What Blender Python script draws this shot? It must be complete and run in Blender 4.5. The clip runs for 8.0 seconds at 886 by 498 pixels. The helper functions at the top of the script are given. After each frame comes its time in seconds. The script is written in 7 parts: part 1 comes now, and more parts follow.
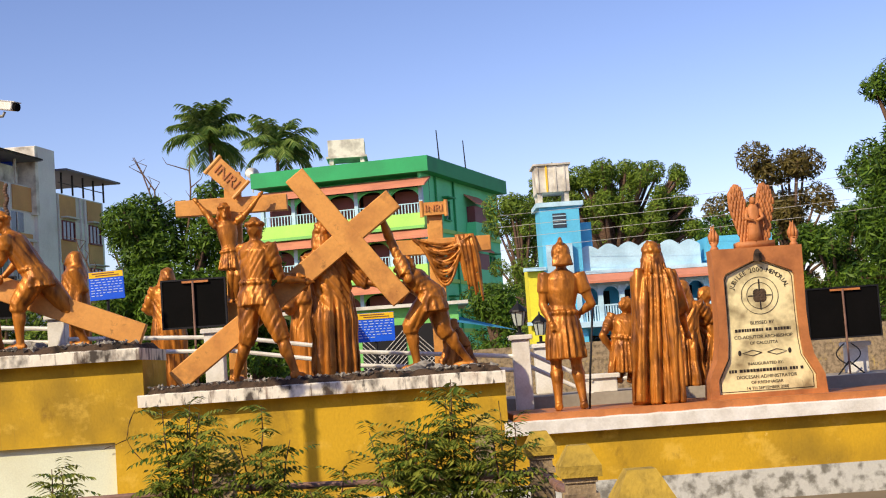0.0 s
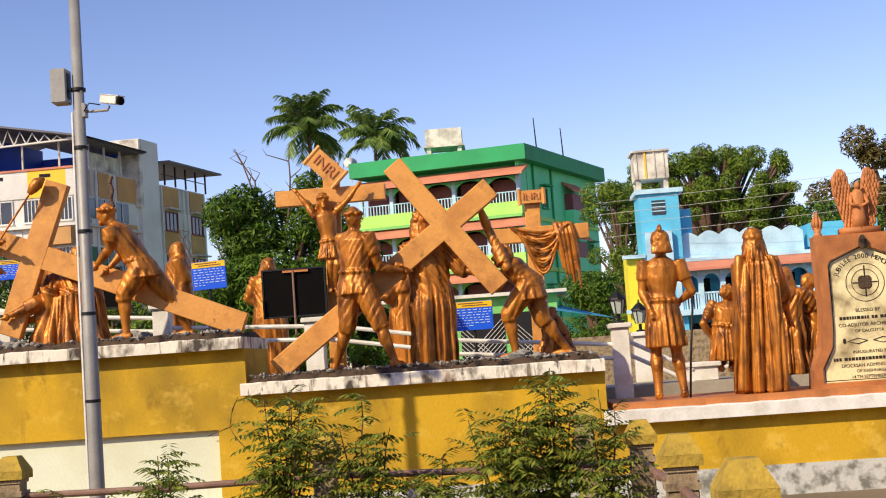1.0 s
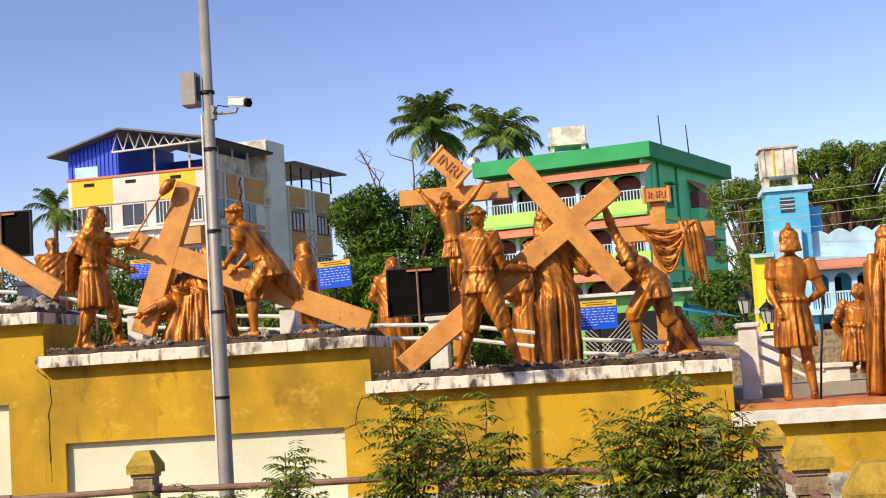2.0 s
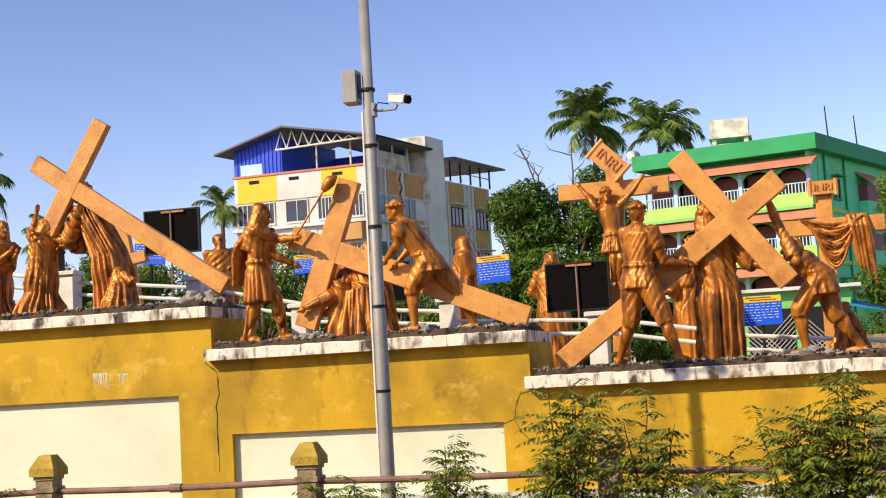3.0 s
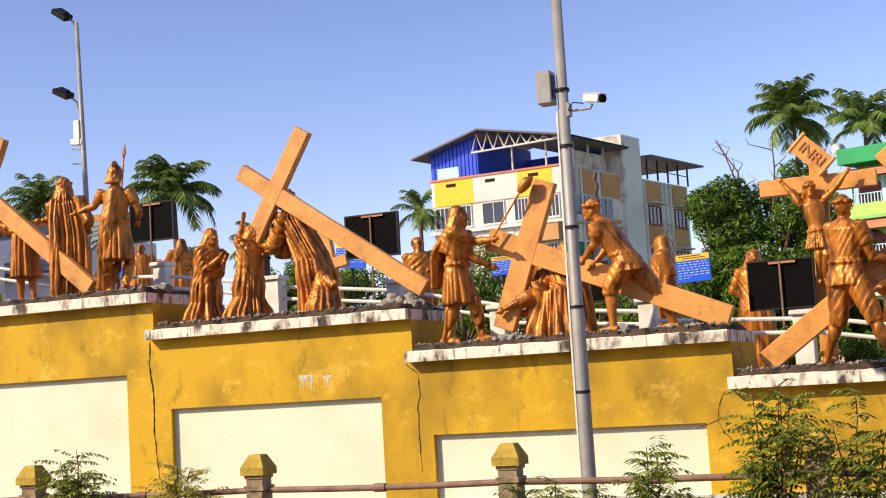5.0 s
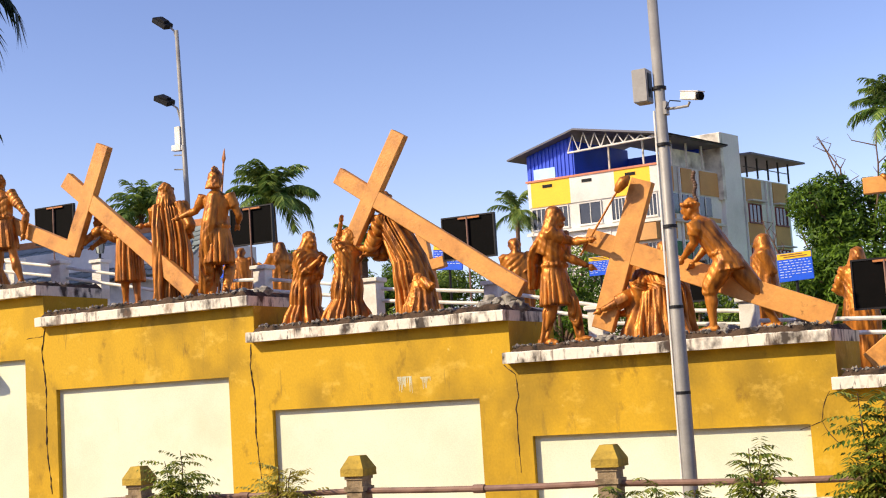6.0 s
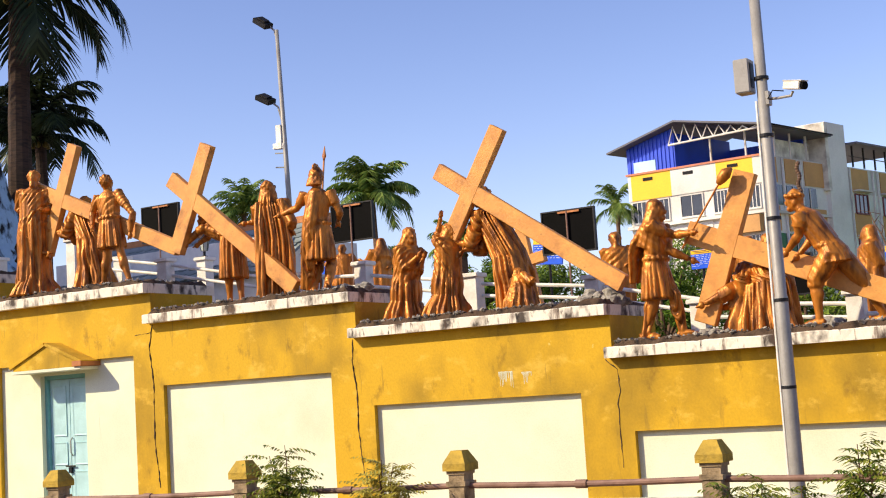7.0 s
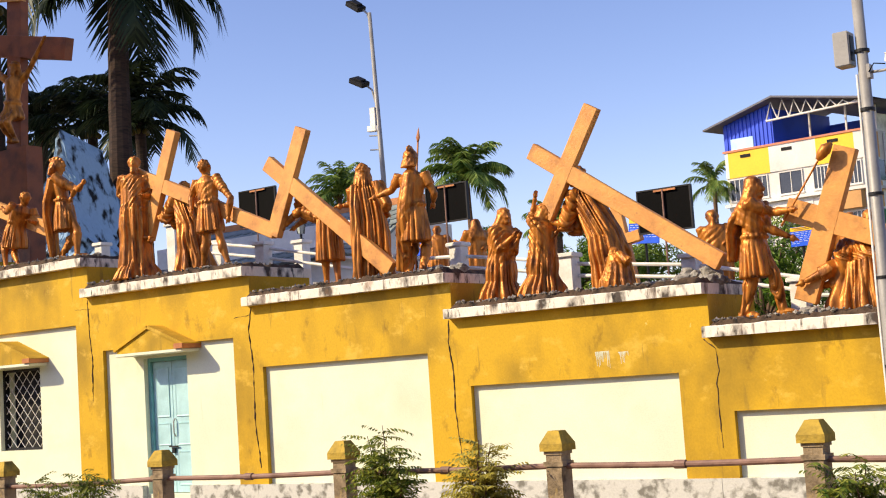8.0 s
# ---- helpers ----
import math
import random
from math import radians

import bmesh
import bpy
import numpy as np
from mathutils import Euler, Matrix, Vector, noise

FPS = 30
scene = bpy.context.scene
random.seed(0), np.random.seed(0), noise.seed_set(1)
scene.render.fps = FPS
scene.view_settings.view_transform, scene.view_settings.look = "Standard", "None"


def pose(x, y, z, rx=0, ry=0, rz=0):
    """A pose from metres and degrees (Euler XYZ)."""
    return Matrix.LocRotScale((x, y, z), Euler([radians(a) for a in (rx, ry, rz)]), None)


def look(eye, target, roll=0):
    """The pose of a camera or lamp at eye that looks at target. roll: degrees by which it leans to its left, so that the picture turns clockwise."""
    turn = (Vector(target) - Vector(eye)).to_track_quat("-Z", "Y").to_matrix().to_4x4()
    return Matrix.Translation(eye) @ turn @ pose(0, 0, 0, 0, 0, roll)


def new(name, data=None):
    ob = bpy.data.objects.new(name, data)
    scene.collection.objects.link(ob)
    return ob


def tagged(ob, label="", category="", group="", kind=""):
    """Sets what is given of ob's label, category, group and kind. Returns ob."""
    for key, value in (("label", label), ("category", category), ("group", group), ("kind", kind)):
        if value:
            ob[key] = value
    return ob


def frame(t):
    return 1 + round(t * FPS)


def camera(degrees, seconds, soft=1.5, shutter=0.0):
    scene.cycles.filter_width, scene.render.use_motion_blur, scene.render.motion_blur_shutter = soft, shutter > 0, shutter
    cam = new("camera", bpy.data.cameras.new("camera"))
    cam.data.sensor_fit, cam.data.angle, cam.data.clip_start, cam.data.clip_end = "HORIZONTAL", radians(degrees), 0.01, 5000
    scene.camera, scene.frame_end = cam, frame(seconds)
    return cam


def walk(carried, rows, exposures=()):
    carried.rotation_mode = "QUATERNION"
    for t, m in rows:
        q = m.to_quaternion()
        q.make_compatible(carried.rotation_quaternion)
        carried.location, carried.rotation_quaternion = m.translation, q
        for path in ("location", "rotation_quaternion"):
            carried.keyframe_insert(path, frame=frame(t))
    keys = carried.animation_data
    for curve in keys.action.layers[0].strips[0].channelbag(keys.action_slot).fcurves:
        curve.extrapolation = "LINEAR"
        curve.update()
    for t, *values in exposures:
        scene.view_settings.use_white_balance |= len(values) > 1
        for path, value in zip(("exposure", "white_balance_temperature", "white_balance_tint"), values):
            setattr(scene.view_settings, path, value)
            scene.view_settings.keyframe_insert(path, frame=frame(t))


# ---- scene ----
# camera: stands on the pavement and pans to the left
cam = camera(36.42, 8.0, soft=1.1)
EYE = 1.6
ROWS = [
    (0.0, -1.54, 4.96, -3.99),
    (0.5, 0.28, 4.53, -4.08),
    (1.0, 2.66, 4.76, -4.02),
    (2.5, 11.18, 5.16, -3.44),
    (3.0, 14.70, 5.26, -3.22),
    (3.5, 17.04, 5.47, -3.25),
    (4.0, 19.46, 5.66, -3.38),
    (5.5, 24.92, 5.87, -3.41),
    (6.0, 27.22, 6.08, -3.52),
    (6.5, 29.51, 6.27, -3.61),
    (7.0, 31.49, 6.13, -3.61),
    (7.5, 33.85, 5.78, -3.72),
    (8.0, 35.59, 5.57, -3.82),
]
walk(cam, [(t, pose(0, 0, EYE, 90 + pitch, 0, yaw) @ pose(0, 0, 0, 0, 0, roll)) for t, yaw, pitch, roll in ROWS],
     exposures=[(0.0, -0.1, 6600, 14), (2.5, 0.03, 6650, 14), (5.5, 0.17, 6750, 15), (8.0, 0.25, 6850, 14)])

# light: hazy morning sun from behind the camera's left shoulder
SUN_TO = Vector((-0.555, -0.603, 0.585)).normalized()
world = bpy.data.worlds.new("world")
scene.world = world
world.use_nodes = True
wn = world.node_tree
wn.nodes.clear()
sky = wn.nodes.new("ShaderNodeTexSky")
sky.sky_type, sky.sun_disc = "NISHITA", False
sky.sun_elevation = math.asin(SUN_TO.z)
sky.sun_rotation = math.atan2(SUN_TO.x, SUN_TO.y)
sky.air_density, sky.dust_density, sky.ozone_density = 1.0, 0.5, 3.0
bgn = wn.nodes.new("ShaderNodeBackground")
bgn.inputs["Strength"].default_value = 1.0
out = wn.nodes.new("ShaderNodeOutputWorld")
scale_node, haze, tint = (wn.nodes.new("ShaderNodeVectorMath"), wn.nodes.new("ShaderNodeGamma"), wn.nodes.new("ShaderNodeVectorMath"))
scale_node.operation = tint.operation = "MULTIPLY"
scale_node.inputs[1].default_value = (0.143, 0.143, 0.143)
haze.inputs["Gamma"].default_value = 1.28
tint.inputs[1].default_value = (1.56, 1.27, 1.33)
wn.links.new(sky.outputs["Color"], scale_node.inputs[0])
wn.links.new(scale_node.outputs[0], haze.inputs["Color"])
wn.links.new(haze.outputs["Color"], tint.inputs[0])
wn.links.new(tint.outputs[0], bgn.inputs["Color"])
wn.links.new(bgn.outputs["Background"], out.inputs["Surface"])
sun_data = bpy.data.lights.new("sun", "SUN")
sun_data.energy, sun_data.angle, sun_data.color = 5.0, radians(0.6), (1.0, 0.87, 0.60)
sun = new("sun", sun_data)
sun.matrix_world = look(SUN_TO * 60, (0, 0, 0))

# materials
def srgb(r, g, b):
    return tuple((c / 12.92 if c <= 0.04045 else ((c + 0.055) / 1.055) ** 2.4) for c in (r, g, b)) + (1,)


def paint(name, base, dark=None, rough=0.6, scale=2.0, grain=30.0, amount=0.5, bump=0.15, metal=0.0, stretch=(1, 1, 1), spec=0.5, vary=0.0, sharp=0.0, dist=0.02):
    """A surface with broad stains (dark over base) and fine grain, in object space and metres."""
    m = bpy.data.materials.new(name)
    m.use_nodes = True
    nt = m.node_tree
    b = nt.nodes["Principled BSDF"]
    co = nt.nodes.new("ShaderNodeTexCoord")
    mp = nt.nodes.new("ShaderNodeMapping")
    mp.inputs["Scale"].default_value = stretch
    nt.links.new(co.outputs["Object"], mp.inputs["Vector"])
    big, fine = nt.nodes.new("ShaderNodeTexNoise"), nt.nodes.new("ShaderNodeTexNoise")
    big.inputs["Scale"].default_value, fine.inputs["Scale"].default_value = scale, grain
    big.inputs["Detail"].default_value, fine.inputs["Detail"].default_value = 6, 4
    nt.links.new(mp.outputs[0], big.inputs["Vector"])
    nt.links.new(mp.outputs[0], fine.inputs["Vector"])
    ramp = nt.nodes.new("ShaderNodeMapRange")
    ramp.inputs["From Min"].default_value, ramp.inputs["From Max"].default_value = 0.42 + sharp * 0.1, 0.72 - sharp * 0.1
    ramp.inputs["To Max"].default_value = amount
    nt.links.new(big.outputs["Fac"], ramp.inputs["Value"])
    mix = nt.nodes.new("ShaderNodeMix")
    mix.data_type = "RGBA"
    mix.inputs["A"].default_value = (*base[:3], 1)
    mix.inputs["B"].default_value = (*(dark or tuple(c * 0.55 for c in base[:3]))[:3], 1)
    nt.links.new(ramp.outputs[0], mix.inputs["Factor"])
    hsv = nt.nodes.new("ShaderNodeHueSaturation")
    val = nt.nodes.new("ShaderNodeMapRange")
    val.inputs["To Min"].default_value, val.inputs["To Max"].default_value = 0.85, 1.15
    nt.links.new(fine.outputs["Fac"], val.inputs["Value"])
    if vary:
        oi, mul = nt.nodes.new("ShaderNodeObjectInfo"), nt.nodes.new("ShaderNodeMath")
        rr = nt.nodes.new("ShaderNodeMapRange")
        rr.inputs["To Min"].default_value, rr.inputs["To Max"].default_value = 1 - vary, 1 + vary
        nt.links.new(oi.outputs["Random"], rr.inputs["Value"])
        mul.operation = "MULTIPLY"
        nt.links.new(val.outputs[0], mul.inputs[0])
        nt.links.new(rr.outputs[0], mul.inputs[1])
        nt.links.new(mul.outputs[0], hsv.inputs["Value"])
    else:
        nt.links.new(val.outputs[0], hsv.inputs["Value"])
    nt.links.new(mix.outputs["Result"], hsv.inputs["Color"])
    nt.links.new(hsv.outputs["Color"], b.inputs["Base Color"])
    b.inputs["Roughness"].default_value, b.inputs["Metallic"].default_value = rough, metal
    b.inputs["Specular IOR Level"].default_value = spec
    if bump:
        bp = nt.nodes.new("ShaderNodeBump")
        bp.inputs["Strength"].default_value, bp.inputs["Distance"].default_value = bump, dist
        nt.links.new(fine.outputs["Fac"], bp.inputs["Height"])
        nt.links.new(bp.outputs["Normal"], b.inputs["Normal"])
    return m


M = {
    "ochre": paint("ochre_plaster", srgb(0.81, 0.64, 0.11), srgb(0.56, 0.45, 0.11), 0.85, 1.3, 40, 0.8, 0.25, sharp=0.3, stretch=(1, 1, 0.7)),
    "cream": paint("cream_plaster", srgb(0.88, 0.90, 0.80), srgb(0.80, 0.80, 0.69), 0.8, 1.3, 60, 0.45, 0.1),
    "grey_plaster": paint("grey_dado", srgb(0.78, 0.78, 0.75), srgb(0.42, 0.41, 0.37), 0.85, 8.0, 40, 0.9, 0.3, sharp=0.7),
    "white": paint("white_stained_paint", srgb(0.92, 0.89, 0.82), srgb(0.18, 0.13, 0.10), 0.8, 5.5, 40, 0.95, 0.25, sharp=0.8, stretch=(1, 1, 0.6)),
    "whiteclean": paint("white_paint", srgb(0.92, 0.91, 0.88), srgb(0.70, 0.66, 0.58), 0.6, 4.0, 40, 0.5, 0.15),
    "mould": paint("mouldy_concrete", srgb(0.32, 0.25, 0.19), srgb(0.05, 0.038, 0.03), 0.95, 7.0, 50, 1.0, 0.7, sharp=0.5),
    "rubble": paint("grey_rubble", srgb(0.62, 0.60, 0.56), srgb(0.25, 0.23, 0.22), 0.95, 14.0, 70, 0.9, 0.6),
    "bronze": paint("copper_gold_paint", srgb(0.78, 0.485, 0.165), srgb(0.30, 0.14, 0.035), 0.43, 6.0, 40, 0.95, 0.3, metal=0.4, stretch=(1.6, 1.6, 0.6), dist=0.015),
    "terracotta": paint("orange_wood_paint", srgb(0.87, 0.61, 0.29), srgb(0.64, 0.38, 0.16), 0.55, 4.0, 30, 0.5, 0.2),
    "terradark": paint("brown_red_paint", srgb(0.76, 0.48, 0.26), srgb(0.48, 0.27, 0.14), 0.6, 4.0, 30, 0.6, 0.25),
    # terracotta darkened to brown: the tall cross's shade is in this colour
    "terra_shaded": paint("shaded_cross_paint", srgb(0.56, 0.29, 0.13), srgb(0.30, 0.14, 0.06), 0.6, 3.0, 30, 0.8, 0.25),
    # bark darkened for the grotto palms, their shade put into the colour
    "bark_shaded": paint("shaded_palm_bark", srgb(0.24, 0.17, 0.13), srgb(0.08, 0.06, 0.05), 0.95, 4, 20, 0.9, 0.8, stretch=(1, 1, 5)),
    "marble": paint("aged_white_marble", srgb(0.95, 0.89, 0.68), srgb(0.42, 0.33, 0.20), 0.5, 3.6, 30, 0.85, 0.1, sharp=0.4),
    "ink": paint("faded_black_letters", srgb(0.16, 0.12, 0.09), None, 0.7, 6, 30, 0.3, 0),
    "black": paint("black_board", srgb(0.02, 0.02, 0.02), srgb(0.06, 0.05, 0.05), 0.9, 3, 30, 0.5, 0.1, spec=0.15),
    "steel": paint("galvanised_steel", srgb(0.60, 0.59, 0.57), srgb(0.40, 0.39, 0.38), 0.5, 3, 40, 0.5, 0.08, metal=0.1),
    "darksteel": paint("dark_iron", srgb(0.12, 0.12, 0.13), None, 0.55, 6, 40, 0.4, 0.1, metal=0.4),
    "rustpipe": paint("brown_pipe_paint", srgb(0.55, 0.42, 0.36), srgb(0.32, 0.2, 0.15), 0.6, 6, 40, 0.7, 0.2),
    "blue": paint("blue_sign_paint", srgb(0.04, 0.36, 0.92), None, 0.45, 3, 20, 0.15, 0),
    "yellow": paint("yellow_sign_paint", srgb(0.95, 0.78, 0.10), None, 0.45, 3, 20, 0.15, 0),
    "white_ink": paint("white_sign_letters", srgb(0.85, 0.90, 0.95), None, 0.5, 3, 20, 0.1, 0),
    "postcap": paint("mossy_yellow_cap", srgb(0.72, 0.60, 0.22), srgb(0.36, 0.31, 0.14), 0.85, 9, 50, 0.8, 0.4),
    "postgrey": paint("weathered_cement_post", srgb(0.64, 0.56, 0.44), srgb(0.30, 0.25, 0.19), 0.9, 8, 50, 0.9, 0.5),
    "doorblue": paint("pale_blue_door_paint", srgb(0.68, 0.84, 0.86), srgb(0.52, 0.68, 0.70), 0.55, 5, 40, 0.5, 0.1),
    "doorframe": paint("teal_door_frame", srgb(0.45, 0.70, 0.72), None, 0.55, 5, 40, 0.5, 0.1),
    # near-black colour that takes the place of shade inside openings
    "dark": paint("interior_shade_paint", srgb(0.10, 0.10, 0.11), None, 0.9, 3, 20, 0.4, 0),
    "green": paint("green_house_paint", srgb(0.50, 0.80, 0.42), srgb(0.40, 0.66, 0.36), 0.7, 0.4, 12, 0.5, 0.1),
    "limeband": paint("lime_green_paint", srgb(0.68, 0.90, 0.42), srgb(0.55, 0.76, 0.36), 0.7, 0.5, 12, 0.5, 0.1),
    "tealgreen": paint("sea_green_paint", srgb(0.42, 0.92, 0.64), srgb(0.33, 0.78, 0.52), 0.7, 0.4, 12, 0.5, 0.1),
    "deepgreen": paint("deep_green_parapet", srgb(0.10, 0.62, 0.36), srgb(0.08, 0.48, 0.28), 0.7, 0.5, 12, 0.5, 0.1),
    "salmon": paint("salmon_canopy", srgb(0.82, 0.52, 0.40), srgb(0.62, 0.38, 0.30), 0.75, 0.8, 15, 0.5, 0.1),
    "maroon": paint("maroon_shutter", srgb(0.48, 0.22, 0.22), None, 0.6, 2, 15, 0.4, 0.1),
    "cyan": paint("cyan_house_paint", srgb(0.36, 0.76, 0.90), srgb(0.28, 0.62, 0.76), 0.7, 0.5, 12, 0.5, 0.1),
    "palecyan": paint("pale_cyan_trim", srgb(0.74, 0.88, 0.94), srgb(0.52, 0.66, 0.74), 0.75, 1.2, 14, 0.6, 0.15),
    "lemon": paint("lemon_house_paint", srgb(0.93, 0.88, 0.22), None, 0.7, 0.5, 12, 0.3, 0.1),
    "aptwhite": paint("apartment_white", srgb(0.88, 0.87, 0.84), srgb(0.68, 0.66, 0.62), 0.75, 0.35, 10, 0.5, 0.1),
    "aptgrey": paint("apartment_grey", srgb(0.82, 0.80, 0.76), srgb(0.60, 0.56, 0.52), 0.8, 0.4, 10, 0.6, 0.1),
    "aptyellow": paint("apartment_yellow", srgb(0.96, 0.76, 0.20), None, 0.7, 0.4, 10, 0.25, 0.1),
    "apttan": paint("apartment_tan", srgb(0.80, 0.60, 0.36), srgb(0.62, 0.45, 0.28), 0.75, 0.5, 10, 0.5, 0.1),
    "bluetin": paint("blue_corrugated_tin", srgb(0.10, 0.30, 0.85), srgb(0.08, 0.22, 0.62), 0.5, 0.7, 12, 0.4, 0.1),
    "roofgrey": paint("grey_roof_sheet", srgb(0.38, 0.38, 0.42), None, 0.6, 0.7, 12, 0.5, 0.1),
    "tank": paint("cement_water_tank", srgb(0.88, 0.86, 0.80), srgb(0.42, 0.36, 0.30), 0.85, 1.2, 12, 0.8, 0.2),
    "glass": paint("dark_window_glass", srgb(0.10, 0.12, 0.15), srgb(0.22, 0.25, 0.28), 0.12, 1.0, 5, 0.5, 0, spec=0.7),
    "rock": paint("painted_grotto_rock", srgb(0.56, 0.68, 0.78), srgb(0.05, 0.06, 0.07), 0.9, 3.2, 14, 1.0, 0.8, sharp=0.9, stretch=(1, 1, 0.6)),
    "bark": paint("palm_bark", srgb(0.42, 0.32, 0.25), srgb(0.20, 0.15, 0.12), 0.9, 4, 20, 0.8, 0.6, stretch=(1, 1, 4)),
    "soil": paint("dusty_ground", srgb(0.50, 0.44, 0.35), srgb(0.36, 0.32, 0.24), 0.95, 0.4, 9, 0.7, 0.4),
    "rooftile": paint("roof_tile_grey", srgb(0.50, 0.54, 0.53), srgb(0.30, 0.34, 0.34), 0.7, 2, 20, 0.6, 0.2, vary=0.15),
    "terrace": paint("terrace_cement", srgb(0.66, 0.62, 0.56), srgb(0.40, 0.36, 0.32), 0.9, 1.5, 20, 0.6, 0.3),
    "lampglass": paint("frosted_lamp_glass", srgb(0.72, 0.76, 0.72), None, 0.25, 4, 20, 0.2, 0),
}


def weather(m, layers):
    """Lays further stains over a paint: (colour, noise scale, stretch, from, to, amount)."""
    nt = m.node_tree
    b = nt.nodes["Principled BSDF"]
    src = b.inputs["Base Color"].links[0].from_socket
    co = nt.nodes.new("ShaderNodeTexCoord")
    for colour, scale, stretch, lo, hi, amount in layers:
        mp, no, rg, mx = (nt.nodes.new(k) for k in ("ShaderNodeMapping", "ShaderNodeTexNoise", "ShaderNodeMapRange", "ShaderNodeMix"))
        mp.inputs["Scale"].default_value = stretch
        mp.inputs["Location"].default_value = (scale * 1.7, 3.1, scale)
        no.inputs["Scale"].default_value, no.inputs["Detail"].default_value, no.inputs["Roughness"].default_value = scale, 8, 0.65
        rg.inputs["From Min"].default_value, rg.inputs["From Max"].default_value, rg.inputs["To Max"].default_value = lo, hi, amount
        mx.data_type = "RGBA"
        mx.inputs["B"].default_value = colour
        nt.links.new(co.outputs["Object"], mp.inputs["Vector"])
        nt.links.new(mp.outputs[0], no.inputs["Vector"])
        nt.links.new(no.outputs["Fac"], rg.inputs["Value"])
        nt.links.new(rg.outputs[0], mx.inputs["Factor"])
        nt.links.new(src, mx.inputs["A"])
        src = mx.outputs["Result"]
    nt.links.new(src, b.inputs["Base Color"])


weather(M["ochre"], [(srgb(0.90, 0.74, 0.30), 2.2, (1, 1, 1.4), 0.56, 0.66, 0.55), (srgb(0.46, 0.34, 0.08), 3.0, (1, 1, 0.6), 0.60, 0.72, 0.7), (srgb(0.50, 0.40, 0.16), 4.0, (2.2, 2.2, 0.25), 0.62, 0.72, 0.6), (srgb(0.94, 0.84, 0.52), 9.0, (1, 1, 0.6), 0.68, 0.74, 0.6)])
weather(M["white"], [(srgb(0.30, 0.17, 0.10), 4.0, (2.4, 2.4, 0.35), 0.56, 0.66, 0.75), (srgb(0.10, 0.07, 0.05), 7.0, (1.6, 1.6, 0.5), 0.58, 0.66, 0.9), (srgb(0.62, 0.45, 0.30), 3.0, (1, 1, 1), 0.58, 0.7, 0.5)])
weather(M["terracotta"], [(srgb(0.50, 0.28, 0.12), 2.2, (1, 1, 1), 0.54, 0.68, 0.6), (srgb(0.30, 0.15, 0.06), 6.0, (1, 1, 1), 0.62, 0.70, 0.55), (srgb(0.45, 0.24, 0.10), 9.0, (1, 1, 1), 0.66, 0.74, 0.6)])
weather(M["marble"], [(srgb(0.20, 0.14, 0.09), 5.0, (2.0, 2.0, 0.5), 0.62, 0.72, 0.8)])
weather(M["cream"], [(srgb(0.82, 0.80, 0.66), 0.8, (1, 1, 1), 0.5, 0.75, 0.6), (srgb(0.72, 0.66, 0.50), 5.0, (2, 2, 0.2), 0.66, 0.76, 0.35)])
weather(M["postgrey"], [(srgb(0.80, 0.68, 0.36), 6.0, (1, 1, 0.5), 0.56, 0.66, 0.6)])


def foliage(name, a, b, rough=0.5):
    m = bpy.data.materials.new(name)
    m.use_nodes = True
    nt = m.node_tree
    bs = nt.nodes["Principled BSDF"]
    geo, ramp = nt.nodes.new("ShaderNodeNewGeometry"), nt.nodes.new("ShaderNodeMix")
    ramp.data_type = "RGBA"
    ramp.inputs["A"].default_value, ramp.inputs["B"].default_value = (*a[:3], 1), (*b[:3], 1)
    nt.links.new(geo.outputs["Random Per Island"], ramp.inputs["Factor"])
    nt.links.new(ramp.outputs["Result"], bs.inputs["Base Color"])
    bs.inputs["Roughness"].default_value = rough
    tr, mx = nt.nodes.new("ShaderNodeBsdfTranslucent"), nt.nodes.new("ShaderNodeMixShader")
    nt.links.new(ramp.outputs["Result"], tr.inputs["Color"])
    mx.inputs[0].default_value = 0.22
    bs.inputs["Specular IOR Level"].default_value = 0.2
    o = nt.nodes["Material Output"]
    nt.links.new(bs.outputs[0], mx.inputs[1])
    nt.links.new(tr.outputs[0], mx.inputs[2])
    nt.links.new(mx.outputs[0], o.inputs["Surface"])
    return m


M["leaf_shrub"] = foliage("shrub_leaf", (0.045, 0.10, 0.012), (0.30, 0.32, 0.05))
M["leaf_dry"] = foliage("dry_leaf", (0.30, 0.26, 0.05), (0.52, 0.46, 0.09))
M["leaf_mango"] = foliage("mango_leaf", (0.016, 0.05, 0.006), (0.14, 0.24, 0.022))
M["leaf_rain"] = foliage("raintree_leaf", (0.045, 0.10, 0.012), (0.24, 0.33, 0.04))
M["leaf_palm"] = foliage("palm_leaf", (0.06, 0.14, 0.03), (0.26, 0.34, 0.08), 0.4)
# palm leaf again, darkened: the shade by the grotto is in the colour
M["leaf_palm_shaded"] = foliage("shaded_palm_leaf", (0.012, 0.022, 0.012), (0.04, 0.06, 0.025), 0.4)
M["leaf_rust"] = foliage("rusty_leaf", (0.10, 0.07, 0.02), (0.16, 0.13, 0.03))


# building blocks
def bm_box(bm, x0, x1, y0, y1, z0, z1, m=None):
    r = bmesh.ops.create_cube(bm, size=1)
    mt = Matrix.Translation(((x0 + x1) / 2, (y0 + y1) / 2, (z0 + z1) / 2)) @ Matrix.Diagonal((abs(x1 - x0), abs(y1 - y0), abs(z1 - z0), 1))
    bmesh.ops.transform(bm, matrix=(m @ mt) if m else mt, verts=r["verts"])
    return r["verts"]


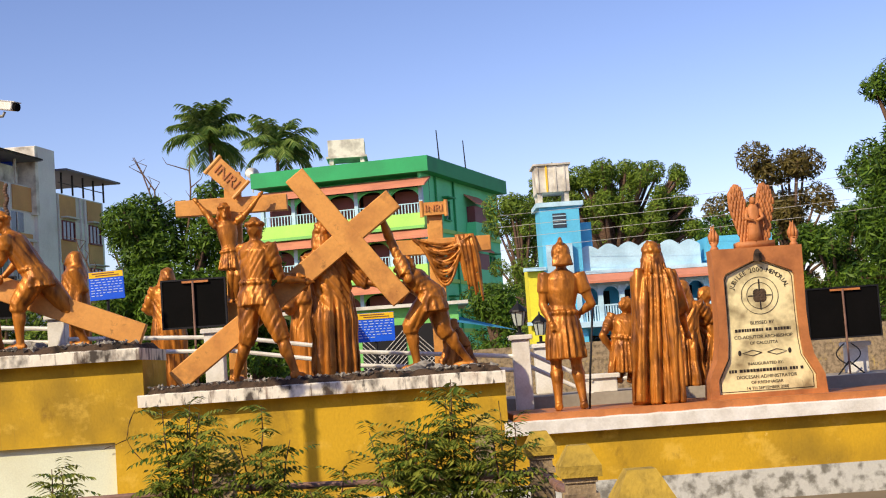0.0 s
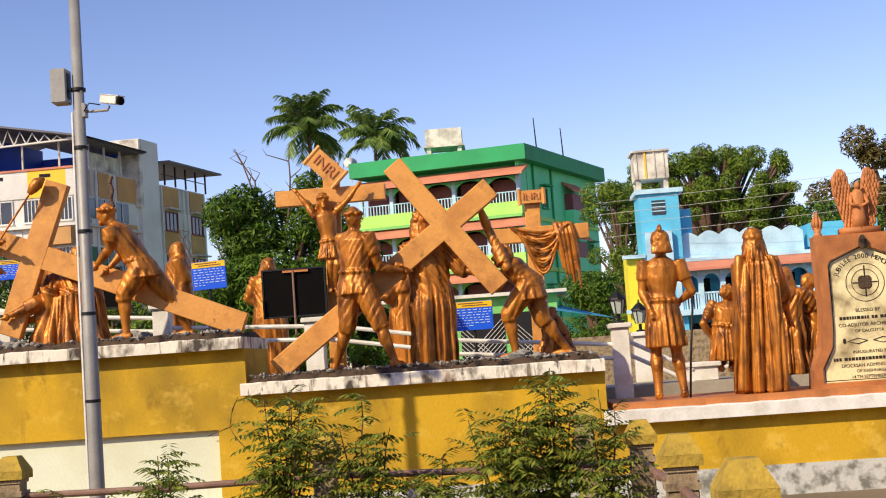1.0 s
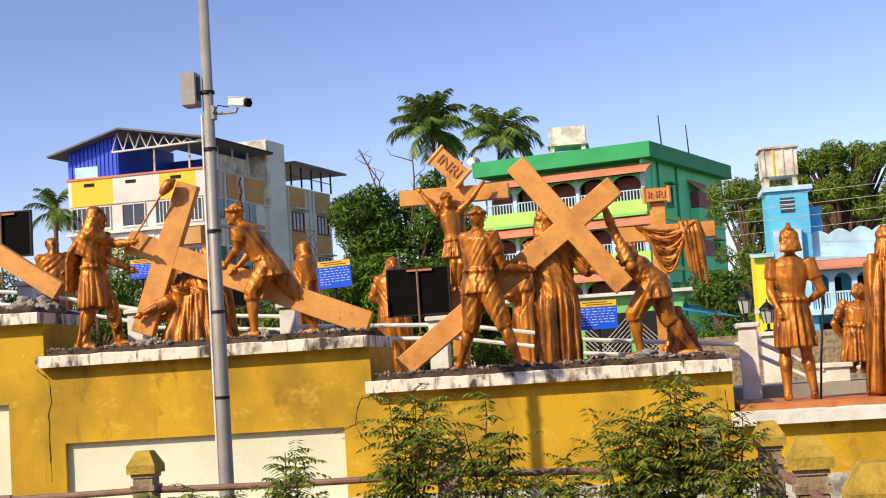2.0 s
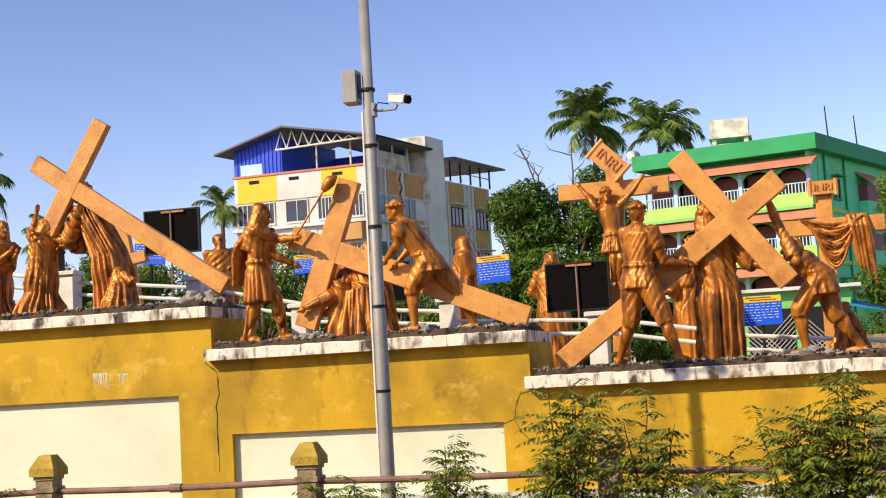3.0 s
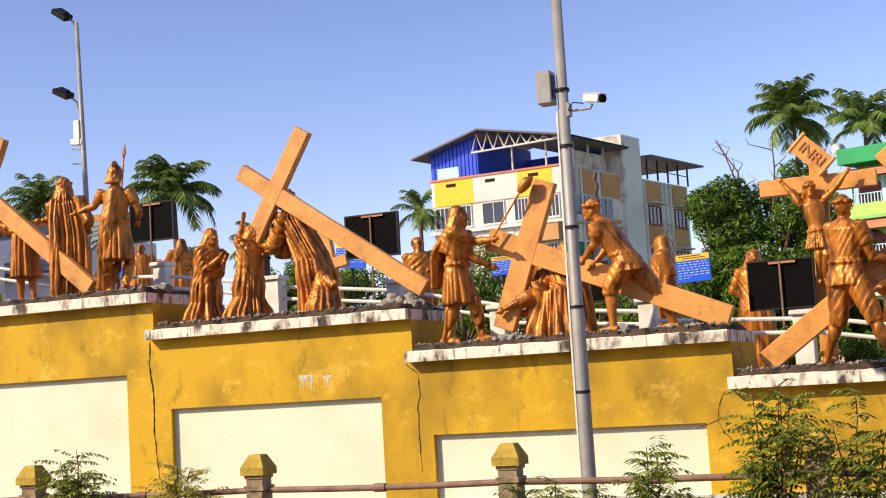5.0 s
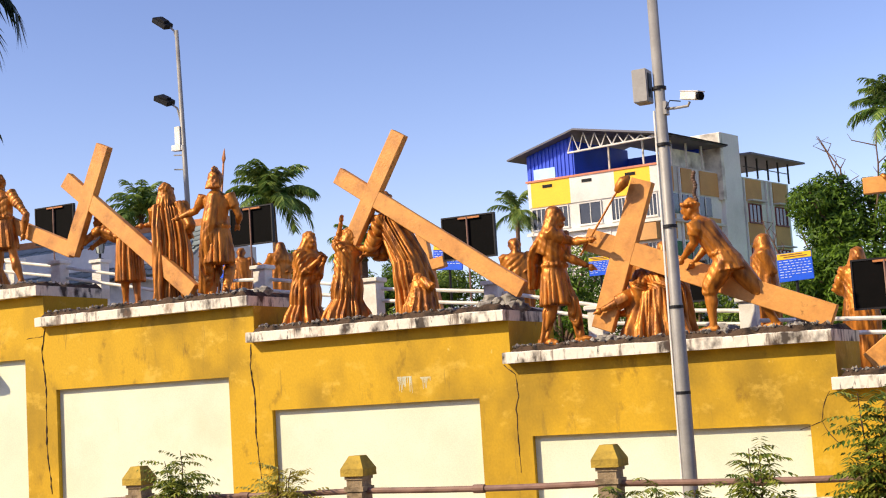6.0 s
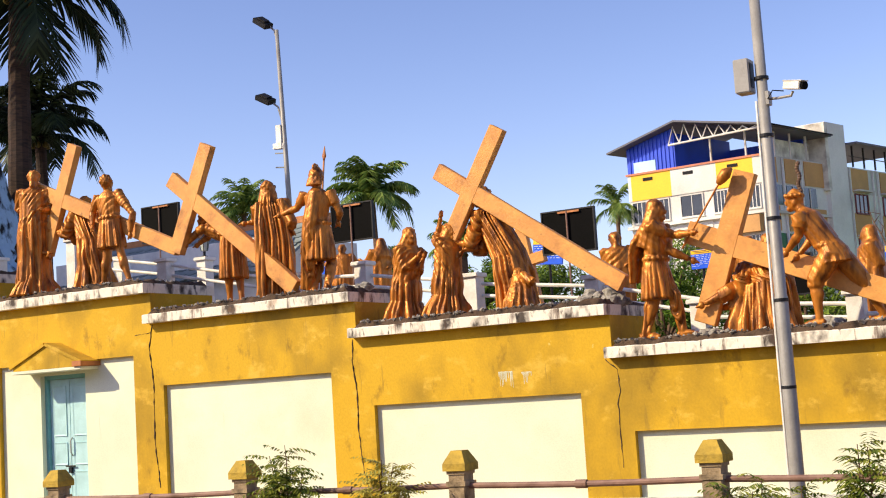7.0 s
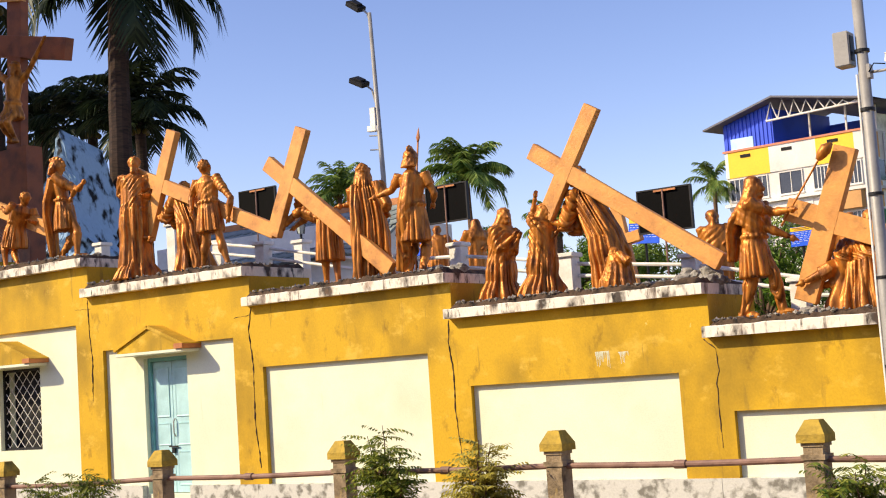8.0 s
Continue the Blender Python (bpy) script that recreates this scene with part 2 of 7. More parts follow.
def bm_tube(bm, pts, radii, segs=10, cap=True, folds=0, amp=0.0, flat=None, seed=0):
    """A tube through pts; radii are numbers or (across, along) pairs; folds and amp wave its outline."""
    pts = [Vector(p) for p in pts]
    rings = []
    n = len(pts)
    prev = None
    for i, p in enumerate(pts):
        d = (pts[min(i + 1, n - 1)] - pts[max(i - 1, 0)]).normalized()
        side = d.cross(Vector((0, 1, 0)))
        if side.length < 0.15:
            side = d.cross(Vector((1, 0, 0)))
        side.normalize()
        if flat is not None:
            side = (flat - d * flat.dot(d)).normalized()
        if prev is not None and side.dot(prev) < 0:
            side = -side
        prev = side
        up = d.cross(side)
        r = radii[i] if not isinstance(radii, (int, float)) else radii
        ra, rb = r if isinstance(r, tuple) else (r, r)
        grow = i / max(n - 1, 1)
        ring = []
        for k in range(segs):
            a = 2 * math.pi * k / segs
            w = 1.0
            if folds:
                w += amp * grow * (math.sin(folds * a + seed + 0.8 * grow) + 0.5 * math.sin((folds * 2 + 1) * a + 2 * seed - grow))
            ring.append(bm.verts.new(p + (side * math.cos(a) * ra + up * math.sin(a) * rb) * w))
        rings.append(ring)
    for a, b in zip(rings, rings[1:]):
        for k in range(segs):
            bm.faces.new((a[k], a[(k + 1) % segs], b[(k + 1) % segs], b[k]))
    if cap:
        bm.faces.new(rings[0][::-1])
        bm.faces.new(rings[-1])
    return rings


def bm_ball(bm, c, r, segs=12, rot=None):
    v = bmesh.ops.create_uvsphere(bm, u_segments=segs, v_segments=max(6, segs // 2 + 2), radius=1)["verts"]
    r = r if isinstance(r, tuple) else (r, r, r)
    m = Matrix.Translation(c) @ (rot or Matrix()) @ Matrix.Diagonal((*r, 1))
    bmesh.ops.transform(bm, matrix=m, verts=v)
    return v


def part(name, bm, mat, parent=None, label="", smooth=False, bevel=0.0):
    if bevel:
        bmesh.ops.bevel(bm, geom=list(bm.edges), offset=bevel, segments=2, affect="EDGES", clamp_overlap=True)
    bmesh.ops.recalc_face_normals(bm, faces=bm.faces)
    me = bpy.data.meshes.new(name)
    bm.to_mesh(me)
    bm.free()
    me.materials.append(M[mat] if isinstance(mat, str) else mat)
    if smooth:
        me.polygons.foreach_set("use_smooth", [True] * len(me.polygons))
    ob = new(name, me)
    if parent is not None:
        ob.parent = parent
    if label:
        ob["label"] = label
    return ob


def share(name, ob, m, parent=None):
    """Another object on the mesh of ob."""
    o = new(name, ob.data)
    o.matrix_basis = m
    o.parent = parent
    return o


def thing(name, label, category, loc=(0, 0, 0), group="", kind="", rz=0.0):
    e = new(name)
    e.matrix_basis = pose(*loc, 0, 0, rz)
    return tagged(e, label, category, group, kind)


def boxpart(name, dims, mat, parent=None, label="", bevel=0.0, m=None):
    bm = bmesh.new()
    bm_box(bm, *dims, m=m)
    return part(name, bm, mat, parent, label, bevel=bevel)

# ground and the stepped memorial building
def ground():
    bm = bmesh.new()
    n = 40
    for i in range(n):
        for j in range(n):
            x0, x1 = [(-1 + 2 * k / n) ** 3 * 2500 for k in (i, i + 1)]
            y0, y1 = [(-1 + 2 * k / n) ** 3 * 2500 for k in (j, j + 1)]
            bm.faces.new([bm.verts.new(p) for p in ((x0, y0, 0), (x1, y0, 0), (x1, y1, 0), (x0, y1, 0))])
    bmesh.ops.remove_doubles(bm, verts=bm.verts, dist=0.001)
    tagged(part("ground", bm, "soil"), "bare dusty ground of the churchyard and street", "ground", kind="structure")


ground()
FRONT, DEPTH, OVER = 14.10, 1.32, 0.14
JOINTS = [6.2, 0.93, -2.82, -6.47, -10.02, -13.57, -17.10, -20.70, -24.3]
COPING = [0.83, 1.39, 1.885, 2.38, 2.85, 3.29, 3.79, 4.28]
COPE_H = [0.14, 0.13, 0.125, 0.125, 0.13, 0.14, 0.14, 0.14]
PANEL = {2: (-6.26, -3.14, 1.05), 3: (-9.80, -6.90, 1.51), 4: (-13.38, -10.45, 1.965), 5: (-16.80, -13.94, 2.42), 6: (-20.4, -17.43, 2.87)}
DADO = 0.31


def top_of(i):
    return COPING[i] + COPE_H[i]


def bay(i):
    """One bay of the front wall: plaster frame round a recessed panel, its coping and the parapet's return."""
    x1, x0 = JOINTS[i], JOINTS[i + 1]
    zb = COPING[i]
    w = thing("wall_bay", "ochre plastered wall bay with a stained white coping", "wall", kind="structure")
    bm = bmesh.new()
    if i in PANEL:
        p0, p1, pz = PANEL[i]
        bm_box(bm, x0, p0, FRONT, FRONT + DEPTH, 0, zb)
        bm_box(bm, p1, x1, FRONT, FRONT + DEPTH, 0, zb)
        bm_box(bm, p0, p1, FRONT, FRONT + DEPTH, pz, zb)
    else:
        bm_box(bm, x0, x1, FRONT, FRONT + DEPTH, 0, zb)
    part("plaster", bm, "ochre", w)
    if i in PANEL:
        p0, p1, pz = PANEL[i]
        if i in (5, 6):
            # an opening is left in the panel for the door or the window
            o0, o1, oz0, oz1 = (-15.95, -15.0, 0.18, 2.24) if i == 5 else (-19.57, -18.47, 0.91, 2.26)
            for k, d in enumerate(((p0, o0, 0, pz), (o1, p1, 0, pz), (o0, o1, oz1, pz), (o0, o1, 0, oz0))):
                boxpart("panel", (d[0], d[1], FRONT + 0.07, FRONT + 0.5, d[2], d[3]), "cream", w, "pale cream plaster panel")
        else:
            boxpart("panel", (p0, p1, FRONT + 0.07, FRONT + 0.5, 0, pz), "cream", w, "pale cream recessed plaster panel")
    dado = bmesh.new()
    if i == 5:
        bm_box(dado, x0 + 0.003, -15.99, FRONT - 0.02, FRONT + 0.1, 0, DADO)
        bm_box(dado, -14.96, x1 - 0.003, FRONT - 0.02, FRONT + 0.1, 0, DADO)
    else:
        bm_box(dado, x0 + 0.003, x1 - 0.003, FRONT - 0.02, FRONT + 0.1, 0, DADO)
    part("dado", dado, "grey_plaster", w, "scuffed grey cement dado")
    # coping slab with a worn upper edge
    bm = bmesh.new()
    zt = top_of(i)
    n = max(8, int((x1 - x0) / 0.12))
    rnd = random.Random(i + 3)
    xs = [x0 + 0.06 - 0.1 + (x1 - x0 + 0.04) * k / n for k in range(n + 1)]
    prof = [(FRONT - OVER, zb), (FRONT - OVER, zt - 0.012), (FRONT - OVER + 0.02, zt), (FRONT + DEPTH + 0.05, zt), (FRONT + DEPTH + 0.05, zb)]
    rings = []
    for x in xs:
        j = [rnd.uniform(-0.006, 0.004) for _ in range(3)]
        rings.append([bm.verts.new((x, y + (j[0] if q in (1, 2) else 0), z + (j[1] if q in (1, 2) else 0))) for q, (y, z) in enumerate(prof)])
    for a, b in zip(rings, rings[1:]):
        for q in range(5):
            bm.faces.new((a[q], a[(q + 1) % 5], b[(q + 1) % 5], b[q]))
    bm.faces.new(rings[0]), bm.faces.new(rings[-1][::-1])
    part("coping", bm, "white" if i else "whiteclean", w, "white coping slab with black mould streaks")
    return w


BAYS = [bay(i) for i in range(8)]
# the terrace behind the bays, stepping up with them
for i in range(8):
    boxpart_ob = boxpart("terrace_floor", (JOINTS[i + 1], JOINTS[i], FRONT + DEPTH + 0.06, 24.0, 0, COPING[i] - 0.35), "terrace")
    tagged(boxpart_ob, "grey cement terrace step behind the parapet", "floor", kind="structure")

# unseen plain wall added across the street behind the camera, to cut sky light
ob = boxpart("unseen_street_wall", (-90, 90, -15.0, -14.6, 0, 8.0), "postgrey")
tagged(ob, "unseen plain weathered wall added across the street", "wall", kind="structure")


# cracks and streaks in the plaster
def crack(i, pts, r=0.007):
    bm = bmesh.new()
    rnd = random.Random(int(abs(pts[0][0]) * 100))
    path = []
    for (xa, za), (xb, zb) in zip(pts, pts[1:]):
        n = max(2, int(math.hypot(xb - xa, zb - za) / 0.05))
        for k in range(n):
            path.append((xa + (xb - xa) * k / n + rnd.uniform(-0.006, 0.006), FRONT - 0.001, za + (zb - za) * k / n + rnd.uniform(-0.008, 0.008)))
    bm_tube(bm, path, [r * 0.6 * rnd.uniform(0.3, 1.5) for _ in path], 5)
    part("crack", bm, "mould", BAYS[i], "dark plaster crack")


crack(2, [(-6.56, 1.87), (-6.42, 1.76), (-6.40, 1.5), (-6.44, 1.36), (-6.43, 0.6)], 0.010)
crack(2, [(-2.92, 1.37), (-3.0, 1.2), (-3.02, 1.08), (-2.96, 0.95), (-2.82, 0.8)])
crack(2, [(-3.0, 1.08), (-3.3, 0.98)], 0.006)
crack(3, [(-10.08, 2.36), (-10.1, 2.1), (-10.05, 1.7), (-10.06, 1.2), (-10.0, 0.6)], 0.016)
crack(4, [(-13.55, 2.84), (-13.62, 2.5), (-13.56, 2.0), (-13.58, 1.2), (-13.5, 0.5)], 0.018)
crack(4, [(-13.6, 2.72), (-13.95, 2.70)], 0.006)
crack(5, [(-17.12, 3.25), (-17.1, 2.7), (-17.05, 2.3), (-17.08, 1.6)], 0.018)
crack(5, [(-17.05, 3.1), (-17.5, 3.12)], 0.006)
crack(1, [(0.85, 1.2), (0.86, 0.9), (0.83, 0.4)], 0.006)


def streak(i, x, z, w, h, mat):
    """Irregular vertical runs of weathering on the plaster."""
    bm = bmesh.new()
    rnd = random.Random(int(abs(x) * 77))
    n = max(3, int(w / 0.014))
    for k in range(n):
        a = x + w * k / n
        l = h * rnd.uniform(0.15, 1.0) ** 1.5
        q = [bm.verts.new(p) for p in ((a, FRONT - 0.003, z), (a + w / n * rnd.uniform(0.4, 0.9), FRONT - 0.003, z), (a + w / n * 0.6, FRONT - 0.003, z - l), (a + w / n * 0.3, FRONT - 0.003, z - l * 0.95))]
        bm.faces.new(q)
    part("stain_run", bm, mat, BAYS[i], "weathered stain runs")


streak(3, -7.97, 1.82, 0.20, 0.24, "cream")
streak(3, -7.66, 1.80, 0.14, 0.16, "cream")

# statues: each one plain mesh, painted copper gold
def bend(a, b, l1, l2, hint):
    """The joint between a and b for two bones, bent towards hint."""
    d = b - a
    n = min(d.length, (l1 + l2) * 0.995)
    if n < 1e-4:
        return a + hint * l1
    u = d.normalized()
    k = (l1 * l1 - l2 * l2 + n * n) / (2 * n)
    h = math.sqrt(max(l1 * l1 - k * k, 0.0004))
    side = hint - u * hint.dot(u)
    if side.length < 1e-3:
        side = Vector((0, -1, 0))
    return a + u * k + side.normalized() * h


def limb(bm, a, j, b, r0, r1, r2, n=10):
    bm_tube(bm, [a, a.lerp(j, 0.35), a.lerp(j, 0.8), j, j.lerp(b, 0.3), j.lerp(b, 0.8), b], [r0 * 0.9, r0, r1 * 1.02, r1, r1 * 1.08, r2 * 1.05, r2], n)
    bm_ball(bm, a, r0 * 0.95, 10)
    bm_ball(bm, j, r1 * 1.02, 10)


def statue(name, label, y, head, hips, feet, grips, face=180, wear="tunic", elbows=(None, None), knees=(None, None), hair="cap", hem=(0.27, 0.24), ground=None, group="", s=1.0, seed=0, voxel=0.0105, tilt=0.0, dy=0.0, sweep=0.0, cape=None, cape_wide=1.0, skirt=None):
    """Head, hips, feet and grips (the arms' ends) are (x, z) or (x, z, depth) in the plane y; face is the bearing of the gaze: 0 to the street, 90 along +x."""
    V = lambda p: Vector((p[0], y + (p[2] if len(p) > 2 else 0.0), p[1]))
    a = radians(face)
    f = Vector((math.sin(a), -math.cos(a), 0))
    w = Vector((math.cos(a), math.sin(a), 0))
    if w.x < -0.05 or (abs(w.x) <= 0.05 and w.y > 0):
        w = -w
    hd, hp = V(head), V(hips)
    hd.y += dy
    ft = [V(p) for p in feet]
    gz = ground if ground is not None else min(p.z for p in ft)
    bm = bmesh.new()
    spine = (hp - hd)
    ch = hd + spine * 0.30
    nk = hd + spine * 0.2
    u = -spine.normalized()
    flat = (w - u * w.dot(u)).normalized()
    robe = wear in ("robe", "cloak", "veil", "heap")
    bm_tube(bm, [hp - u * 0.14 * s, hp - u * 0.05 * s, hp + u * 0.05 * s, hp.lerp(ch, 0.35), hp.lerp(ch, 0.7), ch - u * 0.02 * s, ch + u * 0.05 * s, nk + u * 0.02 * s],
            [(0.10 * s, 0.09 * s), (0.165 * s, 0.125 * s), (0.165 * s, 0.12 * s), (0.14 * s, 0.105 * s), (0.175 * s, 0.12 * s), (0.185 * s, 0.115 * s), (0.12 * s, 0.085 * s), (0.06 * s, 0.06 * s)], 16, flat=flat)
    bm_tube(bm, [ch, nk, hd], [0.07 * s, 0.058 * s, 0.06 * s], 10)
    # head, turned to the gaze
    hr = Matrix.Rotation(a, 4, "Z") @ Matrix.Rotation(radians(tilt), 4, "X")
    bm_ball(bm, hd + Vector((0, 0, 0.02 * s)), (0.078 * s, 0.098 * s, 0.122 * s), 14, hr)
    bm_ball(bm, hd + f * 0.10 * s - Vector((0, 0, 0.005)), (0.016 * s, 0.026 * s, 0.03 * s), 8, hr)
    bm_ball(bm, hd + f * 0.055 * s - Vector((0, 0, 0.07 * s)), (0.045 * s, 0.045 * s, 0.04 * s), 8, hr)
    rnd = random.Random(seed + 7)
    if hair in ("cap", "long", "beard", "crown"):
        bm_ball(bm, hd - f * 0.028 * s + Vector((0, 0, 0.045 * s)), (0.092 * s, 0.098 * s, 0.105 * s), 14, hr)
        for k in range(26):
            t = rnd.uniform(0, 2 * math.pi)
            e = rnd.uniform(-0.3, 1.3)
            d = Vector((math.cos(t) * math.cos(e), math.sin(t) * math.cos(e), math.sin(e)))
            if d.dot(f) < 0.35 or e > 0.75:
                bm_ball(bm, hd - f * 0.025 * s + Vector((0, 0, 0.045 * s)) + d * 0.09 * s, 0.026 * s, 6)
    if hair in ("long", "crown"):
        for k in range(9):
            t = a - math.pi / 2 + math.pi + (k - 4) * 0.3
            q = Vector((math.cos(t), math.sin(t), 0))
            bm_tube(bm, [hd + q * 0.075 * s + Vector((0, 0, 0.05)), hd + q * 0.105 * s - Vector((0, 0, 0.07 * s)), hd + q * (0.12 + 0.02 * (k % 2)) * s - Vector((0, 0, (0.2 + 0.03 * (k % 3)) * s))], [0.03 * s, 0.036 * s, 0.018 * s], 7)
    if hair in ("beard", "crown", "long"):
        bm_tube(bm, [hd + f * 0.06 * s - Vector((0, 0, 0.05 * s)), hd + f * 0.085 * s - Vector((0, 0, 0.12 * s)), hd + f * 0.075 * s - Vector((0, 0, 0.17 * s))], [0.05 * s, 0.042 * s, 0.015 * s], 8)
    if hair in ("crown", "band", "turban"):
        for k in range(12):
            t = k * math.pi / 6
            q = Vector((math.cos(t) * 0.088 * s, math.sin(t) * 0.1 * s, (0.055 + 0.008 * (k % 2)) * s))
            bm_ball(bm, hd + q, 0.026 * s, 7)
    if hair == "turban":
        bm_ball(bm, hd + Vector((0, 0, 0.09 * s)), (0.105 * s, 0.11 * s, 0.075 * s), 12)
    if hair == "helmet":
        bm_ball(bm, hd - f * 0.01 * s + Vector((0, 0, 0.055 * s)), (0.105 * s, 0.12 * s, 0.12 * s), 14, hr)
        for k in range(9):
            t = radians(-50 + 25 * k)
            c = hd - f * 0.01 * s + Vector((0, 0, 0.055 * s)) + (f * math.cos(t) * 0.13 + Vector((0, 0, math.sin(t) * 0.135))) * s
            if k < 8:
                bm_ball(bm, c, (0.024 * s, 0.045 * s, 0.04 * s), 8, hr)
        bm_tube(bm, [hd - f * 0.08 * s + Vector((0, 0, 0.02)), hd - f * 0.11 * s - Vector((0, 0, 0.09 * s))], [(0.1 * s, 0.05 * s), (0.12 * s, 0.03 * s)], 12, flat=w)
    if hair == "veil":
        bm_tube(bm, [hd + Vector((0, 0, 0.155 * s)) - f * 0.01, hd + Vector((0, 0, 0.12 * s)) - f * 0.02, hd - f * 0.035 * s, hd - f * 0.05 * s + spine * 0.15, ch - f * 0.04 * s + spine * 0.05, hp.lerp(ch, 0.5) - f * 0.09 * s],
                [0.03 * s, (0.09 * s, 0.095 * s), (0.118 * s, 0.105 * s), (0.15 * s, 0.11 * s), (0.215 * s, 0.14 * s), (0.2 * s, 0.11 * s)], 22, folds=7, amp=0.05, flat=flat, seed=seed)
    # arms
    for k in (0, 1):
        if grips[k] is None:
            continue
        sh = ch + flat * (0.185 * s if k else -0.185 * s)
        h = V(grips[k])
        el = V(elbows[k]) if elbows[k] else bend(sh, h, 0.30 * s, 0.27 * s, Vector((0.25 if k else -0.25, 0, -1)) - f * 0.35)
        limb(bm, sh, el, h, 0.064 * s, 0.05 * s, 0.034 * s)
        d = (h - el).normalized()
        bm_ball(bm, h + d * 0.05 * s, (0.04 * s, 0.04 * s, 0.045 * s), 8)
        for q in range(3):
            off = (flat * (q - 1) * 0.024 + Vector((0, 0, 0.012 * (q % 2)))) * s
            bm_tube(bm, [h + d * 0.06 * s + off, h + d * 0.115 * s + off * 1.2], [0.016 * s, 0.012 * s], 6)
        if robe:
            bm_tube(bm, [sh + u * 0.03 * s, sh.lerp(el, 0.4), el, el.lerp(h, 0.35)], [0.085 * s, 0.088 * s, 0.09 * s, (0.085 * s, 0.07 * s)], 18, folds=5, amp=0.08, seed=seed + k)
        else:
            bm_tube(bm, [sh + u * 0.045 * s, sh.lerp(el, 0.25), sh.lerp(el, 0.55)], [0.07 * s, 0.074 * s, 0.072 * s], 16, folds=6, amp=0.06, seed=seed + k)
    # legs
    for k in (0, 1):
        if wear in ("robe", "cloak", "heap", "veil"):
            continue
        top = hp + flat * (0.085 * s if k else -0.085 * s) - u * 0.05 * s
        b = ft[k] + Vector((0, 0, 0.07 * s))
        kn = V(knees[k]) if knees[k] else bend(top, b, 0.43 * s, 0.42 * s, f)
        limb(bm, top, kn, b, 0.092 * s, 0.062 * s, 0.042 * s, 12)
        cv = kn.lerp(b, 0.33) - f * 0.02 * s
        bm_ball(bm, cv, (0.06 * s, 0.06 * s, 0.11 * s), 10)
        g = Vector((f.x, f.y, 0))
        z0 = ft[k].z
        bm_tube(bm, [Vector((b.x, b.y, z0 + 0.04)) - g * 0.06 * s, Vector((b.x, b.y, z0 + 0.045 * s)), Vector((b.x, b.y, z0 + 0.03 * s)) + g * 0.12 * s, Vector((b.x, b.y, z0 + 0.02 * s)) + g * 0.18 * s],
                [0.038 * s, 0.047 * s, (0.045 * s, 0.032 * s), (0.035 * s, 0.02 * s)], 10)
        if wear == "armour":
            bm_tube(bm, [kn + (b - kn) * 0.16, kn + (b - kn) * 0.26], [0.073 * s, 0.072 * s], 12)
    fm = (ft[0] + ft[1]) / 2
    if wear in ("robe", "cloak", "veil"):
        fm.z = gz
        hx, hy = hem
        kn = hp.lerp(fm, 0.5)
        bm_tube(bm, [ch + u * 0.05 * s, ch - u * 0.03 * s, hp.lerp(ch, 0.5), hp + u * 0.04 * s, hp.lerp(fm, 0.25), kn, hp.lerp(fm, 0.78), fm + Vector((0, 0, 0.012))],
                [(0.12 * s, 0.09 * s), (0.225 * s, 0.15 * s), (0.215 * s, 0.165 * s), (0.215 * s, 0.175 * s), (0.235 * s, 0.20 * s), ((0.19 + hx * 0.12) * s, (0.18 + hy * 0.1) * s), (0.1 + hx * 0.58, 0.1 + hy * 0.55), (hx, hy)],
                84, folds=10, amp=0.11, flat=flat, seed=seed)
        # the mantle thrown from one shoulder to the other hip
        for q in range(6):
            p0, p1 = ch + flat * (-0.16 + 0.014 * q) * s + u * 0.04 * s, hp + flat * 0.17 * s - u * (0.0 + 0.065 * q) * s
            for sg in (-1, 1):
                mid = p0.lerp(p1, 0.5) - u * (0.04 + 0.036 * q) * s
                o = f * 0.125 * s * sg
                bm_tube(bm, [p0 + o * 0.5, p0.lerp(mid, 0.5) + o * 1.05, mid + o * 1.2, mid.lerp(p1, 0.5) + o * 1.15, p1 + o * 0.5], [0.014 * s, 0.02 * s, 0.022 * s, 0.019 * s, 0.012 * s], 7)
    if wear == "cloak":
        # the cape's outer edges
        for q in (0, 1, 7, 8):
            x = (q - 4) / 4
            p0 = ch + flat * x * 0.17 * s - f * 0.1 * s + u * 0.05 * s
            p1 = fm + flat * x * hem[0] * 0.9 - f * hem[1] * 0.95 + Vector((0, 0, 0.03))
            pm = p0.lerp(p1, 0.45) - f * 0.05 * s
            bm_tube(bm, [p0, p0.lerp(pm, 0.5) - f * 0.025, pm, pm.lerp(p1, 0.5), p1], [0.03 * s, 0.034 * s, 0.034 * s, 0.036 * s, 0.034 * s], 8)
    if wear == "heap":
        fm.z = gz
        hx, hy = hem
        mid = hp.lerp(fm, 0.5)
        bm_tube(bm, [ch + u * 0.04, ch - u * 0.04, hp.lerp(ch, 0.4), hp, mid, fm + Vector((0, 0, 0.1)), fm + Vector((0, 0, 0.012))],
                [0.12 * s, (0.2 * s, 0.16 * s), (0.23 * s, 0.2 * s), (hx * 0.75, hy * 0.75), (hx * 0.88, hy * 0.88), (hx, hy), (hx * 1.04, hy * 1.04)], 84, folds=13, amp=0.10, flat=Vector((1, 0, 0)), seed=seed)
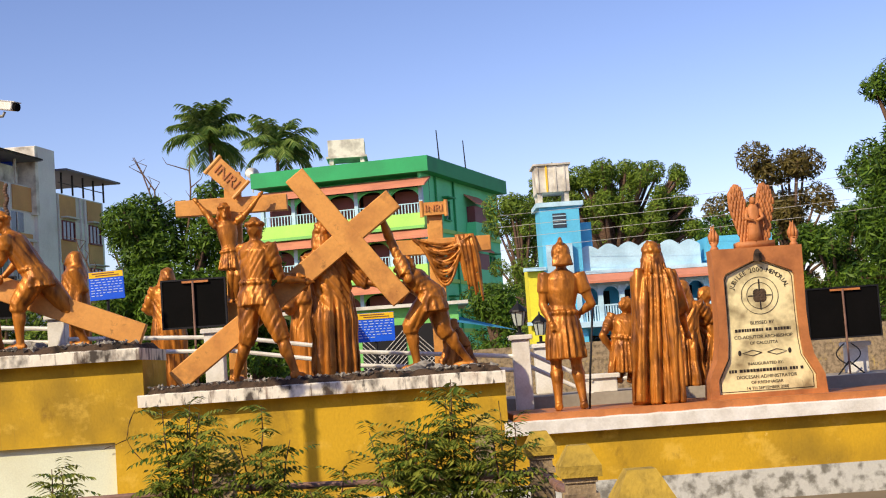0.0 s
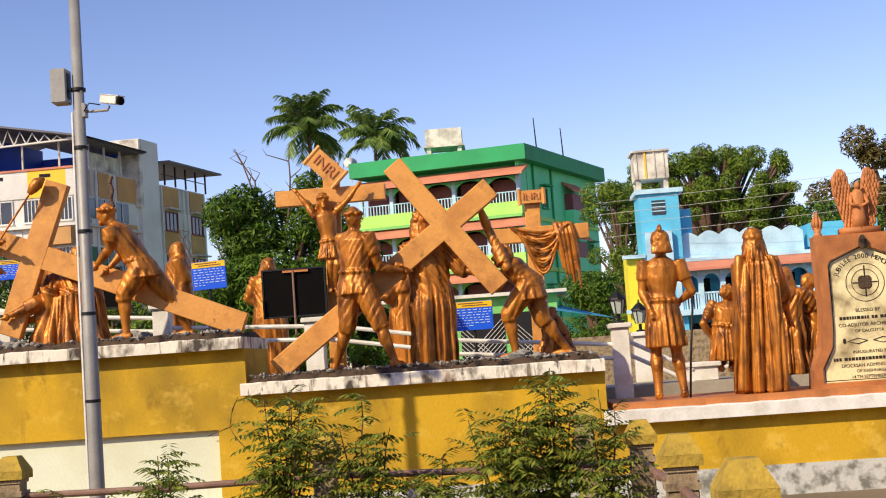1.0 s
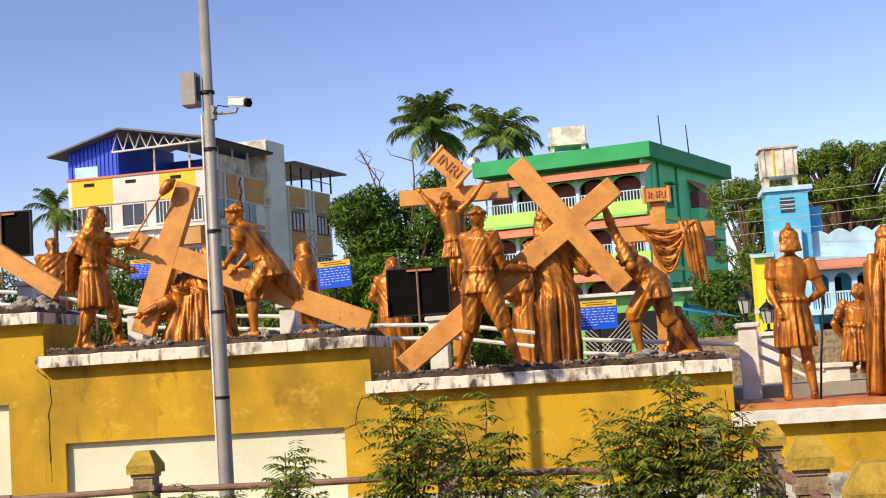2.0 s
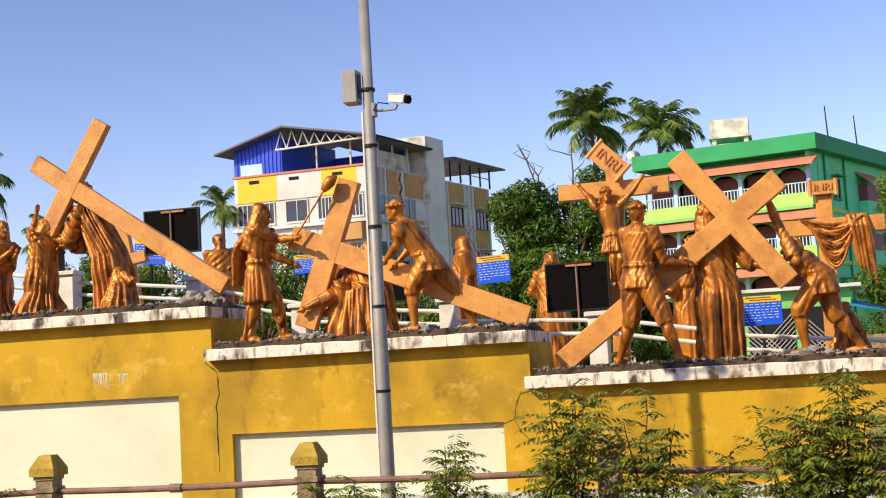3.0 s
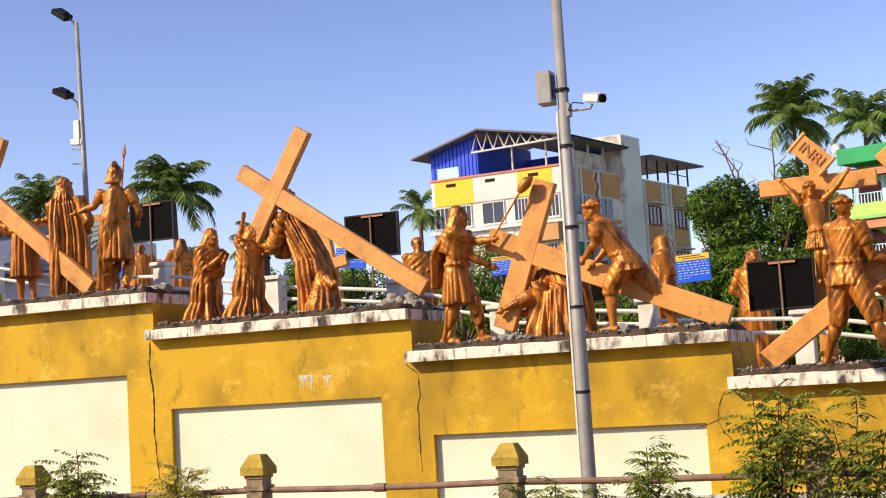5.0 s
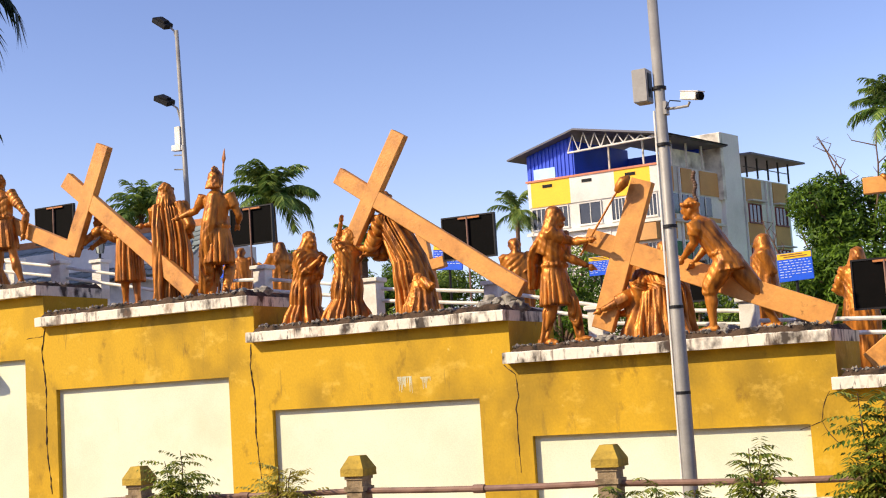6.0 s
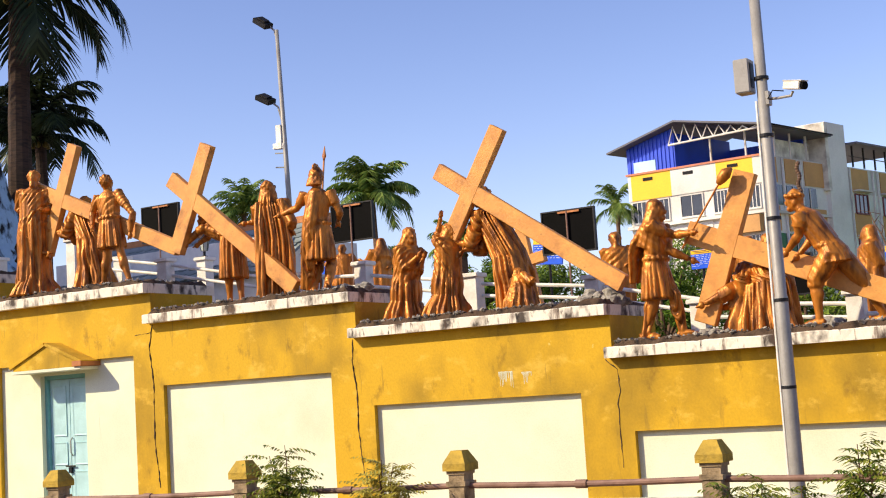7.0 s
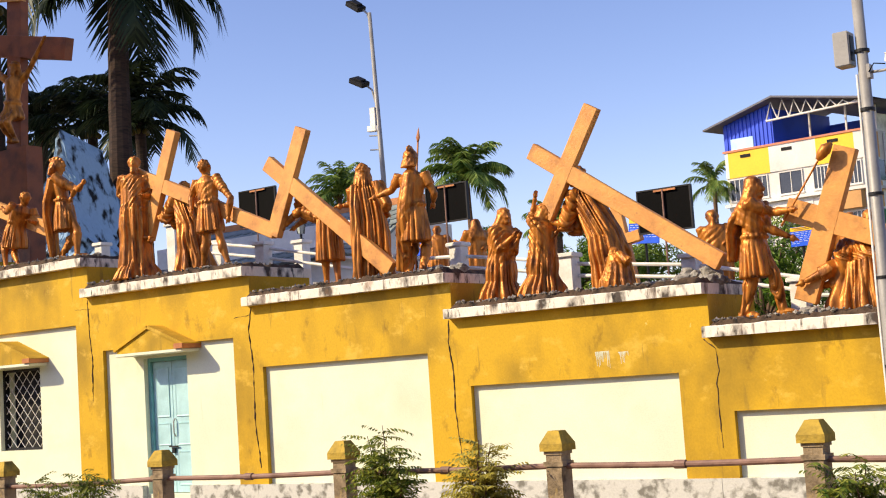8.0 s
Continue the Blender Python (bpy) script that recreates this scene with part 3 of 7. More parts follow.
    if cape:
        # a cloak that hangs from the shoulders down to one side
        e = V(cape)
        m1 = ch.lerp(e, 0.45) - f * 0.13 * s
        bm_tube(bm, [nk - f * 0.03 * s, ch + u * 0.02 * s - f * 0.06 * s, ch.lerp(m1, 0.6) - f * 0.05 * s, m1, m1.lerp(e, 0.55), e],
                [(0.08 * s, 0.06 * s), (0.2 * s * cape_wide, 0.1 * s), (0.22 * s * cape_wide, 0.085 * s), (0.2 * s * cape_wide, 0.075 * s), (0.18 * s * cape_wide, 0.07 * s), (0.17 * s * cape_wide, 0.05 * s)], 48, folds=8, amp=0.12, flat=flat, seed=seed)
    if wear == "breeches":
        # loose knee breeches, gathered under the knee
        for k in (0, 1):
            top = hp + flat * (0.08 * s if k else -0.08 * s) - u * 0.02 * s
            b = ft[k] + Vector((0, 0, 0.07 * s))
            kn = V(knees[k]) if knees[k] else bend(top, b, 0.43 * s, 0.42 * s, f)
            bm_tube(bm, [top + u * 0.08 * s, top, top.lerp(kn, 0.4), top.lerp(kn, 0.8), kn, kn.lerp(b, 0.14), kn.lerp(b, 0.2)],
                    [0.1 * s, 0.122 * s, 0.118 * s, 0.104 * s, 0.092 * s, 0.086 * s, 0.06 * s], 30, folds=7, amp=0.06, seed=seed + k)
        bm_ball(bm, hp - u * 0.02 * s, (0.165 * s, 0.15 * s, 0.13 * s), 14)
    skirts = {"tunic": 0.36, "armour": 0.40, "loin": 0.22, "breeches": 0.15}
    if wear in skirts:
        ln = (skirt or skirts[wear]) * s
        dn = ((ft[0] + ft[1]) / 2 - hp)
        dn = Vector((dn.x * 0.6, dn.y * 0.5, dn.z)).normalized()
        bm_tube(bm, [hp + u * 0.10 * s, hp, hp + dn * ln * 0.5, hp + dn * ln], [(0.155 * s, 0.125 * s), (0.175 * s, 0.145 * s), (0.195 * s, 0.165 * s), (0.208 * s, 0.178 * s)], 64, folds=11 if wear != "armour" else 16, amp=0.09, flat=flat, seed=seed)
        for k in range(16):
            t = k * math.pi / 8
            bm_ball(bm, hp + u * 0.09 * s + flat * math.cos(t) * 0.158 * s + f * math.sin(t) * 0.128 * s, 0.03 * s, 7)
        if wear in ("tunic", "breeches"):
            bm_tube(bm, [ch + u * 0.05 * s, ch - u * 0.03 * s, hp.lerp(ch, 0.45), hp + u * 0.1 * s], [(0.11 * s, 0.085 * s), (0.2 * s, 0.13 * s), (0.175 * s, 0.13 * s), (0.16 * s, 0.125 * s)], 40, folds=8, amp=0.05, flat=flat, seed=seed + 2)
    base = Vector(((ft[0].x + ft[1].x) / 2, y, gz))
    bmesh.ops.translate(bm, verts=bm.verts, vec=-base)
    ob = part(name, bm, "bronze", smooth=True)
    ob.location = base
    md = ob.modifiers.new("remesh", "REMESH")
    md.mode, md.voxel_size, md.use_smooth_shade = "VOXEL", voxel, True
    # carve folds into the cloth: ridges that hang round the body, swags across the trunk
    dg = bpy.context.evaluated_depsgraph_get()
    me = bpy.data.meshes.new_from_object(ob.evaluated_get(dg))
    ob.modifiers.clear()
    ob.data = me
    n = len(me.vertices)
    co, nr = np.empty(n * 3), np.empty(n * 3)
    me.vertices.foreach_get("co", co)
    me.vertex_normals.foreach_get("vector", nr)
    co, nr = co.reshape(-1, 3), nr.reshape(-1, 3)
    B = np.array(base)
    axis = np.array([np.array(v) - B for v in (fm, hp, ch)])
    order = np.argsort(axis[:, 2])
    cx, cy = np.interp(co[:, 2], axis[order, 2], axis[order, 0]), np.interp(co[:, 2], axis[order, 2], axis[order, 1])
    th = np.arctan2(co[:, 1] - cy, co[:, 0] - cx)
    z = co[:, 2] / s
    pleats = 21 if wear == "heap" else 17

    def crease(p, wide):
        """Narrow valleys at whole numbers of p, each with a depth of its own along its length."""
        k = np.round(p)
        own = 0.6 + 0.4 * np.sin(2.4 * np.mod(k, pleats) + seed)
        return np.exp(-((p - k) / wide) ** 2) * own * (0.75 + 0.25 * np.sin(3.1 * z + 1.7 * k))
    bent = th + 0.2 * np.sin(2 * th + seed) + 0.1 * np.sin(5 * th + 2 * seed)
    turn = pleats * bent / (2 * np.pi) + sweep * z + 0.3 * np.sin(2.1 * z + seed)
    hang = 0.28 - crease(turn, 0.17) - 0.34 * crease(2 * turn + 0.35, 0.2)
    lean_way = 1 if seed % 2 else -1
    slant = 12 * (0.75 * z + lean_way * co[:, 0] / s) + 0.45 * np.sin(2 * th + seed) + 0.3 * np.sin(5 * z)
    swag = 0.25 - crease(slant, 0.2) - 0.3 * crease(2 * slant + 0.4, 0.22)
    hipz = axis[1, 2]
    low = np.clip((hipz + 0.08 - co[:, 2]) / 0.25, 0, 1) if wear != "cloak" else np.ones(n)
    if wear == "breeches":
        low = np.zeros(n)
    if abs(spine.x) > abs(spine.z) * 0.45 and robe:
        low = np.ones(n)
    d = low * {"cloak": 0.062, "tunic": 0.046, "armour": 0.040}.get(wear, 0.072) * hang + (1 - low) * (0.028 if robe else 0.012) * swag
    keep = np.ones(n)
    free = [(hd, 0.16 * s)] + [(V(q), 0.13 * s) for q in grips if q is not None]
    for c, r in free:
        keep *= np.clip((np.linalg.norm(co - (np.array(c) - B), axis=1) - r) / (0.05 * s), 0, 1)
    if wear in skirts and wear != "breeches" and not cape:
        keep *= np.clip((co[:, 2] - (hipz - (skirt or skirts[wear]) * s - 0.03)) / 0.04, 0, 1)
    if wear == "breeches":
        keep *= np.clip((co[:, 2] - 0.42 * s) / 0.05, 0, 1)
    if wear == "loin":
        keep *= np.clip((hipz + 0.16 * s - co[:, 2]) / 0.05, 0, 1)
    if wear == "armour":
        keep *= np.where(co[:, 2] > hipz + 0.12, 0.25, 1.0)
    curl = 0.006 * np.sin(70 * co[:, 0]) * np.sin(70 * co[:, 1]) * np.sin(60 * co[:, 2]) * np.clip((0.2 * s - np.linalg.norm(co - (np.array(hd + Vector((0, 0, 0.05))) - B), axis=1)) / 0.05, 0, 1)
    co = co + nr * (d * keep * s + curl)[:, None]
    co[:, 2] = np.maximum(co[:, 2], -0.005)
    me.vertices.foreach_set("co", co.ravel())
    me.update()
    return tagged(ob, label, "statue", group)


def beam(name, p0, p1, width, thick, parent, mat="terracotta", roll=0.0):
    """A squared timber from p0 to p1 with eased edges."""
    p0, p1 = Vector(p0), Vector(p1)
    d = p1 - p0
    bm = bmesh.new()
    bm_box(bm, -width / 2, width / 2, -thick / 2, thick / 2, 0, d.length)
    bmesh.ops.subdivide_edges(bm, edges=[e for e in bm.edges if e.calc_length() > d.length * 0.9], cuts=6)
    q = Matrix((d.normalized().cross(Vector((0, 1, 0))).normalized(), d.normalized().cross(d.normalized().cross(Vector((0, 1, 0)))).normalized(), d.normalized())).transposed().to_4x4()
    bmesh.ops.bevel(bm, geom=[e for e in bm.edges if len(e.link_faces) == 2 and e.calc_face_angle() > 1], offset=0.008, segments=1, affect="EDGES")
    rnd = random.Random(int(abs(p0.x) * 100))
    for v in bm.verts:
        v.co.x += rnd.uniform(-0.003, 0.003)
    bmesh.ops.transform(bm, matrix=Matrix.Translation(p0) @ q, verts=bm.verts)
    return part(name, bm, mat, parent)


def cross(label, y, a0, a1, b0, b1, width, group="carried crosses", thick=0.11, mat="terracotta"):
    """Two halved timbers a0-a1 and b0-b1 in the plane y; points are (x, z) or (x, z, depth)."""
    P = lambda p: (p[0], y + (p[2] if len(p) > 2 else 0.0), p[1])
    c = thing("wooden_cross", label, "cross", group=group)
    beam("upright_beam", P(a0), P(a1), width, thick, c, mat)
    beam("cross_beam", P(b0), P(b1), width * 0.99, thick * 1.06, c, mat)
    return c

# statues and carried crosses, bay by bay
statue("soldier_statue", "copper-gold statue of a helmeted soldier seen from behind", 14.45, (1.65, 2.67), (1.62, 1.99), ((1.51, 1.04), (1.78, 1.04)), ((1.48, 1.98, -0.1), (1.83, 2.07, 0.1)), face=180, wear='armour', hair='helmet', elbows=((1.42, 2.18), (1.94, 2.16)), group='statues on the parapet', seed=1, ground=1.04)
statue("robed_statue", "copper-gold statue of a long-haired figure in a long cloak", 14.45, (2.63, 2.64), (2.59, 1.91), ((2.45, 1.04), (2.69, 1.04)), (None, (2.99, 1.8, 0.25)), face=180, wear='cloak', hair='crown', hem=(0.25, 0.22), group='statues on the parapet', seed=2, ground=1.04)
statue("robed_statue", "copper-gold statue of a stooping draped figure beside the railing", 16.2, (2.6, 2.14), (2.52, 1.71), ((2.44, 1.25), (2.57, 1.24)), ((2.39, 1.62), (2.65, 1.67)), face=160, wear='tunic', hair='cap', group='statues behind the parapet', seed=3, s=0.92, ground=1.16)
statue("robed_statue", "copper-gold statue of a standing draped woman in a veil", 16.2, (3.28, 2.29), (3.24, 1.76), ((3.17, 1.16), (3.26, 1.16)), ((3.14, 1.97), (3.37, 1.92)), face=350, wear='robe', hair='veil', hem=(0.26, 0.22), group='statues behind the parapet', seed=4, s=0.95, ground=1.16)
statue("robed_statue", "copper-gold statue of a curly-haired figure leaning forward", 16.4, (3.59, 2.21), (3.63, 1.7), ((3.37, 1.16), (3.64, 1.16)), ((3.35, 1.65), (3.68, 1.94)), face=300, wear='robe', hair='cap', hem=(0.34, 0.26), group='statues behind the parapet', seed=5, s=0.95, ground=1.16)
statue("bearer_statue", "copper-gold statue of a man in knee breeches steadying the great cross", 14.20, (-1.59, 3.17), (-1.62, 2.52), ((-1.90, 1.565, 0.15), (-1.24, 1.565, -0.1)), ((-1.22, 2.66, 0.1), (-1.12, 2.60, 0.12)), face=150, wear="breeches", hair="band", elbows=((-1.52, 2.70, 0.15), (-1.34, 2.63, -0.02)), knees=((-1.72, 2.05, 0.0), (-1.38, 2.05, -0.08)), group='statues on the parapet', seed=6, ground=1.565)
statue("robed_statue", "copper-gold statue of a robed bearded man carrying the great cross", 14.6, (-0.91, 3.11), (-0.83, 2.36), ((-0.97, 1.565), (-0.72, 1.565)), ((-1.11, 2.59, -0.1), (-0.31, 2.52, -0.1)), face=190, wear='robe', hair='long', hem=(0.225, 0.21), elbows=((-1.07, 2.75), (-0.5, 2.58)), group='statues on the parapet', seed=7, ground=1.565)
statue("bearer_statue", "copper-gold statue of a lunging man gripping the cross overhead", 14.7, (-0.05, 2.68), (0.22, 2.40), ((0.03, 1.565, -0.05), (0.60, 1.565, 0.1)), ((-0.26, 3.27, -0.15), (-0.31, 2.50, -0.25)), face=250, wear="breeches", hair="cap", elbows=((-0.17, 2.99, -0.05), (-0.11, 2.36, -0.15)), knees=((-0.02, 2.05, -0.08), (0.34, 1.99, 0.05)), skirt=0.2, group='statues on the parapet', seed=8, ground=1.565)
statue("seated_statue", "copper-gold statue of a seated woman holding a child", 15.2, (0.44, 2.03), (0.49, 1.81), ((0.35, 1.565), (0.61, 1.565)), ((0.36, 1.85), (0.58, 1.87)), face=300, wear='heap', hair='veil', hem=(0.2, 0.17), group='statues behind the parapet', seed=9, s=0.62, ground=1.565)
statue("crucified_statue", "copper-gold statue fixed to an upright cross with spread arms", 16.1, (-2.16, 3.63), (-2.10, 3.08), ((-2.14, 2.52), (-2.07, 2.50)), ((-2.46, 3.74), (-1.74, 3.77)), face=15, wear="loin", hair="crown", elbows=((-2.36, 3.60), (-1.86, 3.62)), knees=((-2.1, 2.86, -0.08), (-2.02, 2.84, -0.08)), group="statues behind the parapet", seed=10, s=0.70, voxel=0.0105, tilt=15)
statue("robed_statue", "copper-gold statue of a veiled woman standing behind a black board", 17.5, (-3.12, 2.98), (-3.14, 2.45), ((-3.21, 1.535), (-3.06, 1.535)), ((-3.19, 2.49), (-3.03, 2.51)), face=20, wear='robe', hair='veil', hem=(0.24, 0.2), group='statues behind the parapet', seed=11, s=0.9, voxel=0.02, ground=1.535)
statue("robed_statue", "copper-gold statue of a draped figure half hidden behind the cross bearer", 16.6, (-1.28, 2.75), (-1.29, 2.31), ((-1.37, 1.04), (-1.27, 1.04)), ((-1.4, 2.36), (-1.24, 2.38)), face=200, wear='robe', hair='veil', hem=(0.26, 0.2), group='statues behind the parapet', seed=12, s=0.85, voxel=0.02, ground=1.04)
cross("great carried cross of orange painted timber leaning over two bearers", 14.42, (-2.53, 1.63, 0), (-0.11, 3.43, 0), (-1.16, 3.75), (-0.09, 2.34), 0.238)
statue("soldier_statue", "copper-gold statue of a man in a headcloth striking with a staff", 14.28, (-5.86, 3.50), (-5.93, 2.88), ((-6.10, 2.055, -0.05), (-5.70, 2.055, 0.1)), ((-5.45, 3.21, -0.1), (-5.56, 2.94, 0.1)), face=85, wear="tunic", hair="veil", elbows=((-5.66, 3.22), (-5.75, 3.05)), knees=((-5.98, 2.53), (-5.73, 2.55)), cape=(-6.2, 2.74, 0.1), group='statues on the parapet', seed=13, ground=2.055)
statue("fallen_statue", "copper-gold statue of a robed man fallen under the cross", 14.6, (-5.02, 2.72), (-4.78, 2.60), ((-5.06, 2.055), (-4.60, 2.055)), ((-5.38, 2.42, -0.3), (-5.3, 2.35, -0.1)), face=270, wear="heap", hair="long", elbows=((-5.14, 2.52, -0.25), None), hem=(0.40, 0.34), sweep=1.6, group='statues on the parapet', seed=14, ground=2.055)
statue("bearer_statue", "copper-gold statue of a man in trousers bending over the beam", 14.28, (-4.27, 3.42), (-3.91, 2.84), ((-4.09, 2.055, -0.1), (-3.50, 2.055, 0.25)), ((-4.38, 2.90, -0.05), (-4.30, 2.86, 0.1)), face=262, wear="breeches", hair="band", elbows=((-4.22, 3.04, -0.15), (-4.08, 3.10, 0.15)), knees=((-4.10, 2.54, -0.1), (-3.66, 2.51, 0.15)), skirt=0.12, group='statues on the parapet', seed=15, ground=2.055)
statue("robed_statue", "copper-gold statue of a bare-chested man standing at the far rail", 17.5, (-7.85, 3.6), (-7.82, 3.17), ((-7.94, 2.03), (-7.77, 2.03)), ((-7.71, 3.16), (-7.65, 3.25)), face=30, wear='robe', hair='beard', hem=(0.24, 0.2), group='statues behind the parapet', seed=16, s=0.92, voxel=0.02, ground=2.03)
statue("robed_statue", "copper-gold statue of a draped woman beside a blue notice", 17.0, (-4.21, 3.22), (-4.2, 2.84), ((-4.34, 1.535), (-4.15, 1.535)), ((-4.41, 2.93), (-4.3, 2.87)), face=285, wear='robe', hair='veil', hem=(0.24, 0.2), group='statues behind the parapet', seed=17, s=0.92, voxel=0.02, ground=1.535)
statue("robed_statue", "copper-gold statue of a small onlooker behind the crossed beams", 17.5, (-5.92, 3.33), (-5.93, 2.9), ((-6.03, 1.535), (-5.89, 1.535)), ((-6.02, 3.02), (-5.82, 3.01)), face=0, wear='robe', hair='cap', hem=(0.22, 0.2), group='statues behind the parapet', seed=18, s=0.85, voxel=0.022, ground=1.535)
statue("robed_statue", "copper-gold statue of a veiled onlooker behind the crossed beams", 17.6, (-5.69, 3.34), (-5.7, 2.89), ((-5.8, 1.535), (-5.67, 1.535)), ((-5.79, 3.01), (-5.59, 3.0)), face=10, wear='robe', hair='veil', hem=(0.22, 0.2), group='statues behind the parapet', seed=19, s=0.85, voxel=0.022, ground=1.535)
cross("carried cross of orange painted timber lying over a fallen man", 14.42, (-2.86, 2.14), (-5.56, 3.25), (-4.83, 3.84), (-5.44, 2.2), 0.259)
statue("kneeling_statue", "copper-gold statue of a kneeling headscarfed woman in prayer", 14.55, (-9.40, 3.64), (-9.50, 3.08), ((-9.72, 2.55), (-9.38, 2.55)), ((-9.24, 3.37, -0.1), (-9.22, 3.34, 0.0)), face=60, wear="robe", hair="veil", hem=(0.29, 0.26), elbows=((-9.44, 3.22, -0.12), (-9.32, 3.16)), sweep=0.5, group='statues on the parapet', seed=20, s=0.86, ground=2.55)
statue("kneeling_statue", "copper-gold statue of a kneeling woman lifting one arm", 14.40, (-8.70, 3.60), (-8.78, 3.10), ((-9.0, 2.55), (-8.62, 2.55)), ((-8.80, 3.80, -0.05), (-8.60, 3.30)), face=70, wear="robe", hair="veil", hem=(0.32, 0.25), elbows=((-8.90, 3.52), (-8.70, 3.22)), sweep=-0.6, group='statues on the parapet', seed=21, s=0.84, ground=2.55)
statue("robed_statue", "copper-gold statue of a robed figure bowed beneath the cross", 14.62, (-8.40, 4.03, 0.1), (-7.98, 3.22), ((-8.03, 2.55), (-7.80, 2.55)), ((-8.66, 3.50, -0.2), (-8.60, 3.42)), face=265, wear="robe", hair="cap", s=1.05, hem=(0.26, 0.23), elbows=((-8.46, 3.42, -0.15), (-8.4, 3.36)), sweep=1.3, group='statues on the parapet', seed=22, ground=2.55)
statue("child_statue", "copper-gold statue of a crouching child behind the hooded figure", 14.28, (-7.72, 2.97), (-7.68, 2.82), ((-7.78, 2.55), (-7.63, 2.55)), ((-7.81, 2.87), (-7.58, 2.81)), face=330, wear='heap', hair='cap', hem=(0.2, 0.16), group='statues behind the parapet', seed=23, s=0.6, ground=2.55)
statue("robed_statue", "copper-gold statue of a draped figure stretching out an arm", 18.0, (-12.22, 4.05), (-12.22, 3.71), ((-12.36, 2.5), (-12.14, 2.5)), ((-12.61, 3.85), (-12.04, 3.69)), face=250, wear='robe', hair='veil', hem=(0.24, 0.2), group='statues behind the parapet', seed=24, s=0.8, voxel=0.022, ground=2.5)
statue("robed_statue", "copper-gold statue of a robed onlooker by the lamp post", 18.0, (-12.99, 4.05), (-12.99, 3.74), ((-13.11, 2.5), (-12.92, 2.5)), ((-13.1, 3.8), (-12.87, 3.78)), face=20, wear='robe', hair='cap', hem=(0.22, 0.2), group='statues behind the parapet', seed=25, s=0.75, voxel=0.022, ground=2.5)
cross("long carried cross of orange painted timber above the hooded figure", 14.42, (-6.4, 2.74), (-8.84, 4.41), (-7.92, 4.83), (-8.7, 3.54), 0.214)
statue("bearer_statue", "copper-gold statue of a man doubled over gripping the cross foot", 14.60, (-12.95, 4.24), (-12.44, 4.02), ((-12.52, 3.025), (-12.30, 3.025)), ((-13.12, 3.98, -0.15), (-13.05, 3.97)), face=250, wear="tunic", hair="cap", elbows=((-12.98, 4.12, -0.1), (-12.82, 4.08)), skirt=0.62, group='statues on the parapet', seed=26, ground=3.025)
statue("robed_statue", "copper-gold statue of a bearded man walking in long robes", 14.62, (-11.76, 4.56), (-11.66, 3.86), ((-11.82, 3.025), (-11.50, 3.025)), ((-12.07, 4.14, -0.1), (-11.45, 3.98, 0.1)), face=215, wear="cloak", hair="crown", hem=(0.27, 0.23), elbows=((-11.97, 4.16), (-11.40, 4.05)), sweep=0.3, group='statues on the parapet', seed=27, ground=3.025)
statue("soldier_statue", "copper-gold statue of a helmeted soldier gripping a spear", 14.40, (-10.74, 4.56), (-10.75, 3.88), ((-10.88, 3.025), (-10.66, 3.025)), ((-11.31, 4.16, -0.05), (-10.52, 4.00, 0.15)), face=195, wear="armour", hair="helmet", elbows=((-11.10, 4.22), (-10.46, 4.10, 0.1)), group='statues on the parapet', cape=(-10.98, 3.1, -0.02), cape_wide=0.5, seed=28, ground=3.025)
cross("carried cross of orange painted timber dragged along the parapet", 14.4, (-11.18, 3.14), (-13.35, 4.93), (-12.63, 5.33), (-13.3, 3.85), 0.230)
statue("child_statue", "copper-gold statue of a small kneeling woman below the cross", 14.28, (-16.02, 4.46), (-16.10, 4.10), ((-16.3, 3.475), (-15.9, 3.475)), ((-15.85, 4.12), (-15.82, 4.06)), face=60, wear="robe", hair="veil", hem=(0.36, 0.26), group='statues on the parapet', seed=29, s=0.8, ground=3.475)
statue("robed_statue", "copper-gold statue of a tall bearded man with folded arms", 14.28, (-16.09, 5.29), (-16.11, 4.63), ((-16.28, 3.475), (-16.02, 3.475)), ((-16.17, 4.81, -0.1), (-15.8, 4.77, -0.1)), face=30, wear='robe', hair='beard', hem=(0.25, 0.22), group='statues on the parapet', seed=30, ground=3.475)
statue("robed_statue", "copper-gold statue of a robed figure stooping under the cross", 14.58, (-15.46, 4.83, 0.12), (-15.16, 4.24), ((-15.26, 3.475), (-15.02, 3.475)), ((-15.81, 4.46, -0.2), (-15.70, 4.36)), face=262, wear="robe", hair="cap", s=1.06, hem=(0.33, 0.26), elbows=((-15.58, 4.40, -0.15), (-15.5, 4.32)), sweep=1.3, group='statues on the parapet', seed=31, ground=3.475)
statue("bearer_statue", "copper-gold statue of a curly-haired man in a belted tunic", 14.28, (-14.52, 5.0), (-14.48, 4.40), ((-14.66, 3.475), (-14.14, 3.475)), ((-14.80, 4.42, -0.05), (-14.08, 4.24, 0.0)), face=185, wear="tunic", hair="cap", elbows=((-14.84, 4.62), (-14.02, 4.50)), knees=((-14.58, 3.92), (-14.28, 3.92)), group='statues on the parapet', seed=32, ground=3.475)
cross("carried cross of orange painted timber between robed figures", 14.4, (-13.26, 3.91), (-16.24, 5.19), (-15.29, 5.73), (-15.97, 4.11), 0.216)
statue("soldier_statue", "copper-gold statue of a soldier with a trailing cape raising an arm", 14.28, (-17.98, 5.50), (-17.82, 4.86), ((-17.95, 3.975), (-17.53, 3.975)), ((-17.28, 5.17, -0.05), (-17.62, 5.0)), face=120, wear="armour", hair="helmet", elbows=((-17.45, 5.10), (-17.55, 5.1)), cape=(-18.15, 4.06, 0.05), group='statues on the parapet', seed=33, ground=3.975)
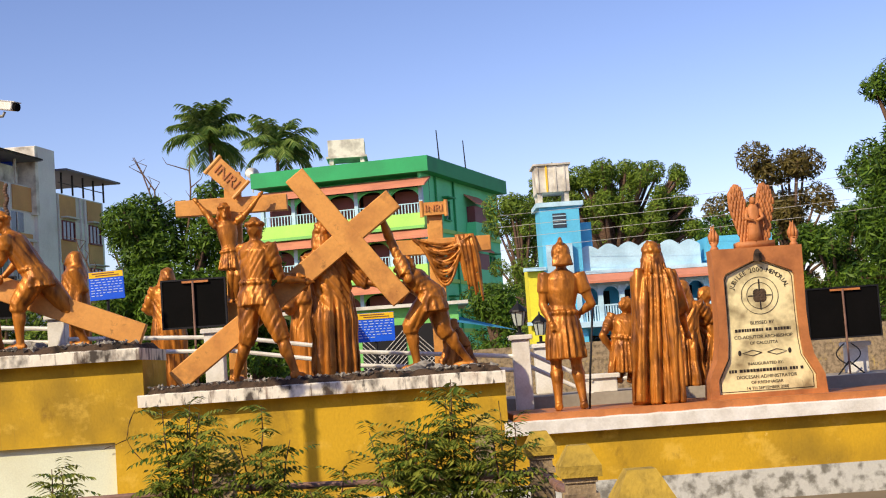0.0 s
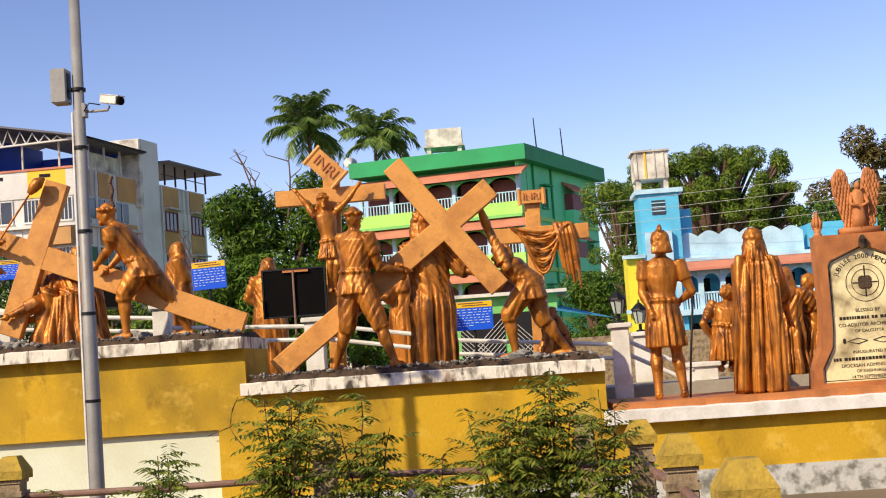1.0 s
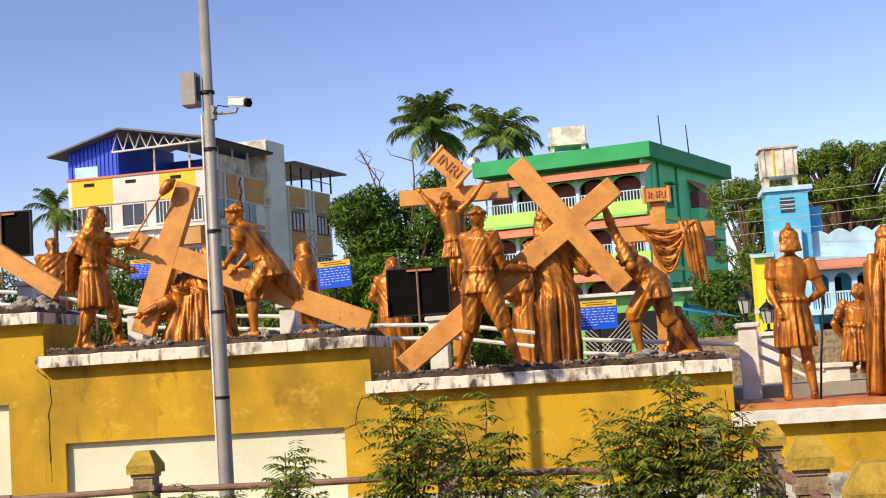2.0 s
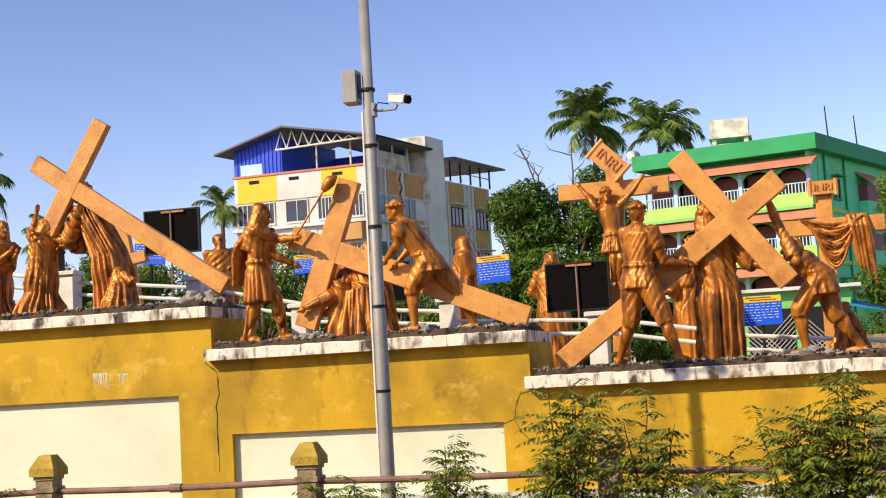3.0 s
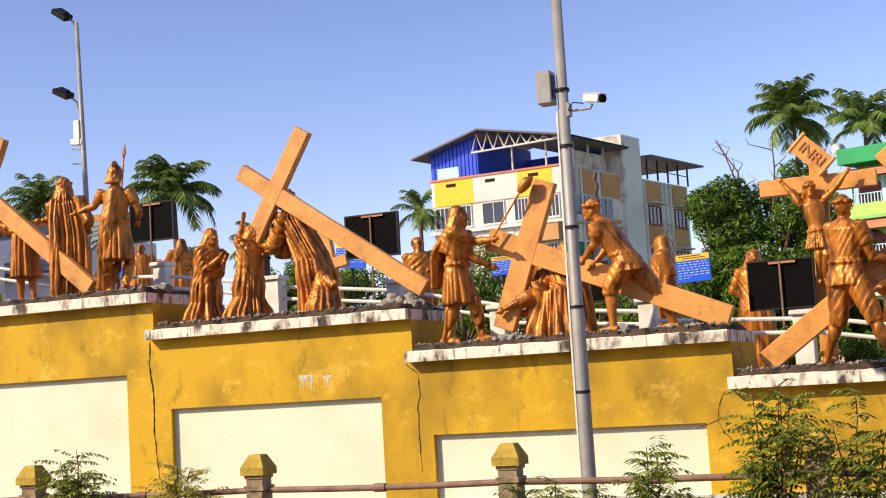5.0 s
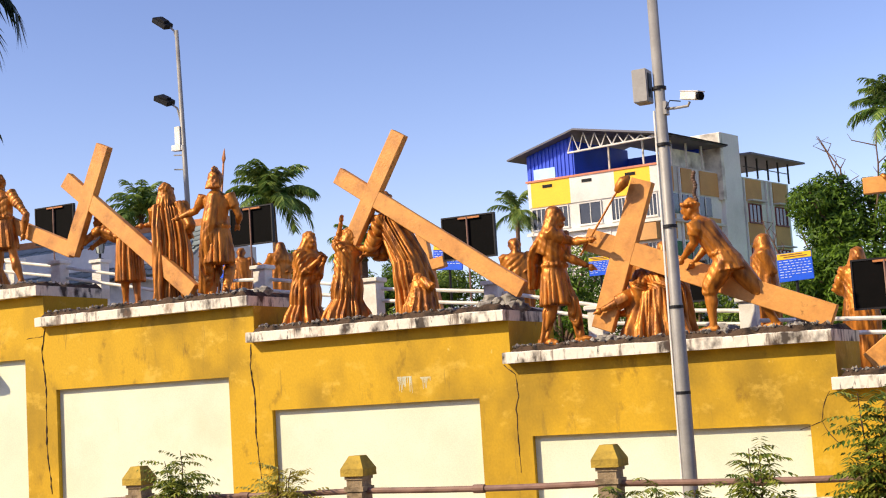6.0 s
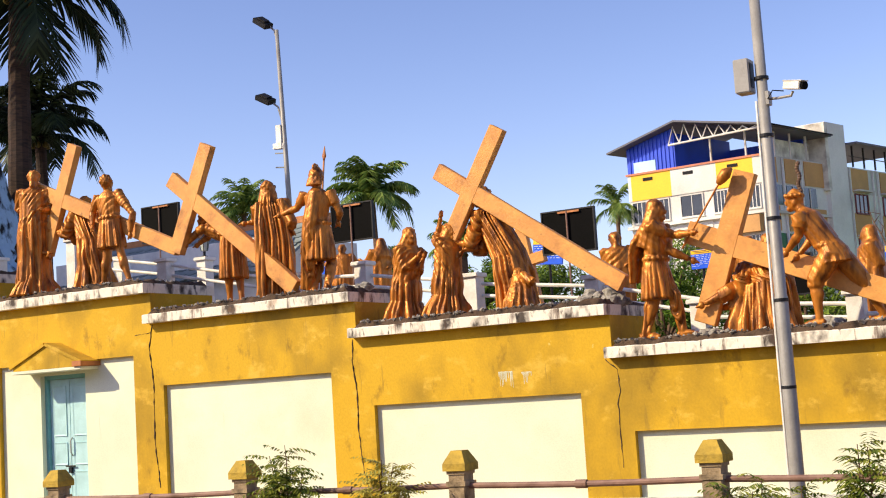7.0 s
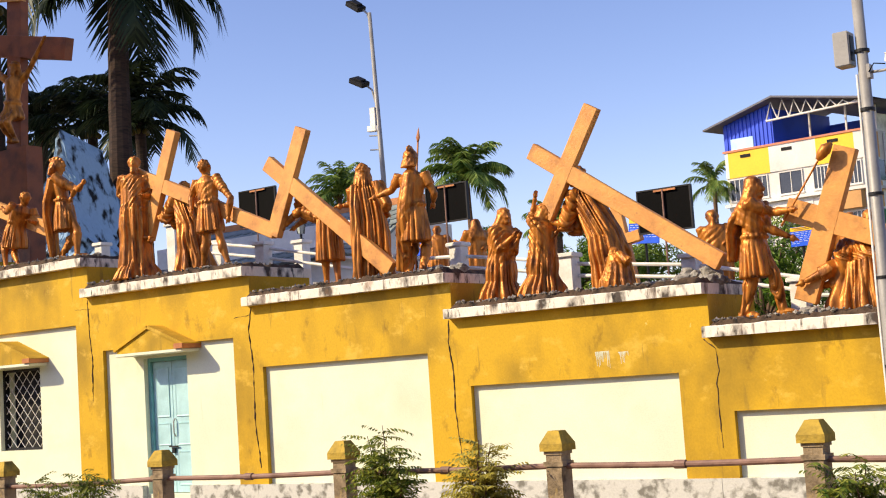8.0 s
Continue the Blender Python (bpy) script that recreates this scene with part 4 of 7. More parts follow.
statue("bearer_statue", "copper-gold statue of a stooping man in a belted tunic", 14.28, (-18.84, 5.10), (-19.12, 4.66), ((-19.42, 3.975), (-19.08, 3.975)), ((-19.46, 5.04), (-18.70, 4.72)), face=250, wear="tunic", hair="cap", group='statues on the parapet', seed=34, s=0.95, ground=3.975)
cross("carried cross of orange painted timber lying across the parapet end", 14.45, (-18.39, 4.55), (-21.55, 5.74), (-20.02, 5.88), (-20.73, 4.55), 0.248)

# things on the terrace
def text_mesh(words, size, depth, name, mat, parent, m):
    cu = bpy.data.curves.new(name, "FONT")
    cu.body, cu.size, cu.extrude, cu.align_x, cu.align_y = words, size, depth, "CENTER", "CENTER"
    tmp = bpy.data.objects.new(name, cu)
    me = bpy.data.meshes.new_from_object(tmp)
    bpy.data.objects.remove(tmp)
    bpy.data.curves.remove(cu)
    me.materials.clear()
    me.materials.append(M[mat])
    ob = new(name, me)
    ob.matrix_basis = m
    ob.parent = parent
    return ob


# mouldy rubble bed on each coping, on which the statues stand
def bed(i):
    bm = bmesh.new()
    x0, x1 = JOINTS[i + 1] + 0.05, JOINTS[i] - 0.02
    n, m = int((x1 - x0) / 0.06), 20
    zt = top_of(i)
    g = [[None] * (m + 1) for _ in range(n + 1)]
    for a in range(n + 1):
        for b in range(m + 1):
            x, y = x0 + (x1 - x0) * a / n, FRONT - OVER + 0.02 + (DEPTH + 0.06) * (b / m) ** 1.3
            h = 0.055 + 0.05 * noise.noise((x * 5, y * 5, i)) + 0.03 * noise.noise((x * 16, y * 16, i))
            h = max(h, 0.012)
            if a in (0, n) or b in (0, m):
                h = -0.01
            g[a][b] = bm.verts.new((x, y + 0.015 * noise.noise((x * 9, y, 3)), zt + h))
    for a in range(n):
        for b in range(m):
            bm.faces.new((g[a][b], g[a + 1][b], g[a + 1][b + 1], g[a][b + 1]))
    ob = part("mortar_bed", bm, "mould", smooth=False)
    tagged(ob, "rough black-moulded mortar bed along the coping", "mortar", kind="stuff")
    return ob


def chips(i):
    """Loose chips of mortar strewn over the bed."""
    rng = np.random.default_rng(i + 30)
    x0, x1 = JOINTS[i + 1] + 0.08, JOINTS[i] - 0.05
    verts, faces = [], []
    for k in range(int((x1 - x0) * 70)):
        r = rng.uniform(0.008, 0.03) * (1.5 if rng.random() < 0.1 else 1)
        c = np.array((rng.uniform(x0, x1), FRONT - OVER + 0.03 + rng.random() ** 2 * 0.7, top_of(i) + 0.055 + 0.02 * rng.random()))
        d = rng.normal(size=(6, 3)) * 0.25 + np.array(((1, 0, 0), (-1, 0, 0), (0, 1, 0), (0, -1, 0), (0, 0, 0.8), (0, 0, -0.8)))
        o = len(verts)
        verts += (c + d * r).tolist()
        faces += [(o + a, o + b, o + e) for a, b, e in ((0, 2, 4), (2, 1, 4), (1, 3, 4), (3, 0, 4), (2, 0, 5), (1, 2, 5), (3, 1, 5), (0, 3, 5))]
    me = bpy.data.meshes.new("mortar_chips")
    me.from_pydata(verts, [], faces)
    me.materials.append(M["rubble"])
    tagged(new("mortar_chips", me), "loose grey mortar chips strewn along the coping", "rubble", kind="stuff")


for i in range(1, 8):
    bed(i)
    chips(i)
ob = boxpart("plinth_strip", (0.99, 6.2, FRONT - 0.04, FRONT + DEPTH, top_of(0) - 0.01, top_of(0) + 0.07), "terradark", bevel=0.006)
tagged(ob, "brick-red painted plinth strip under the statues", "plinth", kind="structure")
ob = boxpart("terrace_step", (1.0, 6.2, 15.95, 17.4, 0.4, 1.16), "terrace", bevel=0.008)
tagged(ob, "low cement step behind the plinth strip", "step", kind="structure")


# broken lumps of concrete
def rubble(x, y, z, n, spread, seed):
    rnd = random.Random(seed)
    for k in range(n):
        bm = bmesh.new()
        bmesh.ops.create_icosphere(bm, subdivisions=2, radius=1)
        r = rnd.uniform(0.05, 0.12)
        for v in bm.verts:
            v.co = v.co * r * (1 + 0.5 * noise.noise(v.co * 1.8 + Vector((k, seed, 0))))
            v.co.z *= 0.75
        ob = part("concrete_lump", bm, "rubble")
        ob.location = (x + rnd.uniform(-spread, spread), y + rnd.uniform(-0.12, 0.2), z + r * 0.4 + (0.09 if k % 4 == 0 and spread < 0.3 else 0))
        tagged(ob, "broken grey concrete lump lying on the coping", "rubble", group="broken concrete lumps")


rubble(-6.68, 14.5, 2.52, 16, 0.2, 1)
rubble(-7.3, 14.6, 2.52, 7, 0.4, 2)
rubble(-5.4, 14.35, 2.03, 8, 0.5, 3)
rubble(-3.6, 14.45, 2.03, 9, 0.6, 4)
rubble(-4.9, 14.3, 2.03, 6, 0.5, 5)
rubble(-10.4, 14.5, 3.02, 7, 0.4, 6)
rubble(-17.5, 14.5, 3.95, 6, 0.4, 7)
rubble(0.3, 14.5, 1.54, 6, 0.35, 8)


# black boards on iron stands
def board(x0, x1, z0, z1, y, foot, lean=0.0):
    b = thing("display_board", "black display board on a thin iron stand", "board", ((x0 + x1) / 2, y, foot), "black display boards")
    w, h = (x1 - x0) / 2, z1 - z0
    bm = bmesh.new()
    bm_box(bm, -w, w, -0.02, 0.02, z0 - foot, z1 - foot)
    part("panel", bm, "black", b, bevel=0.004)
    bm = bmesh.new()
    for d in ((-w - 0.02, w + 0.02, z1 - foot, z1 - foot + 0.02), (-w - 0.02, w + 0.02, z0 - foot - 0.02, z0 - foot), (-w - 0.02, -w, z0 - foot, z1 - foot), (w, w + 0.02, z0 - foot, z1 - foot)):
        bm_box(bm, d[0], d[1], -0.03, 0.03, d[2], d[3])
    part("frame", bm, "darksteel", b)
    bm = bmesh.new()
    bm_tube(bm, [(0, -0.045, z1 - foot - 0.01), (0, -0.045, 0)], 0.014, 8)
    part("stand_pole", bm, "rustpipe", b, "rusty stand pole")
    boxpart("top_batten", (-w * 0.35, w * 0.5, -0.05, -0.022, z1 - foot - 0.03, z1 - foot - 0.005), "terradark", b)
    for sgn in (-1, 1):
        bm = bmesh.new()
        pts = [(sgn * (0.02 + 0.12 * math.sin(t / 9 * math.pi)) + sgn * 0.02 * t / 9, -0.045, (z0 - foot) * 0.25 + 0.26 * t / 9) for t in range(10)]
        bm_tube(bm, pts, 0.008, 6)
        part("scroll_bracket", bm, "darksteel", b)
        bm = bmesh.new()
        bm_tube(bm, [(0, -0.045, 0.16), (sgn * 0.16, -0.1, 0.0)], 0.01, 6)
        part("foot_strut", bm, "darksteel", b)
    return b


board(-2.92, -2.19, 2.27, 2.815, 16.0, 1.04)
board(4.88, 5.75, 1.62, 2.215, 16.5, 1.16)
board(-8.46, -7.69, 3.42, 3.98, 16.5, 2.03)
board(-12.04, -11.31, 3.99, 4.53, 16.5, 2.5)
board(-17.42, -16.55, 4.68, 5.31, 18.0, 2.94)
board(-5.55, -5.0, 2.6, 3.1, 17.2, 1.535)


# blue notices with a yellow heading
def notice(x0, x1, z0, z1, y, foot, tilt=0.0):
    n = thing("notice_sign", "blue notice sign with yellow heading on a post", "sign", ((x0 + x1) / 2, y, foot), "blue notices")
    w, h = (x1 - x0) / 2, z1 - z0
    t = Matrix.Translation((0, 0, z0 - foot + h / 2)) @ Matrix.Rotation(radians(tilt), 4, "Y")
    bm = bmesh.new()
    bm_box(bm, -w, w, -0.012, 0.012, -h / 2, h / 2, t)
    plate = part("plate", bm, "blue", n, bevel=0.003)
    bm = bmesh.new()
    bm_box(bm, -w + 0.004, w - 0.004, -0.016, -0.0125, h / 2 - h * 0.22, h / 2 - 0.004, t)
    part("heading", bm, "yellow", plate, "yellow heading band")
    rnd = random.Random(int(abs(x0) * 50))
    for r in range(7):
        zz = h / 2 - h * (0.29 + 0.092 * r)
        x = -w * 0.9
        while x < w * 0.85:
            ln = rnd.uniform(0.02, 0.06)
            bm = bmesh.new()
            bm_box(bm, x, min(x + ln, w * 0.92), -0.0165, -0.013, zz - h * 0.010, zz + h * 0.010, t)
            part("text_bar", bm, "white_ink", plate)
            x += ln + 0.022
            if r == 6 and x > -w * 0.2:
                break
    for q in range(2):
        bm = bmesh.new()
        bm_box(bm, -w * 0.8 + q * w * 0.2, w * (0.5 + 0.25 * q), -0.019, -0.0165, h / 2 - h * (0.085 + 0.075 * q), h / 2 - h * (0.055 + 0.075 * q), t)
        part("heading_bar", bm, "maroon", plate)
    bm = bmesh.new()
    bm_tube(bm, [(0, 0.03, 0), (0, 0.03, z1 - foot - 0.05)], 0.02, 8)
    part("post", bm, "darksteel", n)


notice(-0.70, -0.22, 1.965, 2.33, 17.0, 1.04)
notice(-4.25, -3.79, 2.79, 3.17, 18.0, 1.53, -2)
notice(-6.93, -6.61, 3.12, 3.39, 18.0, 2.03)
notice(-9.43, -8.93, 3.43, 3.82, 18.0, 2.03, 5)
notice(-13.66, -13.26, 3.70, 4.08, 18.0, 2.5)


# white balustrade posts and pipe rails along the ramp
def rail_post(x, y, z0, z1, r=0.1, lamp=False):
    p = thing("balustrade_post", "white painted concrete balustrade post with a square cap", "post", (x, y, z0), "white balustrade posts")
    h = z1 - z0
    boxpart("shaft", (-r, r, -r, r, 0, h - 0.06), "whiteclean", p, bevel=0.008)
    boxpart("cap", (-r - 0.035, r + 0.035, -r - 0.035, r + 0.035, h - 0.06, h), "whiteclean", p, bevel=0.01)
    return p


def lantern(x, y, z):
    """A small four-sided garden lantern on a short stem."""
    l = thing("garden_lantern", "small dark iron lantern with glass sides", "lantern", (x, y, z), "garden lanterns")
    bm = bmesh.new()
    bm_tube(bm, [(0, 0, 0), (0, 0, 0.02), (0, 0, 0.03), (0, 0, 0.1)], [0.06, 0.055, 0.02, 0.022], 10)
    part("stem", bm, "darksteel", l)
    bm = bmesh.new()
    bm_tube(bm, [(0, 0, 0.11), (0, 0, 0.27)], [0.055, 0.085], 6)
    part("glass", bm, "lampglass", l, "frosted glass body")
    for k in range(6):
        a = math.pi / 3 * k
        bm = bmesh.new()
        bm_tube(bm, [(0.057 * math.cos(a), 0.057 * math.sin(a), 0.105), (0.088 * math.cos(a), 0.088 * math.sin(a), 0.275)], 0.006, 5)
        part("bar", bm, "darksteel", l)
    bm = bmesh.new()
    bm_tube(bm, [(0, 0, 0.27), (0, 0, 0.29), (0, 0, 0.35), (0, 0, 0.37), (0, 0, 0.41)], [0.105, 0.1, 0.04, 0.015, 0.006], 8)
    part("roof", bm, "darksteel", l)


RP = [(1.25, 15.75, 0.4, 1.9, 0.1), (1.63, 17.2, 1.16, 1.8, 0.1), (2.2, 16.3, 1.16, 1.38, 0.2), (5.55, 16.9, 1.16, 1.55, 0.12),
      (-2.3, 15.75, 1.04, 2.22, 0.11), (-0.9, 15.75, 1.04, 1.95, 0.1), (-4.1, 15.75, 1.53, 2.5, 0.1), (-6.0, 15.75, 1.53, 2.56, 0.1),
      (-9.2, 15.75, 2.03, 3.2, 0.11), (-7.4, 15.75, 2.03, 3.0, 0.1), (-11.0, 15.75, 2.5, 3.55, 0.1), (-12.6, 15.75, 2.5, 3.5, 0.1),
      (-14.8, 15.75, 2.94, 4.0, 0.1), (-17.5, 16.4, 3.44, 4.66, 0.11), (-16.2, 16.2, 2.94, 4.2, 0.1), (-19.2, 16.2, 3.44, 4.5, 0.1)]
for x, y, z0, z1, r in RP:
    rail_post(x, y, z0, z1, r)
for x, y, z in ((1.25, 15.75, 1.9), (1.63, 17.2, 1.8), (-0.9, 15.75, 1.95), (-17.5, 16.4, 4.66), (-15.0, 16.9, 4.1), (-12.0, 15.75, 3.5)):
    lantern(x, y, z)
rail_post(-15.0, 16.9, 2.94, 4.1)
rail_post(-12.0, 15.75, 2.5, 3.5)


def rails(x0, x1, z0, z1, y):
    """Two sloping white pipes."""
    f = thing("pipe_rail", "white painted double pipe handrail beside the ramp", "handrail", ((x0 + x1) / 2, y, 0), "white handrails")
    for k in range(2):
        bm = bmesh.new()
        h = (x1 - x0) / 2
        bm_tube(bm, [(-h, 0, z0 - 0.16 * k), (0, 0, (z0 + z1) / 2 - 0.16 * k), (h, 0, z1 - 0.16 * k)], 0.025, 8)
        part("pipe", bm, "whiteclean", f)


rails(-4.1, -2.3, 2.22, 2.12, 15.8)
rails(-2.3, -0.9, 2.14, 1.90, 15.8)
rails(-0.9, 1.15, 1.86, 1.66, 15.8)
rails(1.3, 2.1, 1.72, 1.30, 16.1)
rails(-6.0, -4.1, 2.50, 2.34, 15.8)
rails(-9.2, -7.4, 3.06, 2.86, 15.8)
rails(-7.4, -6.0, 2.86, 2.56, 15.8)
rails(-12.6, -11.0, 3.44, 3.36, 15.8)
rails(-11.0, -9.2, 3.36, 3.08, 15.8)
rails(-14.8, -12.6, 3.9, 3.46, 15.8)
rails(2.3, 3.2, 1.3, 1.28, 17.0)
rails(-16.2, -14.8, 4.14, 3.9, 15.9)


# inscription monument
def monument():
    g = thing("inscription_monument", "terracotta stone frame holding an inscribed marble slab", "monument", (3.75, 14.45, top_of(0) + 0.07))
    bz = top_of(0) + 0.07
    # half outlines as (half width, height); the foot flares
    outer = [(0.635, 0.0), (0.62, 0.20), (0.585, 0.28), (0.52, 0.42), (0.485, 0.62), (0.475, 0.9), (0.485, 1.3), (0.49, 1.60)]
    inner = [(0.53, 0.05), (0.53, 0.2), (0.47, 0.31), (0.41, 0.42), (0.392, 0.6), (0.385, 0.9), (0.385, 1.28), (0.36, 1.33), (0.02, 1.47)]
    bm = bmesh.new()
    o = [(-x, z) for x, z in outer] + [(x, z) for x, z in reversed(outer)]
    front = [bm.verts.new((x, -0.1, z)) for x, z in o]
    back = [bm.verts.new((x, 0.16, z)) for x, z in o]
    n = len(o)
    for k in range(n):
        bm.faces.new((front[k], front[(k + 1) % n], back[(k + 1) % n], back[k]))
    bm.faces.new(back)
    q = [(-x, z) for x, z in inner] + [(x, z) for x, z in reversed(inner)]
    fi = [bm.verts.new((x, -0.1, z)) for x, z in q]
    bi = [bm.verts.new((x, -0.05, z)) for x, z in q]
    m = len(q)
    for k in range(m - 1):
        bm.faces.new((fi[k], fi[k + 1], bi[k + 1], bi[k]))
    bm.faces.new((fi[m - 1], fi[0], bi[0], bi[m - 1]))
    bmesh.ops.triangle_fill(bm, edges=[e for e in bm.edges if len(e.link_faces) == 1 and all(abs(v.co.y + 0.1) < 1e-4 for v in e.verts)], use_beauty=True)
    part("stone_frame", bm, "terradark", g)
    bm = bmesh.new()
    s = [bm.verts.new((x * 0.995, -0.055, z)) for x, z in q]
    b = [bm.verts.new((x * 0.995, -0.02, z)) for x, z in q]
    bm.faces.new(s)
    bm.faces.new(b)
    for k in range(m):
        bm.faces.new((s[k], s[(k + 1) % m], b[(k + 1) % m], b[k]))
    slab = part("marble_slab", bm, "marble", g, "stained cream marble slab")
    # ruled border
    bm = bmesh.new()
    ring = [Vector((x * 0.94, -0.057, 0.02 + z * 0.975)) for x, z in q]
    for k in range(m):
        a, c = ring[k], ring[(k + 1) % m]
        bm_tube(bm, [a, c], 0.004, 4)
    part("ruled_border", bm, "ink", slab)
    T = lambda x, z: Matrix.Translation((x, -0.057, z)) @ Matrix.Rotation(math.pi / 2, 4, "X")
    for words, z, size in (("BLESSED BY", 0.79, 0.05), ("CO-ADJUTOR ARCHBISHOP", 0.64, 0.05), ("OF CALCUTTA", 0.575, 0.045), ("INAUGURATED BY:", 0.355, 0.045), ("DIOCESAN ADMINISTRATOR", 0.215, 0.05), ("OF KRISHNAGAR", 0.155, 0.045), ("14 TH SEPTEMBER 2000", 0.095, 0.045)):
        text_mesh(words, size, 0.002, "lettering", "ink", slab, T(0.0, z))
    for z, w in ((0.715, 0.30), (0.285, 0.40)):
        x = -w
        rnd = random.Random(int(z * 100))
        while x < w:
            ln = rnd.choice((0.018, 0.024, 0.028, 0.034))
            bm = bmesh.new()
            bm_box(bm, x, min(w, x + ln), -0.059, -0.055, z - 0.016, z + 0.016)
            part("text_bar", bm, "ink", slab)
            x += ln + rnd.choice((0.008, 0.008, 0.008, 0.03))
    words = "JUBILEE 2000 MEMORIAL"
    for k, ch in enumerate(words):
        a = math.pi * (0.90 - 0.80 * k / (len(words) - 1))
        if ch != " ":
            text_mesh(ch, 0.07, 0.002, "lettering", "ink", slab, Matrix.Translation((0.31 * math.cos(a), -0.057, 1.09 + 0.27 * math.sin(a))) @ Matrix.Rotation(math.pi / 2, 4, "X") @ Matrix.Rotation(a - math.pi / 2, 4, "Z"))
    # round emblem: two rings, a cross of bars and a boss
    bm = bmesh.new()
    for r in (0.14, 0.2):
        bm_tube(bm, [(r * math.cos(k * math.pi / 16), -0.057, 1.08 + r * math.sin(k * math.pi / 16)) for k in range(33)], 0.0035, 5, cap=False)
    part("emblem_ring", bm, "ink", slab)
    bm = bmesh.new()
    bm_box(bm, -0.13, 0.13, -0.06, -0.055, 1.074, 1.086)
    bm_box(bm, -0.006, 0.006, -0.062, -0.056, 0.93, 1.26)
    part("emblem_bars", bm, "ink", slab)
    bm = bmesh.new()
    for k in range(4):
        bm_ball(bm, (0.04 * math.cos(k * 1.57 + 0.78), -0.057, 1.08 + 0.04 * math.sin(k * 1.57 + 0.78)), (0.045, 0.008, 0.045), 8)
    part("emblem_boss", bm, "mould", slab)
    bm = bmesh.new()
    for sx in (-1, 1):
        bm_tube(bm, [(sx * 0.03, -0.057, 0.47), (sx * 0.13, -0.057, 0.50), (sx * 0.24, -0.057, 0.47), (sx * 0.13, -0.057, 0.44), (sx * 0.03, -0.057, 0.47)], 0.005, 5)
        bm_ball(bm, (sx * 0.27, -0.057, 0.475), (0.02, 0.006, 0.03), 6)
    part("scroll_motif", bm, "ink", slab)
    bm = bmesh.new()
    bm_tube(bm, [(0, -0.11, 1.455), (0, -0.13, 1.53), (0, -0.11, 1.57)], [0.05, 0.045, 0.02], 8)
    part("keystone", bm, "mould", g, "blackened keystone boss")
    return bz


MZ = monument()


def crest():
    """Two upright wings with rows of feathers either side of a small torso."""
    bm = bmesh.new()
    for sx in (-1, 1):
        bm_tube(bm, [(sx * 0.07, 0.03, 0.0), (sx * 0.10, 0.03, 0.2), (sx * 0.15, 0.03, 0.42), (sx * 0.16, 0.03, 0.56), (sx * 0.14, 0.03, 0.66)], [(0.05, 0.03), (0.085, 0.04), (0.095, 0.045), (0.085, 0.04), (0.03, 0.02)], 14)
        # overlapping feathers, longer towards the tips
        for r in range(13):
            z = 0.04 + 0.046 * r
            c0 = sx * (0.075 + 0.08 * min(r / 9, 1))
            for c in range(5):
                x = c0 + (c - 2) * (0.034 if r < 11 else 0.024) + (0.017 if r % 2 else 0)
                bm_ball(bm, (x, -0.012 - 0.006 * (c % 2), z), (0.019, 0.016, 0.042), 6)
    # robed body with bowed head between the wings
    bm_tube(bm, [(0, -0.04, 0.0), (0, -0.05, 0.12), (0, -0.055, 0.24), (0, -0.06, 0.34), (0, -0.06, 0.40), (0, -0.06, 0.43)], [(0.085, 0.06), (0.07, 0.055), (0.06, 0.05), (0.075, 0.05), (0.05, 0.04), (0.028, 0.028)], 24, folds=6, amp=0.06)
    bm_ball(bm, (0, -0.075, 0.46), (0.034, 0.04, 0.045), 10)
    for sx in (-1, 1):
        bm_tube(bm, [(sx * 0.07, -0.06, 0.36), (sx * 0.09, -0.10, 0.27), (sx * 0.02, -0.13, 0.24)], [0.024, 0.022, 0.014], 8)
    bm_box(bm, -0.2, 0.2, -0.1, 0.12, -0.05, 0.02)
    ob = part("winged_statue", bm, "terradark", smooth=True)
    ob.location = (3.77, 14.5, MZ + 1.65)
    tagged(ob, "terracotta winged crest statue on top of the monument", "statue")


crest()
for x in (3.33, 4.2):
    bm = bmesh.new()
    bm_tube(bm, [(0, 0, 0), (0, 0, 0.03), (0, 0, 0.05), (0, 0, 0.1)], [0.05, 0.045, 0.03, 0.055], 10)
    for k in range(7):
        a = k * 0.9
        bm_tube(bm, [(0.03 * math.cos(a), 0.03 * math.sin(a), 0.09), (0.045 * math.cos(a), 0.04 * math.sin(a), 0.16), (0.02 * math.cos(a + 0.5), 0.02 * math.sin(a + 0.5), 0.24 + 0.02 * (k % 3))], [0.022, 0.02, 0.004], 6)
    ob = part("flame_finial", bm, "terradark", smooth=True)
    ob.location = (x, 14.5, MZ + 1.595)
    tagged(ob, "terracotta flame finial on the monument's shoulder", "finial", "flame finials")


# standing crosses behind the parapet
def title_board(x, y, z, w, h, tilt, parent):
    t = pose(x, y, z, 0, tilt, 0)
    bm = bmesh.new()
    bm_box(bm, -w / 2, w / 2, -0.02, 0.02, -h / 2, h / 2, t)
    for sx in (-1, 1):
        bm_tube(bm, [t @ Vector((sx * w / 2, -0.01, -h / 2 - 0.02)), t @ Vector((sx * w / 2, -0.01, h / 2 + 0.02))], 0.025, 8)
    b = part("title_board", bm, "terracotta", parent, "curled scroll board lettered INRI")
    text_mesh("INRI", h * 0.75, 0.012, "lettering", "terradark", b, t @ Matrix.Translation((0, -0.022, 0)) @ Matrix.Rotation(math.pi / 2, 4, "X"))


